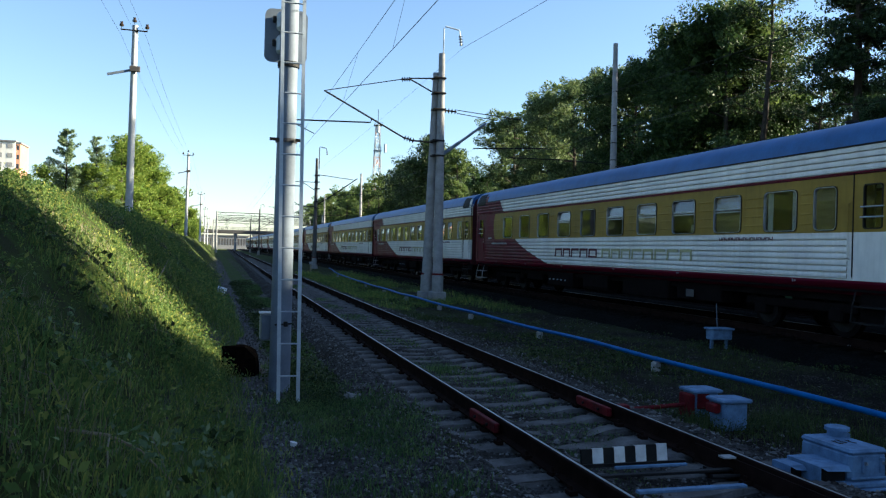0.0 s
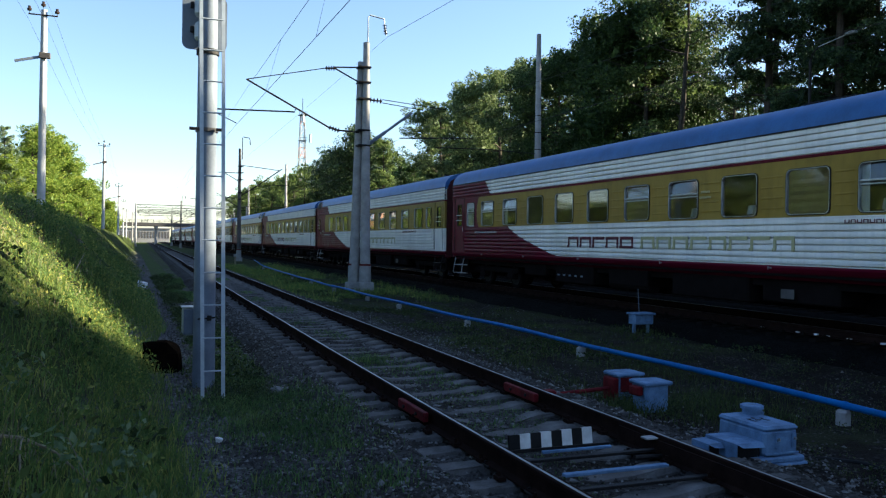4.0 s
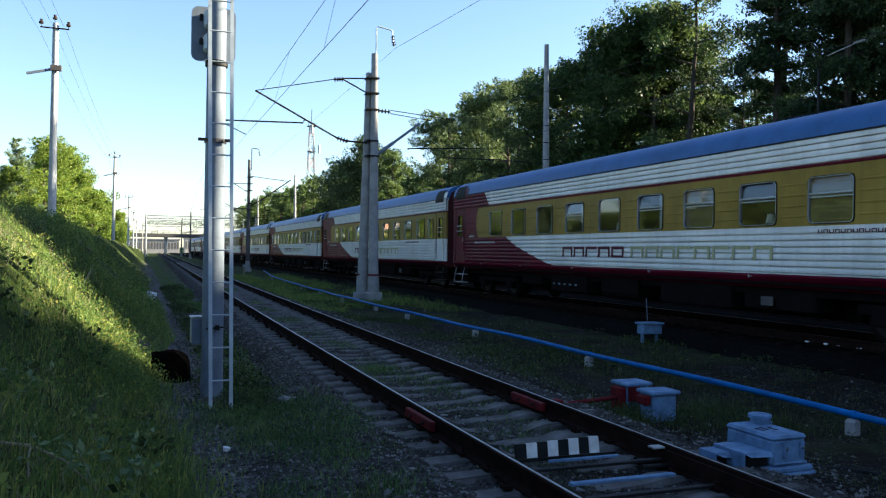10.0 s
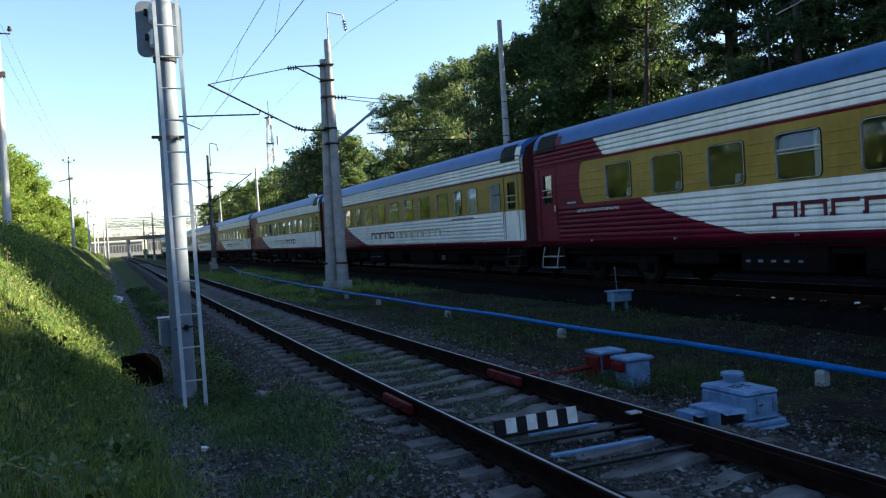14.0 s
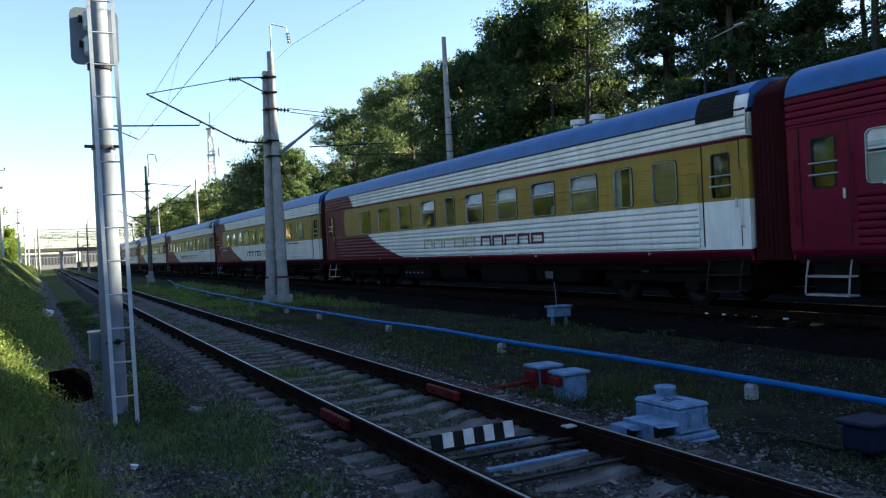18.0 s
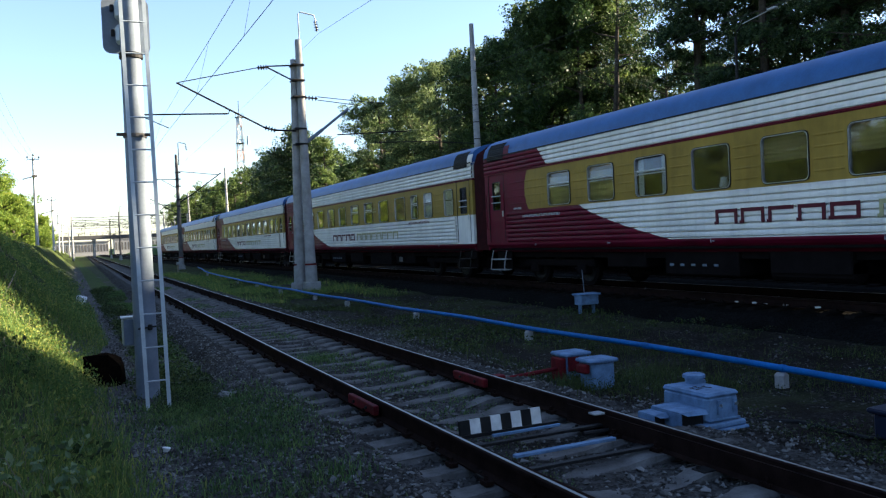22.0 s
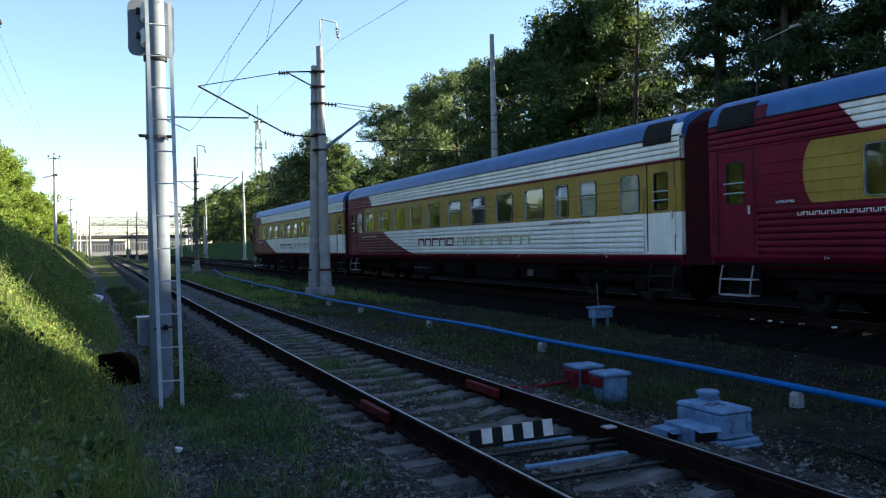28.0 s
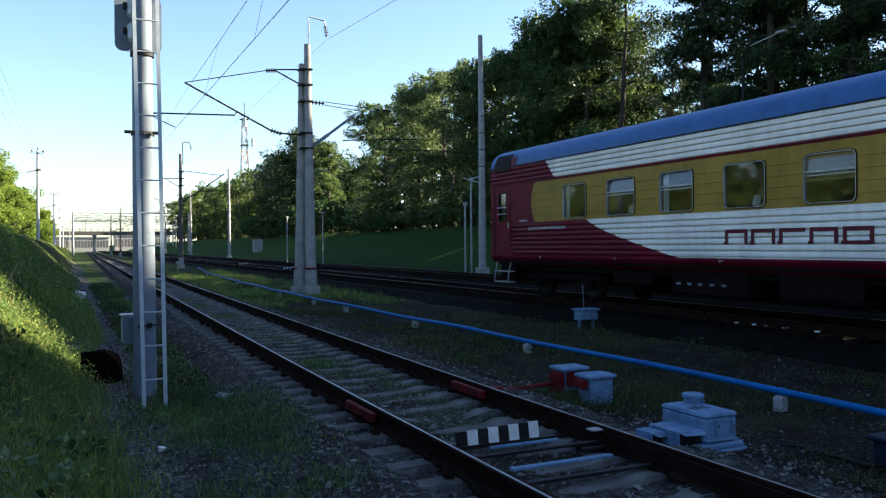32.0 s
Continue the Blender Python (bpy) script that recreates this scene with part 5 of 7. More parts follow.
m = Mesh()
m.box(1.38, 1.50, 5.98, 6.08, -0.012, 0.004, "concrete_pale", 0.004)
single("slide_chair", m, "white painted slide plate at the rail", "rail plate")
for x, y in ((-0.07, 8.15), (1.52, 8.75)):
    m = Mesh()
    m.box(x - 0.03, x + 0.03, y - 0.42, y + 0.42, -0.135, -0.035, "red", 0.01)
    m.tube([(x - 0.05, y - 0.2, -0.085), (x + 0.05, y - 0.2, -0.085)], 0.018, 6, "iron")
    m.tube([(x - 0.05, y + 0.2, -0.085), (x + 0.05, y + 0.2, -0.085)], 0.018, 6, "iron")
    single("fishplate", m, "red painted joint plate bolted to the rail", "joint plate")


def junction_box(x, y, z, sx, sy, h, label, lid="bluegrey", legs=True, rod=0.0, turn=0, body="bluegrey", name="cable_box", rise=0.42):
    t = thing(name, label, "cable box", pose(x, y, z, 0, 0, turn))
    m = Mesh()
    m.box(-sx / 2, sx / 2, -sy / 2, sy / 2, h * rise if legs else 0, h - 0.04, body, 0.02)
    part("body", m, t, "painted box body")
    m = Mesh()
    m.box(-sx / 2 - 0.04, sx / 2 + 0.04, -sy / 2 - 0.04, sy / 2 + 0.04, h - 0.045, h, lid, 0.015)
    part("lid", m, t, "overhanging lid")
    if legs:
        for lx in (-sx / 2 + 0.06, sx / 2 - 0.06):
            q = Mesh()
            q.box(lx - 0.03, lx + 0.03, -0.03, 0.03, -0.1, h * 0.45, body)
            part("leg", q, t)
    if rod:
        q = Mesh()
        q.tube([(-0.02, 0.05, h), (-0.06, 0.05, h + rod)], 0.010, 6, "postgrey")
        part("rod", q, t, "thin upright steel rod")
    return t


junction_box(8.2, 15.8, -0.30, 0.50, 0.3, 0.46, "small blue-grey box on legs beside the train's track", rod=0.55)
red_box = junction_box(3.22, 9.08, -0.34, 0.34, 0.30, 0.38, "low blue-grey box with red flanks among weeds", legs=False)
for x0, x1, y0, y1, z0, z1 in ((-0.25, -0.172, -0.15, 0.12, 0.0, 0.32), (-0.16, 0.02, -0.175, -0.152, 0.14, 0.33)):
    q = Mesh()
    q.box(x0, x1, y0, y1, z0, z1, "red", 0.015)
    part("flank", q, red_box, "red painted flank")
red_box = junction_box(3.12, 8.35, -0.34, 0.34, 0.28, 0.39, "pale blue-grey box with a hinged lid among weeds", legs=False)
q = Mesh()
q.box(-0.26, -0.172, -0.10, 0.10, 0.22, 0.33, "red", 0.015)
part("flank", q, red_box, "red painted flank")
junction_box(3.64, 4.62, -0.33, 0.36, 0.3, 0.33, "dark blue box on low feet", lid="darkblue", body="darkblue", rise=0.2)
m = Mesh()
m.tube([(1.75, 9.0, -0.22), (2.3, 9.05, -0.2), (3.05, 9.05, -0.16)], 0.028, 8, "red")
m.box(1.95, 2.15, 8.96, 9.12, -0.28, -0.14, "red", 0.02)
single("drive_tube", m, "red painted drive tube lying across the ballast", "tube", smooth=True)
m = Mesh()
m.tube([(2.98, 6.0, -0.25), (3.2, 5.92, -0.30), (3.38, 5.78, -0.30), (3.50, 5.58, -0.29), (3.54, 5.36, -0.30), (3.50, 5.1, -0.29), (3.52, 4.86, -0.30), (3.60, 4.66, -0.26)], 0.022, 8, "black")
single("cable", m, "black rubber cable lying on the gravel", "cable", smooth=True)

# ---- pale spots on the foot of the train's rail ----
for k, y in enumerate((13.7, 12.72, 12.24, 11.96, 11.45, 10.7)):
    m = Mesh()
    m.box(-0.022, 0.022, -0.05, 0.05, 0.0, 0.022 + 0.006 * (k % 3), "paper", 0.008)
    single("chalk_stone", m, "small flat pale spot on a rusty rail foot", "stone", pose(9.855, y, -0.014, 0, 0, 12 * k - 25), group="pale stones by the track")

# ---- litter and a dark stump ----
m = Mesh()
m.tube([(0, 0, 0), (0, 0, 0.038), (0, 0, 0.043)], [0.027, 0.040, 0.037], 14, "paper")
single("paper_cup", m, "crumpled white paper cup on the grass", "cup", pose(-2.08, 8.25, -0.31, 0, 12, 0), smooth=True)


def crumple(name, label, at, r, seed, mat="paper", flat=0.6):
    rnd = random.Random(seed)
    bm = bmesh.new()
    bmesh.ops.create_icosphere(bm, subdivisions=2, radius=r)
    for v in bm.verts:
        v.co *= 1 + rnd.uniform(-0.28, 0.22)
        v.co.z *= flat
    d = bpy.data.meshes.new(name)
    bm.to_mesh(d), bm.free()
    d.materials.append(M[mat])
    return single(name, d, label, "litter", at)


crumple("plastic_bag", "white plastic bag lying at the foot of the bank", pose(-2.55, 34.0, ground_z(-2.55, 34.0) + 0.17), 0.21, 3, "paper", 0.95)
crumple("stone_block", "grey stone lump in the grass", pose(-1.05, 10.6, -0.30), 0.16, 5, "stone")


def stump():
    t = thing("tree_stump", "dark rotten stump at the foot of the bank", "stump", pose(-2.46, 12.9, -0.40))
    m = Mesh()
    rnd = random.Random(4)
    rows, n = 6, 14
    vs = []
    for i in range(rows):
        z = i * 0.095
        for k in range(n):
            a = 2 * math.pi * k / n
            r = 0.265 * (1.10 - 0.03 * i) * (1 + rnd.uniform(-0.12, 0.12)) / max(abs(math.cos(a)), abs(math.sin(a))) ** 0.7
            vs.append((r * math.cos(a) * 1.05, r * math.sin(a) * 0.7, z + (rnd.uniform(-0.06, 0.08) if i == rows - 1 else 0)))
    m.add(vs, [(i * n + k, i * n + (k + 1) % n, (i + 1) * n + (k + 1) % n, (i + 1) * n + k) for i in range(rows - 1) for k in range(n)] + [tuple(range((rows - 1) * n, rows * n))], "soot")
    part("trunk_base", m, t, "charred dark wood")
    return t


stump()


def dry_branch(pts, radii, label):
    m = Mesh()
    m.tube([(x, y, ground_z(x, y) + z) for x, y, z in pts], radii, 6, "dry")
    return single("dry_branch", m, label, "branch")


dry_branch([(-3.72, 4.8, 0.04), (-3.52, 5.5, 0.09), (-3.36, 5.8, 0.10), (-3.22, 5.9, 0.07), (-3.05, 5.95, 0.02)], [0.012, 0.011, 0.010, 0.008, 0.005], "bare pale branch lying on the bank")
dry_branch([(-3.52, 5.5, 0.09), (-3.50, 5.25, 0.08), (-3.47, 5.0, 0.02)], [0.008, 0.006, 0.004], "thin pale twig lying on the bank")
dry_branch([(-3.95, 16.8, 0.02), (-3.86, 17.3, 0.22), (-3.80, 17.6, 0.40)], [0.016, 0.012, 0.006], "bare pale twig standing out of the bank")
rnd = random.Random(21)
for k in range(22):
    x, y = -2.7 - 2.6 * rnd.random(), 4 + 12 * rnd.random()
    a, l = rnd.uniform(0, 6.28), rnd.uniform(0.15, 0.5)
    dry_branch([(x, y, 0.03), (x + math.cos(a) * l * 0.5, y + math.sin(a) * l * 0.5, 0.06 + 0.25 * l), (x + math.cos(a) * l, y + math.sin(a) * l, 0.05)], [0.004, 0.0035, 0.002], "dry grass stalk on the bank")


# small yellowish post at the end of the pipe
m = Mesh()
m.tube([(0, 0, 0), (0, 0, 0.75)], 0.07, 8, "dry")
m.box(-0.12, 0.12, -0.12, 0.12, 0.75, 0.95, "concrete_pale", 0.03)
single("marker_stub", m, "short yellowish post with a pale cap", "post", pose(4.8, 66.0, -0.4))


def street_lamp(x, y, h, turn):
    t = thing("street_lamp", "pale street lamp arm reaching out before the wood", "street lamp", pose(x, y, ground_z(x, y) - 0.1, 0, 0, turn))
    m = Mesh()
    m.tube([(0, 0, 0), (0, 0, h - 0.6), (0.1, 0, h - 0.3), (0.5, 0, h)], [0.09, 0.07, 0.045, 0.04], 10, "iron")
    part("pole", m, t, "dark tube pole", smooth=True)
    m = Mesh()
    m.tube([(0.5, 0, h), (2.2, 0, h + 0.22)], 0.03, 8, "concrete")
    part("arm", m, t, "pale thin arm", smooth=True)
    m = Mesh()
    m.box(2.1, 2.7, -0.12, 0.12, h + 0.18, h + 0.30, "concrete_pale", 0.05)
    part("lamp_head", m, t, "pale lamp head")
    return t


street_lamp(28.5, 30.8, 9.65, -90)


# ---- far things ----
def lattice_tower(x, y, h):
    t = thing("lattice_tower", "pale steel lattice radio mast far behind the trees", "radio tower", pose(x, y, 0))
    corner = ((-1, -1), (1, -1), (1, 1), (-1, 1))
    for sx, sy in corner:
        m = Mesh()
        m.tube([(sx * 2.2, sy * 2.2, 0), (sx * 0.7, sy * 0.7, h)], 0.16, 5, "silver")
        part("leg", m, t, "grey steel corner leg")
    n = 12
    for i in range(n):
        m = Mesh()
        z0, z1 = h * i / n, h * (i + 1) / n
        w0, w1 = 2.2 - 1.5 * i / n, 2.2 - 1.5 * (i + 1) / n
        mat = "brickwall" if i % 3 == 2 else "silver"
        c0, c1 = [(sx * w0, sy * w0, z0) for sx, sy in corner], [(sx * w1, sy * w1, z1) for sx, sy in corner]
        for k in range(4):
            for a, b in ((c0[k], c1[(k + 1) % 4]), (c1[k], c0[(k + 1) % 4]), (c1[k], c1[(k + 1) % 4])):
                m.tube([a, b], 0.085, 4, mat)
        tagged(part("bracing", m, t, "faded red steel bracing" if i % 3 == 2 else "grey steel bracing"), kind="stuff")
    m = Mesh()
    m.tube([(0, 0, h), (0, 0, h + 6)], 0.12, 5, "iron")
    part("antenna", m, t, "thin antenna")
    for z, dx in ((h * 0.97, 0.0), (h * 0.82, 2.8)):
        m = Mesh()
        m.tube([(dx, -1, z - 1.6), (dx, -1, z + 1.6)], 0.5, 8, "silver")
        part("aerial", m, t, "pale drum aerial")
    m = Mesh()
    for z in (h * 0.995, h * 0.80):
        m.box(-1.5, 1.5, -1.5, 1.5, z - 0.12, z, "iron")
        for k in range(5):
            m.box(-1.5 + 0.73 * k, -1.42 + 0.73 * k, -1.5, -1.42, z, z + 1.1, "iron")
        m.box(-1.5, 1.5, -1.5, -1.42, z + 1.05, z + 1.15, "iron")
    tagged(part("platform", m, t, "dark railed platforms"), kind="stuff")
    return t


lattice_tower(56.0, 300.0, 49.0)


def road_bridge(y, z):
    t = thing("road_bridge", "long flat road bridge crossing the line far off", "bridge", pose(0, y, 0))
    m = Mesh()
    m.box(-60, 62, -4, 4, z - 1.3, z, "concrete_dark", 0.1)
    part("deck", m, t, "grey concrete deck")
    m = Mesh()
    for s in (-3.9, 3.9):
        for dz in (0.55, 1.1):
            m.box(-60, 62, s - 0.04, s + 0.04, z + dz - 0.05, z + dz, "iron")
        for k in range(62):
            m.box(-60 + 2 * k, -59.92 + 2 * k, s - 0.04, s + 0.04, z, z + 1.1, "iron")
    part("railing", m, t, "thin dark railing")
    for x in (-34, -12, 5, 22, 44):
        m = Mesh()
        for s in (-2.6, 0, 2.6):
            m.tube([(x, s, -1), (x, s, z - 1.3)], 0.45, 10, "concrete")
        m.box(x - 0.6, x + 0.6, -3.6, 3.6, z - 2.0, z - 1.3, "concrete", 0.05)
        part("pier", m, t, "concrete pier")
    return t


road_bridge(310.0, 7.4)


def gantry(y, x0, x1, h):
    t = thing("line_gantry", "dark steel overhead-line gantry across the yard", "gantry", pose(0, y, -0.3), group="gantries of the yard")
    for x in (x0, x1):
        m = Mesh()
        m.tube([(x, 0, 0), (x, 0, h)], [0.25, 0.16], 10, "concrete")
        part("post", m, t, "concrete post")
    m = Mesh()
    for dz in (0, 0.7):
        m.tube([(x0, 0, h - 1 + dz), (x1, 0, h - 1 + dz)], 0.07, 5, "iron")
    n = int((x1 - x0) / 1.4)
    for k in range(n):
        a, b = x0 + (x1 - x0) * k / n, x0 + (x1 - x0) * (k + 1) / n
        m.tube([(a, 0, h - 1 + 0.7 * (k % 2)), (b, 0, h - 1 + 0.7 * ((k + 1) % 2))], 0.04, 4, "iron")
    part("beam", m, t, "lattice beam")
    for x in (0.8, 10.7, 16.4):
        m = Mesh()
        m.tube([(x, 0, h - 1), (x, 0, h - 3.2), (x - 1.2, 0, h - 3.3)], 0.05, 5, "iron")
        part("drop_arm", m, t)
    return t


for y, x0, x1, h in ((208, -2.2, 24, 10.5), (226, -2.2, 24, 10), (252, -2.2, 26, 10.5), (278, -3.0, 28, 10.5)):
    gantry(y, x0, x1, h)


def building(x, y, w, d, h, floors, cols, wall, label, turn=0, base=None, pane="darkpane"):
    t = thing("apartment_building", label, "building", pose(x, y, ground_z(x, y) if base is None else base, 0, 0, turn))
    m = Mesh()
    m.box(-w / 2, w / 2, -d / 2, d / 2, -2, h, wall, 0.05)
    part("wall", m, t, "plain facade")
    m = Mesh()
    m.box(-w / 2 - 0.4, w / 2 + 0.4, -d / 2 - 0.4, d / 2 + 0.4, h, h + 0.6, "roofing", 0.05)
    part("roof", m, t, "flat grey roof")
    fh, cw = h / floors, w / cols
    q = Mesh()
    q.box(-cw * 0.26, cw * 0.26, -0.06, 0.08, 0, fh * 0.5, pane, 0.02)
    data = q.data("window")
    for f in range(floors):
        for c in range(cols):
            part("window", data, t, at=pose(-w / 2 + (c + 0.5) * cw, -d / 2 - 0.02, (f + 0.32) * fh))
    return t


building(-97.0, 330.0, 48, 14, 34.0, 10, 14, "whitewall", "tall pale apartment block far off behind the bank", 0, None, "concrete")
building(-72.3, 330.5, 1.6, 13, 33.6, 10, 1, "brickwall", "orange brick stairwell of the apartment block", 0)
building(-6.0, 420.0, 40, 12, 6.5, 1, 30, "concrete", "long low pale building with tall narrow windows behind the bridge", 0, -0.3, "concrete_dark")
building(30.0, 430.0, 26, 12, 7.5, 1, 18, "concrete", "long low pale building with tall narrow windows behind the bridge", 0, -0.3, "concrete_dark")

m = Mesh()
m.box(-0.75, 0.75, -0.4, 0.4, 0, 2.1, "concrete_pale", 0.03)
cab = single("relay_cabinet", m, "pale grey relay cabinet beyond the tracks", "cabinet", pose(24.6, 130.0, ground_z(24.6, 130.0) - 0.05))


def marker_post(x, y, h, label):
    t = thing("marker_post", label, "post", pose(x, y, ground_z(x, y) - 0.1), group="thin posts beyond the tracks")
    m = Mesh()
    m.tube([(0, 0, 0), (0, 0, h)], 0.06, 8, "concrete_pale")
    part("shaft", m, t, "thin pale post")
    m = Mesh()
    m.box(-0.14, 0.14, -0.03, 0.03, h - 0.12, h + 0.1, "concrete_pale", 0.02)
    part("cap", m, t)
    return t


for x, y, h in ((17.0, 80.0, 5.0), (20.7, 80.0, 5.4), (18.1, 42.0, 4.5), (18.65, 42.3, 6.0)):
    marker_post(x, y, h, "thin pale post at the foot of the slope")


m = Mesh()
m.tube([(0, 0, 0), (0.75, -0.5, 0.28)], 0.035, 6, "silver")
m.tube([(-0.35, 0.2, 0.12), (0.55, -0.4, -0.2)], 0.03, 6, "silver")
m.tube([(0.1, -0.1, 0.05), (0.15, -0.1, -0.12)], 0.06, 8, "silver")
single("pole_bracket", m, "pale steel bracket arms tying a thin post to a concrete one", "bracket", pose(18.5, 42.2, ground_z(18.65, 42.3) + 5.85))


# ---- trees ----
def leaf_cloud(centres, radii, count, size, seed, flat=0.75):
    """Many small leaf sprays in uneven clumps."""
    rng = np.random.default_rng(seed)
    w = np.array(radii) ** 2
    pick = rng.choice(len(centres), count, p=w / w.sum())
    d = rng.normal(size=(count, 3))
    d /= np.linalg.norm(d, axis=1)[:, None]
    r = np.array(radii)[pick] * rng.uniform(0.25, 1.0, count) ** 0.5
    p = np.array(centres)[pick] + d * r[:, None] * [1, 1, flat]
    a = rng.normal(size=(count, 3))
    a /= np.linalg.norm(a, axis=1)[:, None]
    b = np.cross(a, rng.normal(size=(count, 3)))
    b /= np.linalg.norm(b, axis=1)[:, None]
    s = size * rng.uniform(0.5, 1.3, count)[:, None]
    # a pointed, slightly folded spray
    v = np.stack([p - a * s, p + b * s * 0.55, p + a * s, p - b * s * 0.55 + np.cross(a, b) * s * 0.25], 1)
    return v.reshape(-1, 3), np.arange(count * 4).reshape(-1, 4)


def tree_data(h, spread, seed, leaves, size, leaf, start=0.18, core=0, limbs=(20, 25)):
    rnd = random.Random(seed)
    trunk = Mesh()
    pts, r0 = [], h * 0.014 + 0.06
    x = y = 0.0
    for k in range(7):
        pts.append((x, y, h * 0.9 * k / 6))
        x += rnd.uniform(-0.03, 0.03) * h * 0.4
        y += rnd.uniform(-0.03, 0.03) * h * 0.4
    trunk.tube(pts, [r0 * (1.25 if k == 0 else 1) * (1 - 0.135 * k) for k in range(7)], 8, "bark")
    centres, radii = [], []
    count = rnd.randint(*limbs)
    for k in range(count):
        u = start + (0.97 - start) * (k + rnd.random()) / (count + 0.5)
        u = min(u, 0.96)
        i = min(int(u / 0.9 * 6), 5)
        f = min(max(u / 0.9 * 6 - i, 0), 1)
        p = Vector(pts[i]).lerp(Vector(pts[i + 1]), f)
        a = rnd.uniform(0, 2 * math.pi)
        reach = spread * (0.35 + 0.75 * math.sin(math.pi * min(1, (u - start) / (1.02 - start)) ** 0.75)) * rnd.uniform(0.6, 1.1)
        q = p + Vector((math.cos(a) * reach, math.sin(a) * reach, reach * rnd.uniform(0.15, 0.6)))
        mid = p.lerp(q, 0.5) + Vector((0, 0, -0.06 * reach))
        trunk.tube([p, mid, q], [r0 * 0.42 * (1 - u * 0.6), r0 * 0.26 * (1 - u * 0.6), 0.012], 5, "bark")
        for _ in range(rnd.randint(6, 9)):
            c = p.lerp(q, rnd.uniform(0.35, 1.12)) + Vector((rnd.uniform(-1, 1), rnd.uniform(-1, 1), rnd.uniform(-0.6, 0.9))) * spread * 0.27
            centres.append(tuple(c))
            radii.append(spread * rnd.uniform(0.10, 0.25))
    centres.append((pts[-1][0], pts[-1][1], h * 0.93)), radii.append(spread * 0.22)
    return trunk.data("trunk", True), crown_mesh(centres, radii, leaves, size, seed, leaf, core)


def crown_mesh(centres, radii, leaves, size, seed, leaf, core=0, flat=0.75):
    """Fine leaves outside, and a few broad sprays deep in the crown that close it."""
    v, f = leaf_cloud(centres, radii, leaves, size, seed, flat)
    if core:
        v2, f2 = leaf_cloud([(x * 0.72, y * 0.72, z) for x, y, z in centres], [r * 0.75 for r in radii], core, size * 3.2, seed + 1, flat)
        v, f = np.concatenate([v, v2]), np.concatenate([f, f2 + len(v)])
    d = bpy.data.meshes.new("crown")
    d.from_pydata(v.tolist(), [], f.tolist())
    d.materials.append(M[leaf])
    return d


def pine_data(h, spread, seed, leaves, size, leaf):
    """A tall dark conifer: a straight stem, drooping boughs in uneven tiers, flat pads of needles."""
    rnd = random.Random(seed)
    trunk, centres, radii = Mesh(), [], []
    trunk.tube([(0, 0, 0), (0.1, 0.05, h * 0.4), (-0.05, 0.1, h * 0.75), (0, 0, h)], [0.28, 0.22, 0.13, 0.02], 8, "bark")
    tiers = 18
    for k in range(tiers):
        u = 0.22 + 0.76 * (k + 0.4 * rnd.random()) / tiers
        for b in range(rnd.randint(3, 5)):
            a = rnd.uniform(0, 6.28)
            reach = spread * (1.08 - u) ** 0.62 * rnd.uniform(0.5, 1.1)
            p = Vector((0, 0, h * u))
            q = p + Vector((math.cos(a) * reach, math.sin(a) * reach, reach * rnd.uniform(-0.28, 0.12)))
            mid = p.lerp(q, 0.55) + Vector((0, 0, 0.10 * reach))
            trunk.tube([p, mid, q], [0.055, 0.035, 0.01], 4, "bark")
            for w in (0.35, 0.55, 0.75, 0.95):
                c = mid.lerp(q, w * 2 - 1) if w > 0.5 else p.lerp(mid, w * 2)
                centres.append(tuple(c + Vector((rnd.uniform(-0.5, 0.5), rnd.uniform(-0.5, 0.5), rnd.uniform(-0.2, 0.15)))))
                radii.append(spread * rnd.uniform(0.11, 0.21))
    return trunk.data("trunk", True), crown_mesh(centres, radii, leaves, size, seed, leaf, leaves // 15, 0.62)


def spire_data(h, spread, seed, leaves, size, leaf):
    """A slender, pointed young tree with upswept twigs."""
    rnd = random.Random(seed)
    trunk, centres, radii = Mesh(), [], []
    trunk.tube([(0, 0, 0), (0.05, -0.04, h * 0.5), (0, 0, h * 0.98)], [0.09, 0.06, 0.01], 7, "bark")
    for k in range(70):
        u = 0.04 + 0.93 * (k + rnd.random()) / 70
        a = rnd.uniform(0, 6.28)
        reach = spread * (1.05 - u) ** 0.8 * rnd.uniform(0.45, 1.1)
        p = Vector((0, 0, h * u))
        q = p + Vector((math.cos(a) * reach, math.sin(a) * reach, reach * rnd.uniform(0.3, 0.8)))
        trunk.tube([p, q], [0.02, 0.006], 4, "bark")
        for v in (0.45, 0.75, 1.0):
            centres.append(tuple(p.lerp(q, v))), radii.append(0.17 + 0.26 * (1 - u) * rnd.random())
    v, f = leaf_cloud(centres, radii, leaves, size, seed)
    d = bpy.data.meshes.new("crown")
    d.from_pydata(v.tolist(), [], f.tolist())
    d.materials.append(M[leaf])
    return trunk.data("trunk", True), d


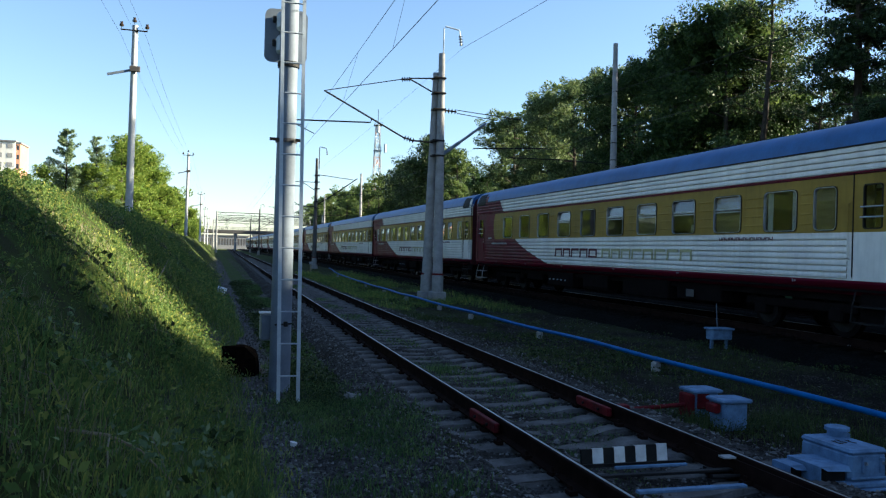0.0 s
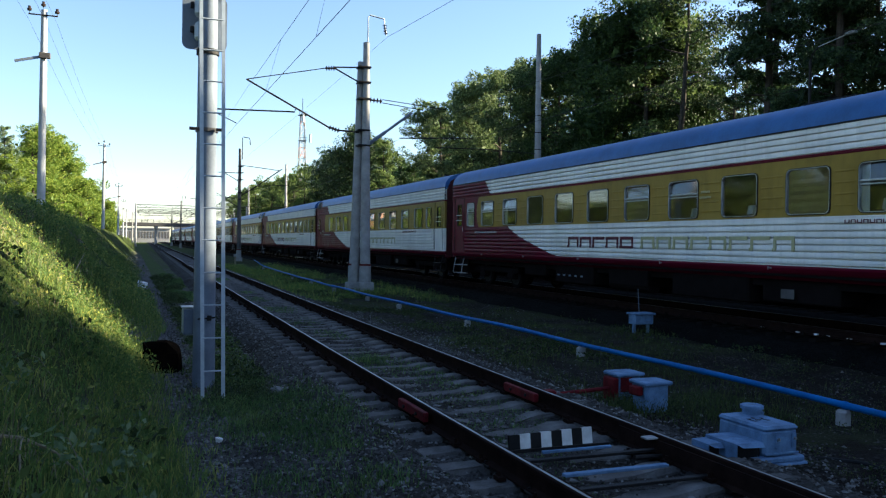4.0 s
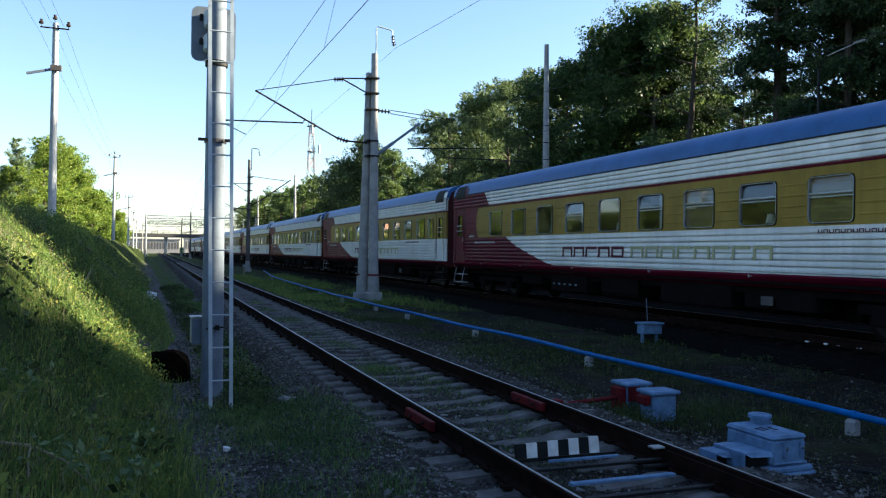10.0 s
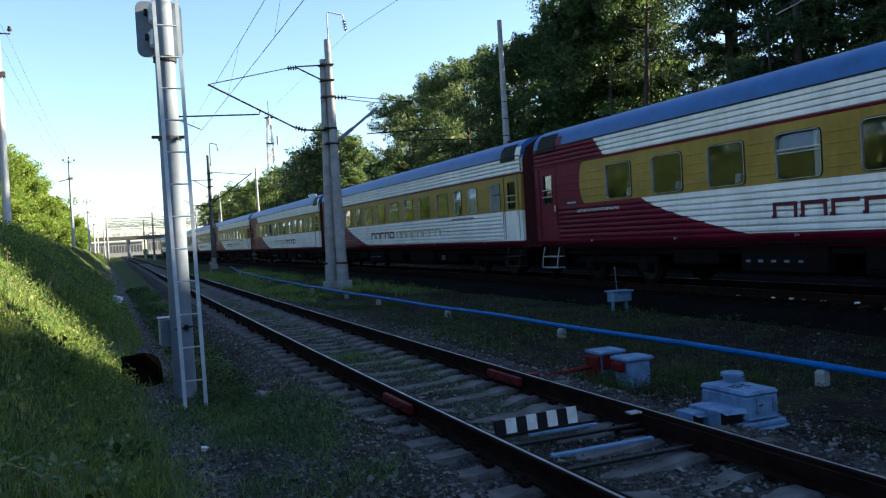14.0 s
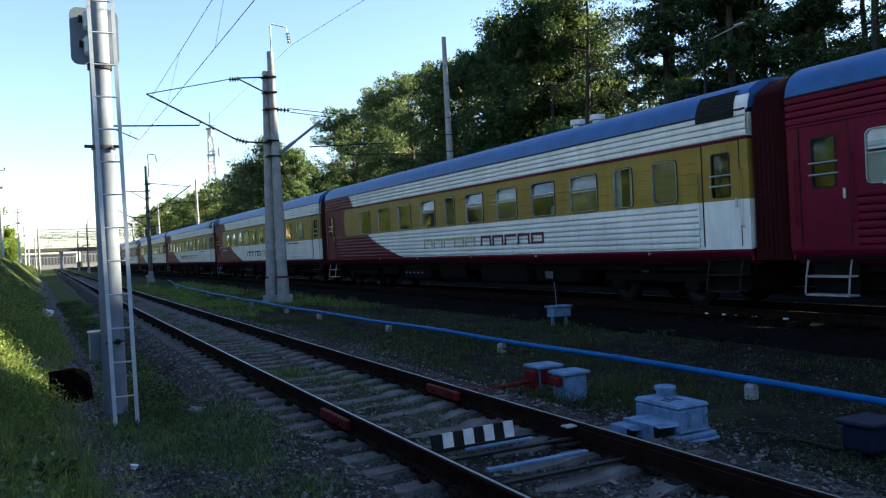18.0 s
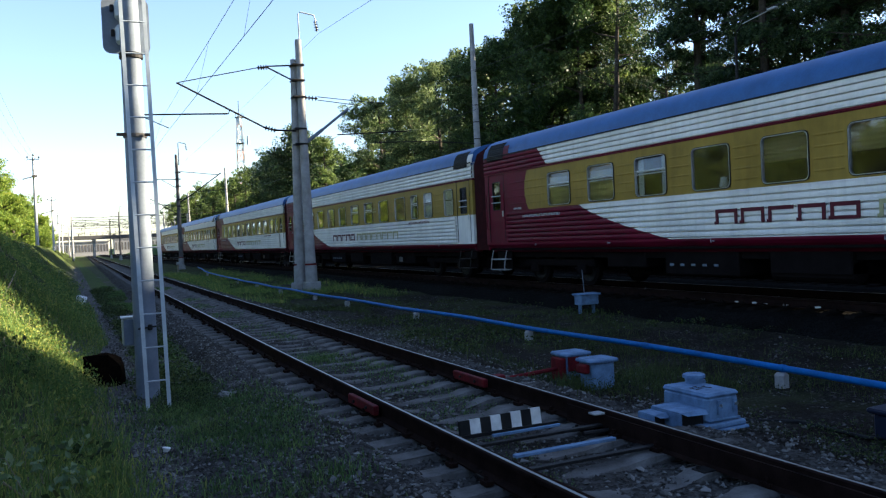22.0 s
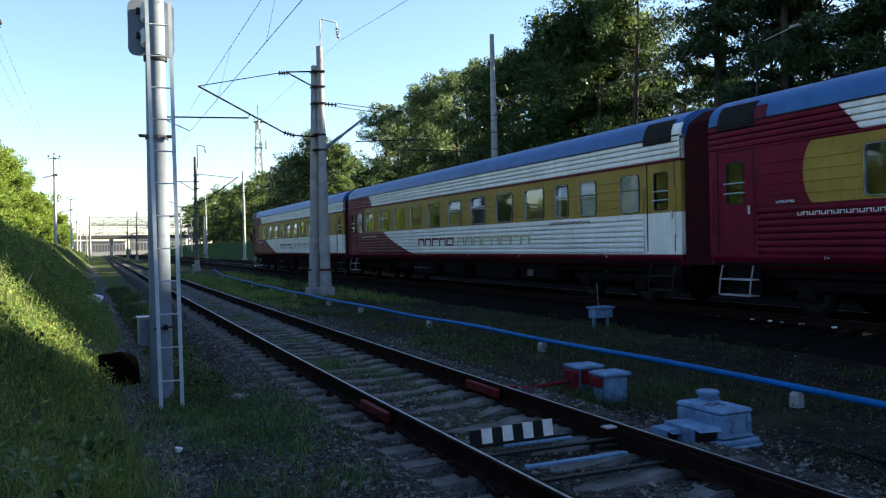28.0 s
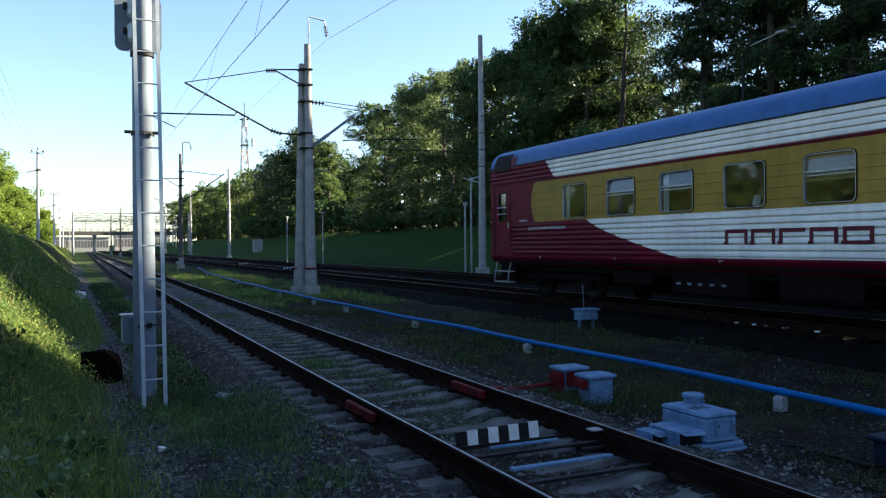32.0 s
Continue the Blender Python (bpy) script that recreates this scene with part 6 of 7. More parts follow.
def bush_data(h, spread, seed, leaves, size, leaf):
    rnd = random.Random(seed)
    stems, centres, radii = Mesh(), [], []
    for k in range(9):
        a, r = rnd.uniform(0, 6.28), spread * rnd.uniform(0.2, 0.8)
        top = (math.cos(a) * r, math.sin(a) * r, h * rnd.uniform(0.5, 0.85))
        stems.tube([(top[0] * 0.2, top[1] * 0.2, 0), (top[0] * 0.6, top[1] * 0.6, top[2] * 0.55), top], [0.05, 0.035, 0.01], 5, "bark")
        for _ in range(3):
            centres.append((top[0] * rnd.uniform(0.6, 1.1), top[1] * rnd.uniform(0.6, 1.1), top[2] * rnd.uniform(0.4, 1.0)))
            radii.append(h * rnd.uniform(0.16, 0.3))
    v, f = leaf_cloud(centres, radii, leaves, size, seed)
    d = bpy.data.meshes.new("crown")
    d.from_pydata(v.tolist(), [], f.tolist())
    d.materials.append(M[leaf])
    return stems.data("stems", True), d


def plant(name, data, x, y, turn, scale, label, category, group):
    t = thing(name, label, category, pose(x, y, ground_z(x, y) - 0.15, 0, 0, turn), group)
    t.scale = (scale, scale, scale)
    part("trunk" if name == "tree" else "stem_clump", data[0], t)
    part("crown", data[1], t, "dense green leaves")
    return t


POPLAR = [tree_data(17.5, 4.3, 11, 21000, 0.125, "poplar", 0.10, core=900), tree_data(17.5, 4.0, 12, 21000, 0.125, "poplar", 0.08, core=900), tree_data(17.5, 4.7, 13, 21000, 0.125, "poplar", 0.07, core=900)]
DENSE = [tree_data(17.5, 5.0, 61, 24000, 0.115, "leaf_shade", 0.05, core=1800, limbs=(26, 30)), tree_data(17.5, 4.6, 62, 24000, 0.115, "leaf_shade", 0.06, core=1800, limbs=(26, 30))]
ROUND = [tree_data(17.5, 6.6, 64, 24000, 0.15, "leaf_deep_shade", 0.04, core=1800, limbs=(30, 34)), tree_data(17.5, 3.3, 65, 14000, 0.15, "leaf", 0.05, core=300, limbs=(26, 30))]
AIRY = tree_data(19.0, 3.0, 63, 12000, 0.095, "leaf_deep_shade", 0.10)
EDGE = tree_data(19.0, 4.0, 66, 17000, 0.088, "leaf_shade", 0.10, limbs=(26, 30))
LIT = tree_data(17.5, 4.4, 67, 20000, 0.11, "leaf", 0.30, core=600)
PINE = [pine_data(21.0, 4.8, 21, 34000, 0.092, "leaf_deep_shade"), pine_data(21.0, 4.3, 22, 30000, 0.092, "leaf_deep_shade")]
SHADE = [tree_data(17.5, 5.2, 71, 1500, 0.62, "leaf_shade", 0.05)]
FAR = [tree_data(17.0, 4.6, 15, 5400, 0.29, "leaf", 0.08), tree_data(18.0, 4.2, 16, 5400, 0.29, "leaf_shade", 0.10)]
SPIRE = [spire_data(7.5, 2.3, 35, 26000, 0.055, "leaf_blue"), spire_data(8.5, 2.4, 36, 26000, 0.055, "leaf_blue")]
SAPLING = [tree_data(8.5, 2.6, 37, 4200, 0.17, "leaf_young", 0.06), tree_data(9.5, 2.2, 38, 4200, 0.17, "leaf_young", 0.08), tree_data(7.0, 2.4, 39, 3800, 0.17, "leaf_young", 0.05)]
SLIM = tree_data(20.0, 2.3, 27, 7000, 0.30, "leaf_shade", 0.05)
YOUNG = [tree_data(8.5, 2.6, 31, 17000, 0.08, "leaf_young", 0.04, core=700, limbs=(30, 34)), tree_data(9.5, 2.2, 32, 17000, 0.08, "leaf_young", 0.04, core=700, limbs=(30, 34)), tree_data(7.0, 2.4, 33, 15000, 0.08, "leaf_young", 0.04, core=700, limbs=(30, 34))]
BUSH = [bush_data(2.6, 1.8, 41, 1500, 0.18, "leaf"), bush_data(2.0, 1.6, 42, 1500, 0.15, "leaf_young")]
# the first repeats the bush above in the shade-toned leaf
SHRUB = [bush_data(2.6, 1.8, 41, 2600, 0.13, "leaf_shade"), bush_data(2.2, 1.7, 44, 2400, 0.12, "poplar")]

rnd = random.Random(5)
def along_sun(x, y):
    """Where a tree stands across the low sun's way, and how much higher it may reach, further back, for the same shade."""
    return y - (x - 33) * TO_SUN.y / TO_SUN.x, (x - 33) * TO_SUN.z / TO_SUN.x


def top_allowed(x, y, reach):
    """The wood's skyline against the low sun: one notch between two crowns, and one narrow opening."""
    v, rise = along_sun(x, y)
    if abs(v - 7.5) < 2.1 + reach:
        return 14.95 + rise
    if -14 < v < 3:
        return 19.2 + rise
    if abs(v - 34.6) < 1.7:
        return 10.0 + rise
    return 99.0


WOOD = ("tall leafy tree in the dark wood beyond the line", "tree", "trees of the wood")
# unseen wood abreast of the tracks, before the turnout: added to shade the cutting
for row, (x0, step) in enumerate(((32.5, 5.3), (38.0, 5.4), (44.0, 6.5))):
    y = -60.0
    while y < 21:
        x, yy = x0 + rnd.uniform(-1.6, 1.6), y + rnd.uniform(-1.2, 1.2)
        tall = min(21.0 * rnd.uniform(0.80, 0.92), top_allowed(x, yy, 4.6) - ground_z(x, yy))
        plant("tree", rnd.choice(FAR), x, yy, rnd.uniform(0, 360), tall / 17.5, *WOOD)
        y += step * 1.2 * (1.7 if y < -18 else 1.0)


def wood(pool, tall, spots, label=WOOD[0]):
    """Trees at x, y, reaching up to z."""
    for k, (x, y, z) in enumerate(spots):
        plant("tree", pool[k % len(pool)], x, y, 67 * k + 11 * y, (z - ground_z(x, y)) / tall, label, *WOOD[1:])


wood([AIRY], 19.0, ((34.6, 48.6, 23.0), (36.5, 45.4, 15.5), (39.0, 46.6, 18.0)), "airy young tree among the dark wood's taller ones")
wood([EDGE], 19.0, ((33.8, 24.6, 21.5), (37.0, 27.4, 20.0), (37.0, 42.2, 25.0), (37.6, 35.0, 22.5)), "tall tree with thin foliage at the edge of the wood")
# added trees in lighter leaf: sun on the dark crowns, put into colour
wood([LIT], 17.5, ((36.2, 53.6, 21.6), (36.8, 59.6, 21.3)), "lighter green tree standing for a sunlit crown top")
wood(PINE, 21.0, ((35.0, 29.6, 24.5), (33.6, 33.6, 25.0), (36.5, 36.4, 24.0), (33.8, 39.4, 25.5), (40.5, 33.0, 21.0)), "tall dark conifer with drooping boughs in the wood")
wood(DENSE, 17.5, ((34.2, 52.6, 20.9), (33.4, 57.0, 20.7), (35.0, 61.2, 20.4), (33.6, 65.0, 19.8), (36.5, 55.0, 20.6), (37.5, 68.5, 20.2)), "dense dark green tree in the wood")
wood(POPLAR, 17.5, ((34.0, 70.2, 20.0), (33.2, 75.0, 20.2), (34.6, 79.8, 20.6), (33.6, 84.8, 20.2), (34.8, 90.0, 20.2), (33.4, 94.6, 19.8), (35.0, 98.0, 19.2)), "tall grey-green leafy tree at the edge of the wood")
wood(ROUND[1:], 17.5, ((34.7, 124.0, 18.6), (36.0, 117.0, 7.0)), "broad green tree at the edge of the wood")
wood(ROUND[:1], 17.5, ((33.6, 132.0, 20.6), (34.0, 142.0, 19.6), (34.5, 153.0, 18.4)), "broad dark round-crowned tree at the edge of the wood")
# unseen trees deep in the wood, abreast of the cutting, added to shade the bank
for k in range(20):
    x, y = 56.0 + 4.0 * (k % 2), 2.0 + 1.75 * k
    v = along_sun(x, y)[0]
    if v > 14.5 and abs(v - 34.6) > 3.2:
        plant("tree", FAR[1], x, y, rnd.uniform(0, 360), (26.5 + rnd.uniform(-0.8, 0.8) - ground_z(x, y)) / 18.0, *WOOD)
# behind them, lower
wood(FAR[1:], 18.0, ((38.5, 23.5, 13.5), (38.0, 28.0, 12.0), (39.5, 32.0, 11.5), (38.2, 37.0, 9.5), (39.6, 41.5, 9.0), (38.4, 46.0, 11.0), (39.0, 50.5, 14.0), (44.0, 27.0, 15.0), (45.0, 34.0, 12.0), (44.0, 43.0, 11.0), (44.5, 51.0, 16.0)), "low dark tree of the undergrowth in the wood")
for k in range(14):
    plant("bush", SHRUB[0], 34.0 + rnd.uniform(-0.8, 2.5), 21.0 + 2.2 * k, rnd.uniform(0, 360), rnd.uniform(1.2, 1.7), "leafy bush at the edge of the wood", "bush", "bushes at the wood's edge")
for k in range(13):
    x, y = 41.5 + 3.5 * (k % 2) + rnd.uniform(-0.8, 0.8), 55.0 + 4.5 * k
    if abs(y - 112.0 * (x + 2.9) / 35.9) > 9.0:
        plant("tree", FAR[1], x, y, rnd.uniform(0, 360), (16.2 + rnd.uniform(-1.2, 0.8) - ground_z(x, y)) / 18.0, *WOOD)
for k in range(20):
    x, y = 33.5 + 5.5 * (k % 2) + rnd.uniform(-1.2, 1.2), 163.0 + 8.2 * k
    plant("tree", FAR[k % 5 == 0], x, y, rnd.uniform(0, 360), (19.5 + rnd.uniform(-1.2, 1.0) - ground_z(x, y)) / 17.5, *WOOD)
# coarse rows behind the far wood, added only to shade lawn and bank
wood(SHADE, 17.5, [(44.0 + 3.0 * (k % 2), 135.0 + 4.6 * k, 16.0 + (k % 3)) for k in range(42)])
# unseen slim trees on both sides of the notch, added to cut the sunlit stripe
for x in (32.0, 34.2, 36.5, 41.0):
    dv, rise = along_sun(x, 0.0)
    for v, top in ((4.1, 18.9), (2.5, 20.6), (0.6, 20.4), (10.9, 22.0), (13.0, 22.0), (15.2, 21.5), (17.6, 21.5)):
        y = v - dv + (0.7 if x == 34.2 and v < 8 else 0.0) * -1
        plant("tree", SLIM, x, y, 70 * v, (top + rise - ground_z(x, y)) / 20.0, "unseen slim dense tree edging the sun's notch in the wood", "tree", "trees of the wood")
# more unseen trees, added where stray sun leaked past the notch
for x, v, top in ((48.5, -2.4, 18.4), (50.0, -1.2, 18.2), (47.0, -5.0, 18.6), (49.0, -8.0, 18.8), (47.5, -11.0, 19.0), (50.5, -5.5, 18.6), (46.0, -1.0, 18.4), (47.5, 13.5, 21.0)):
    dv, rise = along_sun(x, 0.0)
    plant("tree", FAR[0], x, v - dv, 33 * v, (top + rise - ground_z(x, v - dv)) / 17.0, "tall leafy tree in the dark wood beyond the line", "tree", "trees of the wood")
for k in range(16):
    x, y = 32.5 + rnd.uniform(-0.8, 1.5), 96 + 5.2 * k
    plant("bush", SHRUB[k % 4 == 1], x, y, rnd.uniform(0, 360), rnd.uniform(1.4, 2.2), "leafy bush at the edge of the wood", "bush", "bushes at the wood's edge")
for k in range(24):
    x, y = 33.0 + rnd.uniform(-0.8, 0.8), 40 + 2.7 * k
    plant("bush", SHRUB[k % 4 == 1], x, y, rnd.uniform(0, 360), rnd.uniform(1.1, 1.6), "leafy bush at the edge of the wood", "bush", "bushes at the wood's edge")
for k in range(40):
    y = 28 + 150 * rnd.random() ** 1.2
    x = 34.5 + rnd.uniform(-1.5, 9)
    plant("bush", rnd.choice(SHRUB), x, y, rnd.uniform(0, 360), rnd.uniform(0.7, 1.4), "leafy bush at the edge of the wood", "bush", "bushes at the wood's edge")
for k, (x, y, h) in enumerate(((-14.4, 70, 8.1), (-12.2, 70, 7.7), (-18.0, 80, 4.4), (-13.1, 72, 5.6))):
    plant("tree", SPIRE[k % 2], x, y, 40 * k, h / (7.5, 8.5)[k % 2], "slender young tree on top of the bank", "tree", "young trees on the bank")
# taller trees and shrubs on the bank, unseen, added to darken the window reflections
for k in range(18):
    y = 20 + k * 3.1
    x = -6.0 - 0.27 * y
    plant("tree", FAR[k % 2], x - rnd.uniform(2.5, 5.0), y, rnd.uniform(0, 360), rnd.uniform(0.45, 0.6), "unseen young tree on the bank, for the window reflections", "tree", "young trees on the bank")
    plant("bush", BUSH[0], x - rnd.uniform(1.5, 2.5), y + 1.5, rnd.uniform(0, 360), rnd.uniform(1.1, 1.5), "unseen leafy bush on the bank, for the window reflections", "bush", "bushes on the bank")
# an unseen bush row further back, added to close bright gaps in those reflections
for k in range(24):
    y = 28.0 + 4.2 * k
    plant("bush", BUSH[0], -21.0 - 0.04 * y + rnd.uniform(-1.5, 1.5), y, rnd.uniform(0, 360), rnd.uniform(1.4, 1.75), "unseen leafy bush on the bank, for the window reflections", "bush", "bushes on the bank")
# young trees on the bank
for x, y, h in ((-16.5, 72, 5.0), (-19.0, 74, 4.6), (-12.2, 70, 5.2), (-11.2, 79, 8.8), (-10.4, 84, 8.4), (-14.0, 82, 5.6), (-9.8, 92, 8.4), (-12.5, 95, 8.6), (-9.2, 101, 7.4), (-11.5, 108, 8.0), (-9.0, 112, 6.8), (-8.6, 121, 6.6), (-10.8, 126, 7.4), (-8.4, 132, 6.4), (-8.0, 145, 6.8), (-10.0, 152, 7.0), (-7.8, 160, 6.6), (-7.6, 176, 6.6), (-9.5, 188, 7.2), (-7.4, 200, 6.4), (-7.4, 222, 6.2), (-8.0, 246, 6.6), (-19.0, 105, 8.0), (-17.0, 130, 7.5)):
    k = rnd.randrange(3)
    plant("tree", (YOUNG if y < 104 else SAPLING)[k], x, y, rnd.uniform(0, 360), h / (8.5, 9.5, 7.0)[k], "bright unseen young tree on the bank, for the window reflections", "tree", "young trees on the bank")
for k in range(26):
    y = rnd.uniform(24, 100)
    plant("bush", BUSH[1], rnd.uniform(-10.5, -7.8), y, rnd.uniform(0, 360), rnd.uniform(0.3, 0.75), "bright green bush on top of the bank", "bush", "bushes on the bank")


# ---- grass and stones ----
def blades(name, label, spots, height, width, seed, mat="grass"):
    """Tapered, bent blades; spots are rows of x, y, z and a size."""
    rng = np.random.default_rng(seed)
    p = np.array(spots)
    n = len(p)
    a = rng.uniform(0, 2 * np.pi, n)
    h = height * p[:, 3] * rng.uniform(0.45, 1.25, n)
    side = np.stack([np.cos(a), np.sin(a), np.zeros(n)], 1) * (width * rng.uniform(0.6, 1.4, n))[:, None]
    b = rng.uniform(0, 2 * np.pi, n)
    bend = np.stack([np.cos(b), np.sin(b), np.zeros(n)], 1) * (h * rng.uniform(0.1, 0.75, n))[:, None]
    up = np.stack([np.zeros(n), np.zeros(n), h], 1)
    q = p[:, :3]
    v = np.stack([q - side, q + side, q + bend * 0.35 + up * 0.6 + side * 0.7, q + bend * 0.35 + up * 0.6 - side * 0.7, q + bend + up * 0.95], 1).reshape(-1, 3)
    k = np.arange(n)[:, None] * 5
    d = bpy.data.meshes.new(name)
    d.from_pydata(v.tolist(), [], np.concatenate([k + [0, 1, 2, 3]], 0).tolist() + (k + [3, 2, 4]).tolist())
    d.materials.append(M[mat])
    return single(name, d, label, "grass", kind="stuff")


rnd = random.Random(8)
spots, weeds = [], []
while len(spots) < 84000:
    y = -3.0 + 45 * rnd.random() ** 1.9
    x = (-1.98 + 0.15 * math.sin(y * 1.7) if y < 9 else bank_foot(y) + 0.12) - 5.4 * rnd.random()
    g = noise.noise(Vector((x * 0.8, y * 0.6, 1.5)))
    g += 0.45 * noise.noise(Vector((x * 2.6, y * 2.0, 8.5)))
    if g > (-0.22 if x < -3.0 or y > 9 else -0.6) + 0.35 * rnd.random():
        spots.append((x, y, ground_z(x, y) - 0.02, max(0.35, 0.7 + 0.6 * g) * (1 + 0.02 * y)))
for k in range(15000):
    y = 3.6 + 11.0 * rnd.random()
    x = rnd.gauss(-2.85 - 0.02 * (y - 4), 0.26)
    spots.append((x, y, ground_z(x, y) - 0.02, 0.55 + 0.5 * rnd.random()))
blades("bank_grass", "rough grass on the steep bank", [(x, y, z, q * (1 + 0.012 * max(0, y - 8))) for x, y, z, q in spots], 0.17, 0.0055, 1)
rng = np.random.default_rng(12)
centres, radii = [], []
for k in range(4200):
    y = -2.0 + 50 * rnd.random() ** 1.7
    x = (-2.5 if y < 9 else bank_foot(y) - 0.05) - 5.6 * rnd.random()
    g = noise.noise(Vector((x * 0.7 + 5, y * 0.5, 4.5)))
    if g < -0.25:
        continue
    r = (0.10 + 0.16 * rnd.random()) * (1 + 0.018 * y)
    centres.append((x, y, ground_z(x, y) + r * 0.35)), radii.append(r)
for lo, hi, count, size in ((-5, 10, 36000, 0.012), (10, 20, 40000, 0.019), (20, 60, 26000, 0.036)):
    pick = [k for k, c in enumerate(centres) if lo <= c[1] < hi]
    v, f = leaf_cloud([centres[k] for k in pick], [radii[k] for k in pick], count, size, 50 + lo, 0.8)
    d = bpy.data.meshes.new("bank_weeds")
    d.from_pydata(v.tolist(), [], f.tolist())
    d.materials.append(M["weed"])
    single("bank_weeds", d, "leafy green weeds matting the bank", "weeds", kind="stuff")
# broad leaves in tufts on the near bank
for tufts, count, size, mat, y1 in ((60, 620, 0.040, "leaf_blue", 9.0), (150, 2600, 0.034, "weed", 17.0), (46, 700, 0.046, "clover", 12.0)):
    centres, radii = [], []
    for k in range(tufts):
        y = 3.0 + (y1 - 3.0) * rnd.random()
        x = -2.75 - 3.0 * rnd.random() ** 1.2
        centres.append((x, y, ground_z(x, y) + 0.12)), radii.append(rnd.uniform(0.10, 0.24))
    v, f = leaf_cloud(centres, radii, count, size, 91 + tufts, 0.55)
    d = bpy.data.meshes.new("broad_leaves")
    d.from_pydata(v.tolist(), [], f.tolist())
    d.materials.append(M[mat])
    single("broad_leaves", d, "broad-leaved weeds low on the bank", "weeds", kind="stuff")
stalks = []
while len(stalks) < 5200:
    y = 2.2 + 24 * rnd.random() ** 1.6
    x = -2.4 - 4.6 * rnd.random()
    if noise.noise(Vector((x * 1.3, y * 0.9, 14.5))) > 0.05 + 0.25 * rnd.random():
        stalks.append((x, y, ground_z(x, y), 0.35 + 0.75 * rnd.random()))
blades("dry_stalks", "dry pale stalks among the weeds of the bank", stalks, 0.24, 0.0028, 7, "dry")
spots = []
while len(spots) < 34000:
    y = 3.0 + 60 * rnd.random() ** 1.7
    x = rnd.choice((rnd.uniform(2.9, 8.0), rnd.uniform(3.4, 7.5), rnd.uniform(3.0, 4.6)))
    g = noise.noise(Vector((x * 0.9, y * 0.5, 9.5)))
    if g > -0.1 + 0.25 * rnd.random():
        spots.append((x, y, ground_z(x, y) - 0.02, (0.5 + g) * (1 + 0.02 * y)))
while len(spots) < 80000:
    y = 3.0 + 45 * rnd.random() ** 1.6
    near = y < 10
    x = rnd.choice((rnd.uniform(-2.75, -0.7), rnd.uniform(-2.75, -1.2), rnd.uniform(0.2, 1.4))) if near else rnd.choice((rnd.uniform(-1.95, -1.1), rnd.uniform(-1.85, -1.25), rnd.uniform(0.2, 1.4)))
    g = noise.noise(Vector((x * 1.1 + 3, y * 0.45, 2.5)))
    on_bed = x > -0.95
    if g > (0.02 if on_bed else -0.10 if near else -0.3) + 0.2 * rnd.random():
        spots.append((x + swing(y), y, bed_top(x, y) - 0.015, (0.45 + g) * (0.6 if on_bed else 1.0)))
for bx, by, wide, n in ((-1.6, 8.6, 0.5, 900), (-1.15, 7.4, 0.4, 500), (-1.9, 10.3, 0.5, 900), (-1.45, 11.6, 0.45, 1100), (-1.0, 6.2, 0.35, 400), (-1.6, 13.6, 0.5, 1000), (-1.75, 6.6, 0.4, 500), (0.75, 12.6, 0.4, 700), (-1.25, 9.8, 0.75, 2200), (-0.95, 8.6, 0.6, 1100), (-1.35, 8.0, 0.6, 900), (3.2, 8.75, 0.55, 700), (2.85, 8.35, 0.4, 300), (3.6, 7.6, 0.8, 500), (4.6, 9.0, 1.6, 900), (4.6, 14.0, 2.2, 1100), (5.6, 30.6, 0.9, 500), (8.2, 15.6, 0.7, 300)):
    for k in range(n):
        x, y = rnd.gauss(bx, wide * 0.5), rnd.gauss(by, wide * 0.6)
        spots.append((x, y, bed_top(x, y) - 0.02, (1.1 if x > 2 else 0.55) + (0.9 if x > 2 else 0.5) * rnd.random()))
blades("verge_grass", "patchy grass beside the path", [(x, y, z, q * (1 + 0.03 * max(0, y - 9))) for x, y, z, q in spots if x < 2.2], 0.11, 0.0055, 2, "turf")
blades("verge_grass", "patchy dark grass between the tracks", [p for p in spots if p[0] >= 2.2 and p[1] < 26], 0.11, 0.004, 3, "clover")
# brighter blades than on the nearer verge: sunlit patches put into their colour
spots = [p for p in spots if p[0] >= 2.2 and p[1] >= 26]
for k in range(9000):
    x, y = rnd.uniform(2.4, 8.4), 26 + 34 * rnd.random() ** 1.3
    if noise.noise(Vector((x * 0.6, y * 0.3, 19.5))) > -0.12 + 0.2 * rnd.random():
        spots.append((x, y, ground_z(x, y) - 0.02, 1.4 + 0.8 * rnd.random()))
blades("verge_grass", "lush grass round the overhead-line post, in sunlit tones", spots, 0.14, 0.008, 4)


# low weeds along the tracks and round the boxes
centres, radii = [], []
for k in range(5200):
    y = 3.5 + 44 * rnd.random() ** 1.6
    x = rnd.choice((rnd.uniform(-2.7, -0.5) if y < 10 else rnd.uniform(-1.9, -1.0), rnd.uniform(-1.9, -1.2), rnd.uniform(2.8, 8.6), rnd.uniform(3.0, 5.5)))
    g = noise.noise(Vector((x * 0.7 + 11, y * 0.4, 6.5)))
    if g < -0.02:
        continue
    r = (0.05 + 0.09 * rnd.random()) * (1 + 0.02 * y)
    centres.append((x, y, max(ground_z(x, y), -0.26 if x > -1.0 and x < 2.6 else -9) + r * 0.2)), radii.append(r)
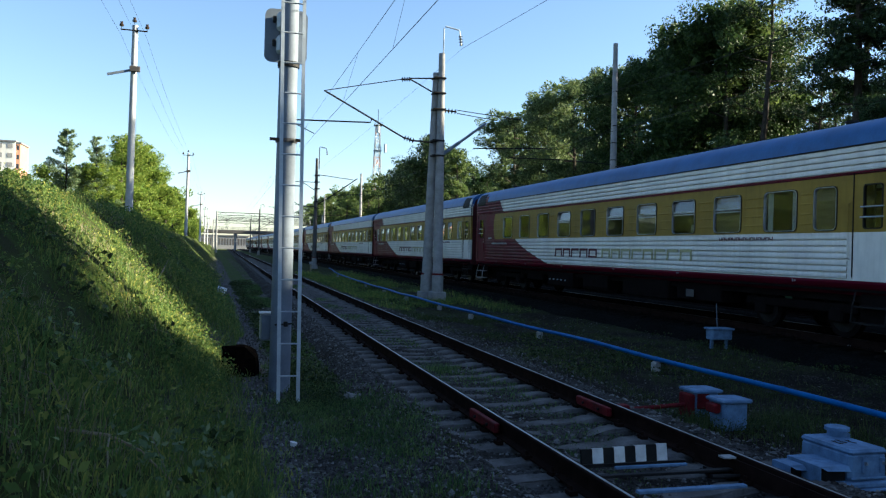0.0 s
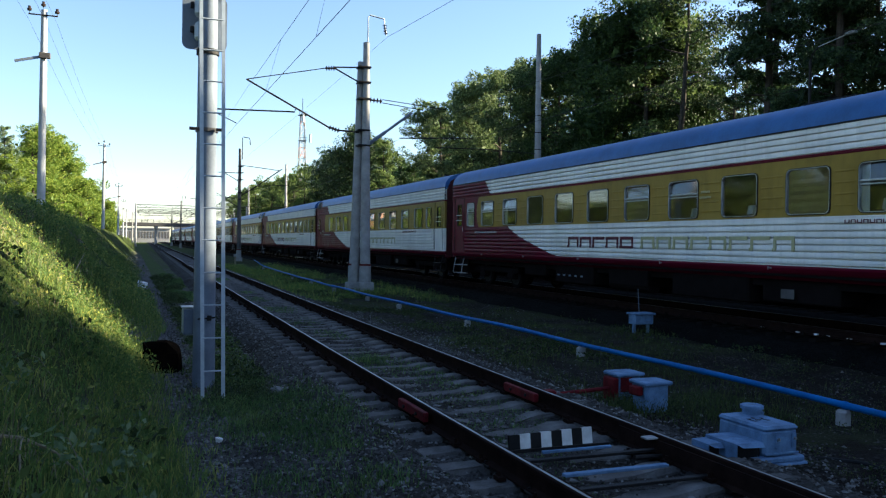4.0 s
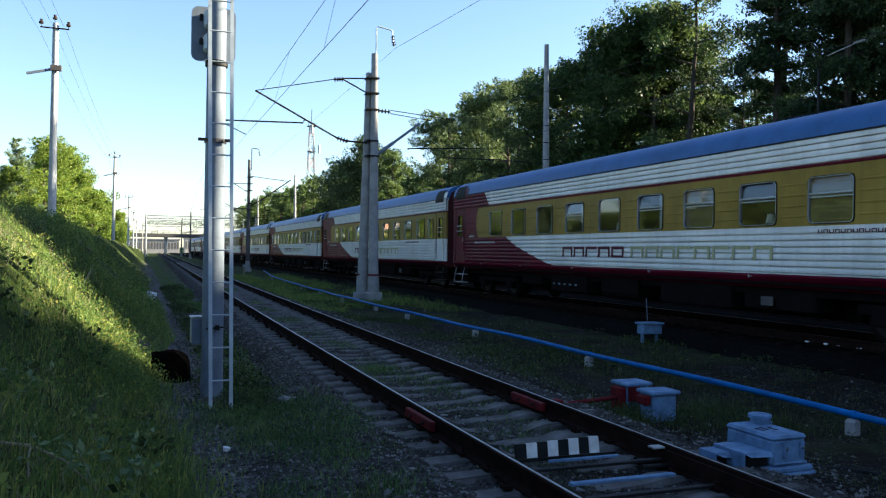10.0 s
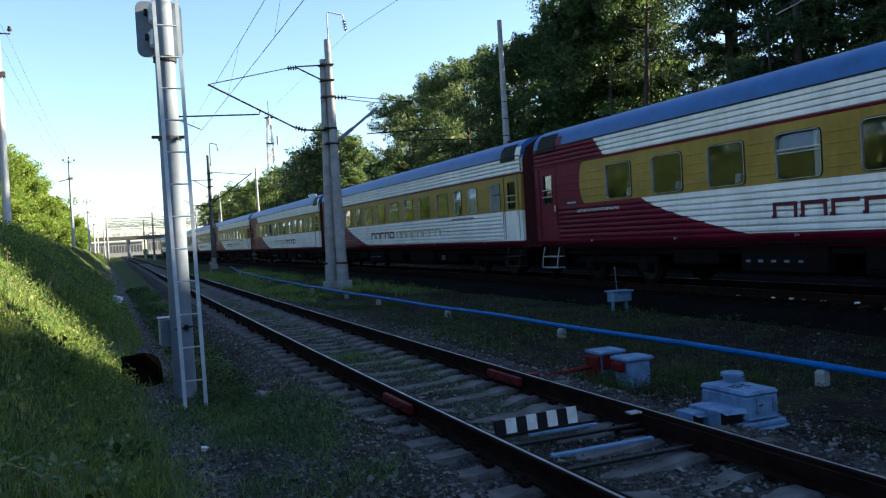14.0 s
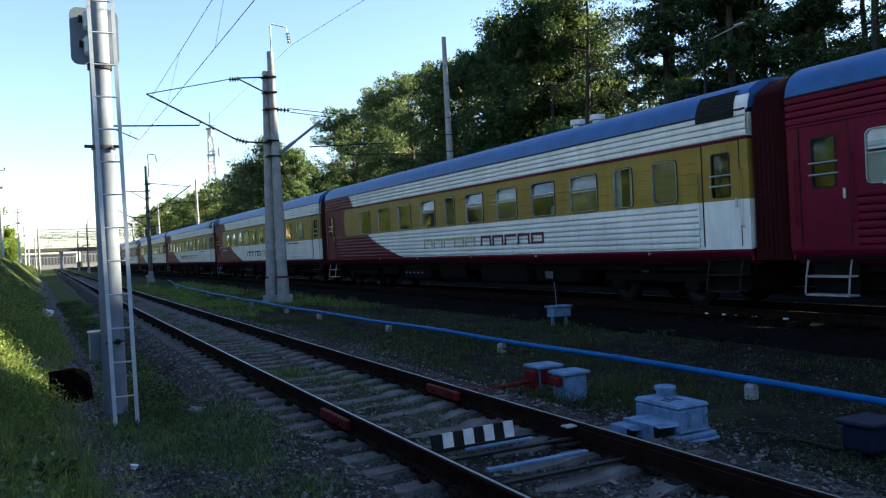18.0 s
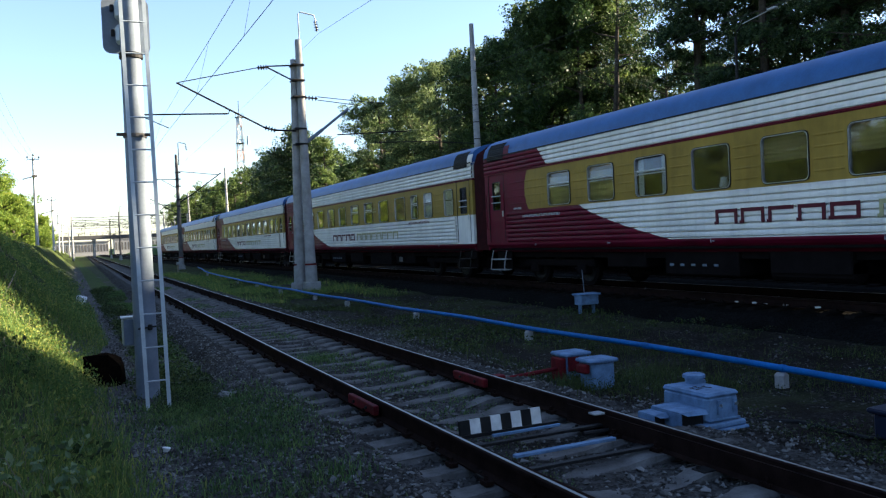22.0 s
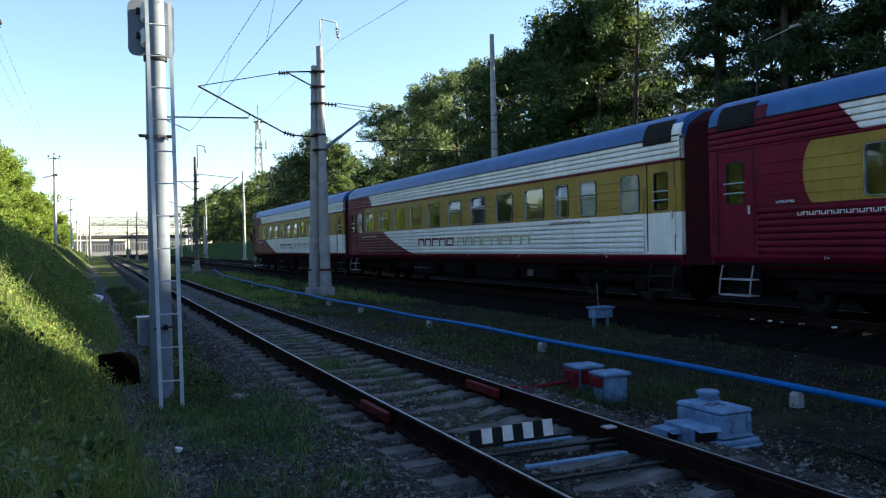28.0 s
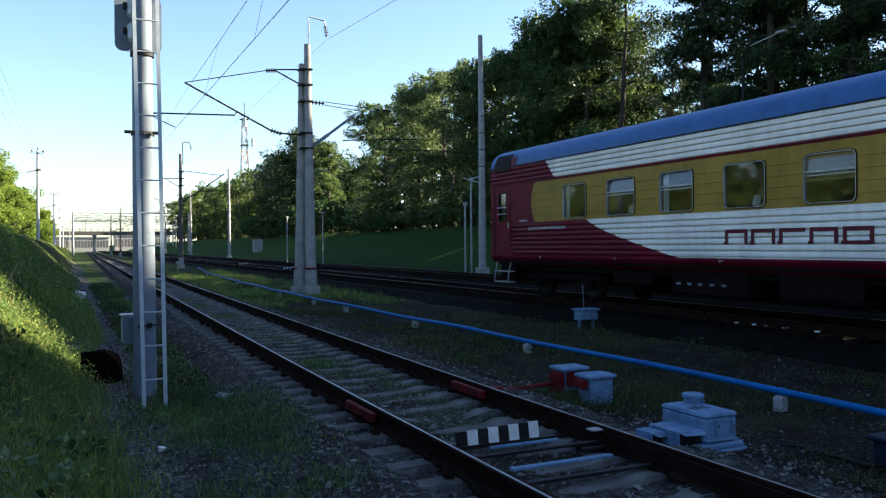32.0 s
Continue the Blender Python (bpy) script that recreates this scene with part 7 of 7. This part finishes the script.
for bx, by in ((3.22, 9.08), (3.12, 8.35), (3.45, 8.6), (2.85, 8.1), (8.2, 15.8), (5.55, 31.0), (-2.3, 12.7), (-1.9, 11.1), (4.9, 7.1)):
    for k in range(16):
        a, d = rnd.uniform(0, 6.28), rnd.uniform(0.18, 0.55)
        r = 0.06 + 0.07 * rnd.random()
        x, y = bx + d * math.cos(a), by + d * math.sin(a)
        centres.append((x, y, ground_z(x, y) + r * 0.7)), radii.append(r)
for k in range(230):
    x, y = rnd.gauss(-1.2, 0.38), rnd.gauss(9.2, 1.3)
    r = 0.05 + 0.06 * rnd.random()
    centres.append((x, y, bed_top(x, y) + r * 0.2)), radii.append(r)
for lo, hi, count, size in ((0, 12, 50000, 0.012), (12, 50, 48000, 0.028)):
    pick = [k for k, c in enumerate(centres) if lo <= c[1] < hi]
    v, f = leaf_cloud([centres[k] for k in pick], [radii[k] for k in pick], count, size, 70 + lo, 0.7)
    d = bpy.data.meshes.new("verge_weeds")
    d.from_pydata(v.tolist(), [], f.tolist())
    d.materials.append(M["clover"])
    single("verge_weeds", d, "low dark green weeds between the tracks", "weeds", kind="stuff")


def stones(name, label, spots, seed):
    rng = np.random.default_rng(seed)
    base = np.array([(1, 0, 0), (-1, 0, 0), (0, 1, 0), (0, -1, 0), (0, 0, 1), (0, 0, -1)], float)
    tri = np.array([(0, 2, 4), (2, 1, 4), (1, 3, 4), (3, 0, 4), (2, 0, 5), (1, 2, 5), (3, 1, 5), (0, 3, 5)])
    p = np.array(spots)
    n = len(p)
    v = base[None] * rng.uniform(0.55, 1.25, (n, 6, 1)) + rng.normal(0, 0.22, (n, 6, 3))
    a = rng.uniform(0, 2 * np.pi, n)
    c, s = np.cos(a), np.sin(a)
    v = np.stack([v[..., 0] * c[:, None] - v[..., 1] * s[:, None], v[..., 0] * s[:, None] + v[..., 1] * c[:, None], v[..., 2] * 0.75], -1)
    v = v * p[:, 3][:, None, None] + p[:, None, :3]
    d = bpy.data.meshes.new(name)
    d.from_pydata(v.reshape(-1, 3).tolist(), [], (tri[None] + np.arange(n)[:, None, None] * 6).reshape(-1, 3).tolist())
    d.materials.append(M["stone"])
    return single(name, d, label, "gravel", kind="stuff")


spots = []
for k in range(46000):
    y = 1.5 + 26 * rnd.random() ** 1.8
    x = rnd.uniform(-2.4, 3.2) if k % 3 else rnd.uniform(-2.3, -0.5)
    x += swing(y)
    g = noise.noise(Vector((x * 0.9, y * 0.7, 31)))
    if x < -0.9 and g > 0.1 + 0.5 * rnd.random():
        continue
    size = rnd.uniform(0.009, 0.026) if rnd.random() < 0.93 else rnd.uniform(0.026, 0.042)
    spots.append((x, y, bed_top(x, y) + 0.15 * size, size))
stones("gravel", "crushed grey stone of the ballast", spots, 3)
spots = []
for k in range(9000):
    y = 2 + 40 * rnd.random() ** 1.6
    x = 3.0 + 6.0 * rnd.random() ** 1.5
    spots.append((x, y, ground_z(x, y), rnd.uniform(0.006, 0.022) if rnd.random() < 0.96 else rnd.uniform(0.022, 0.045)))
stones("loose_gravel", "scattered stones on bare soil", spots, 4)

# ---- sleepers of the near track ----
plain = [sleeper_mesh("sleeper", 0.085, 1.35, k, 0.016).data("sleeper") for k in range(4)]
bearers = [sleeper_mesh("sleeper", 0.115, 1.50 + 0.06 * k, 9 + k, 0.032).data("bearer") for k in range(4)]
for k, y in enumerate(near_sleepers):
    pool = bearers if y < 9.6 else plain
    part("bearer" if y < 9.6 else "sleeper", pool[(k * 7 + k // 3) % 4], near_track, at=pose(swing(y) + 0.05 * math.sin(y * 3.1), y, -0.18, 0, 0, math.sin(y * 7.3) * 0.9))

motions()
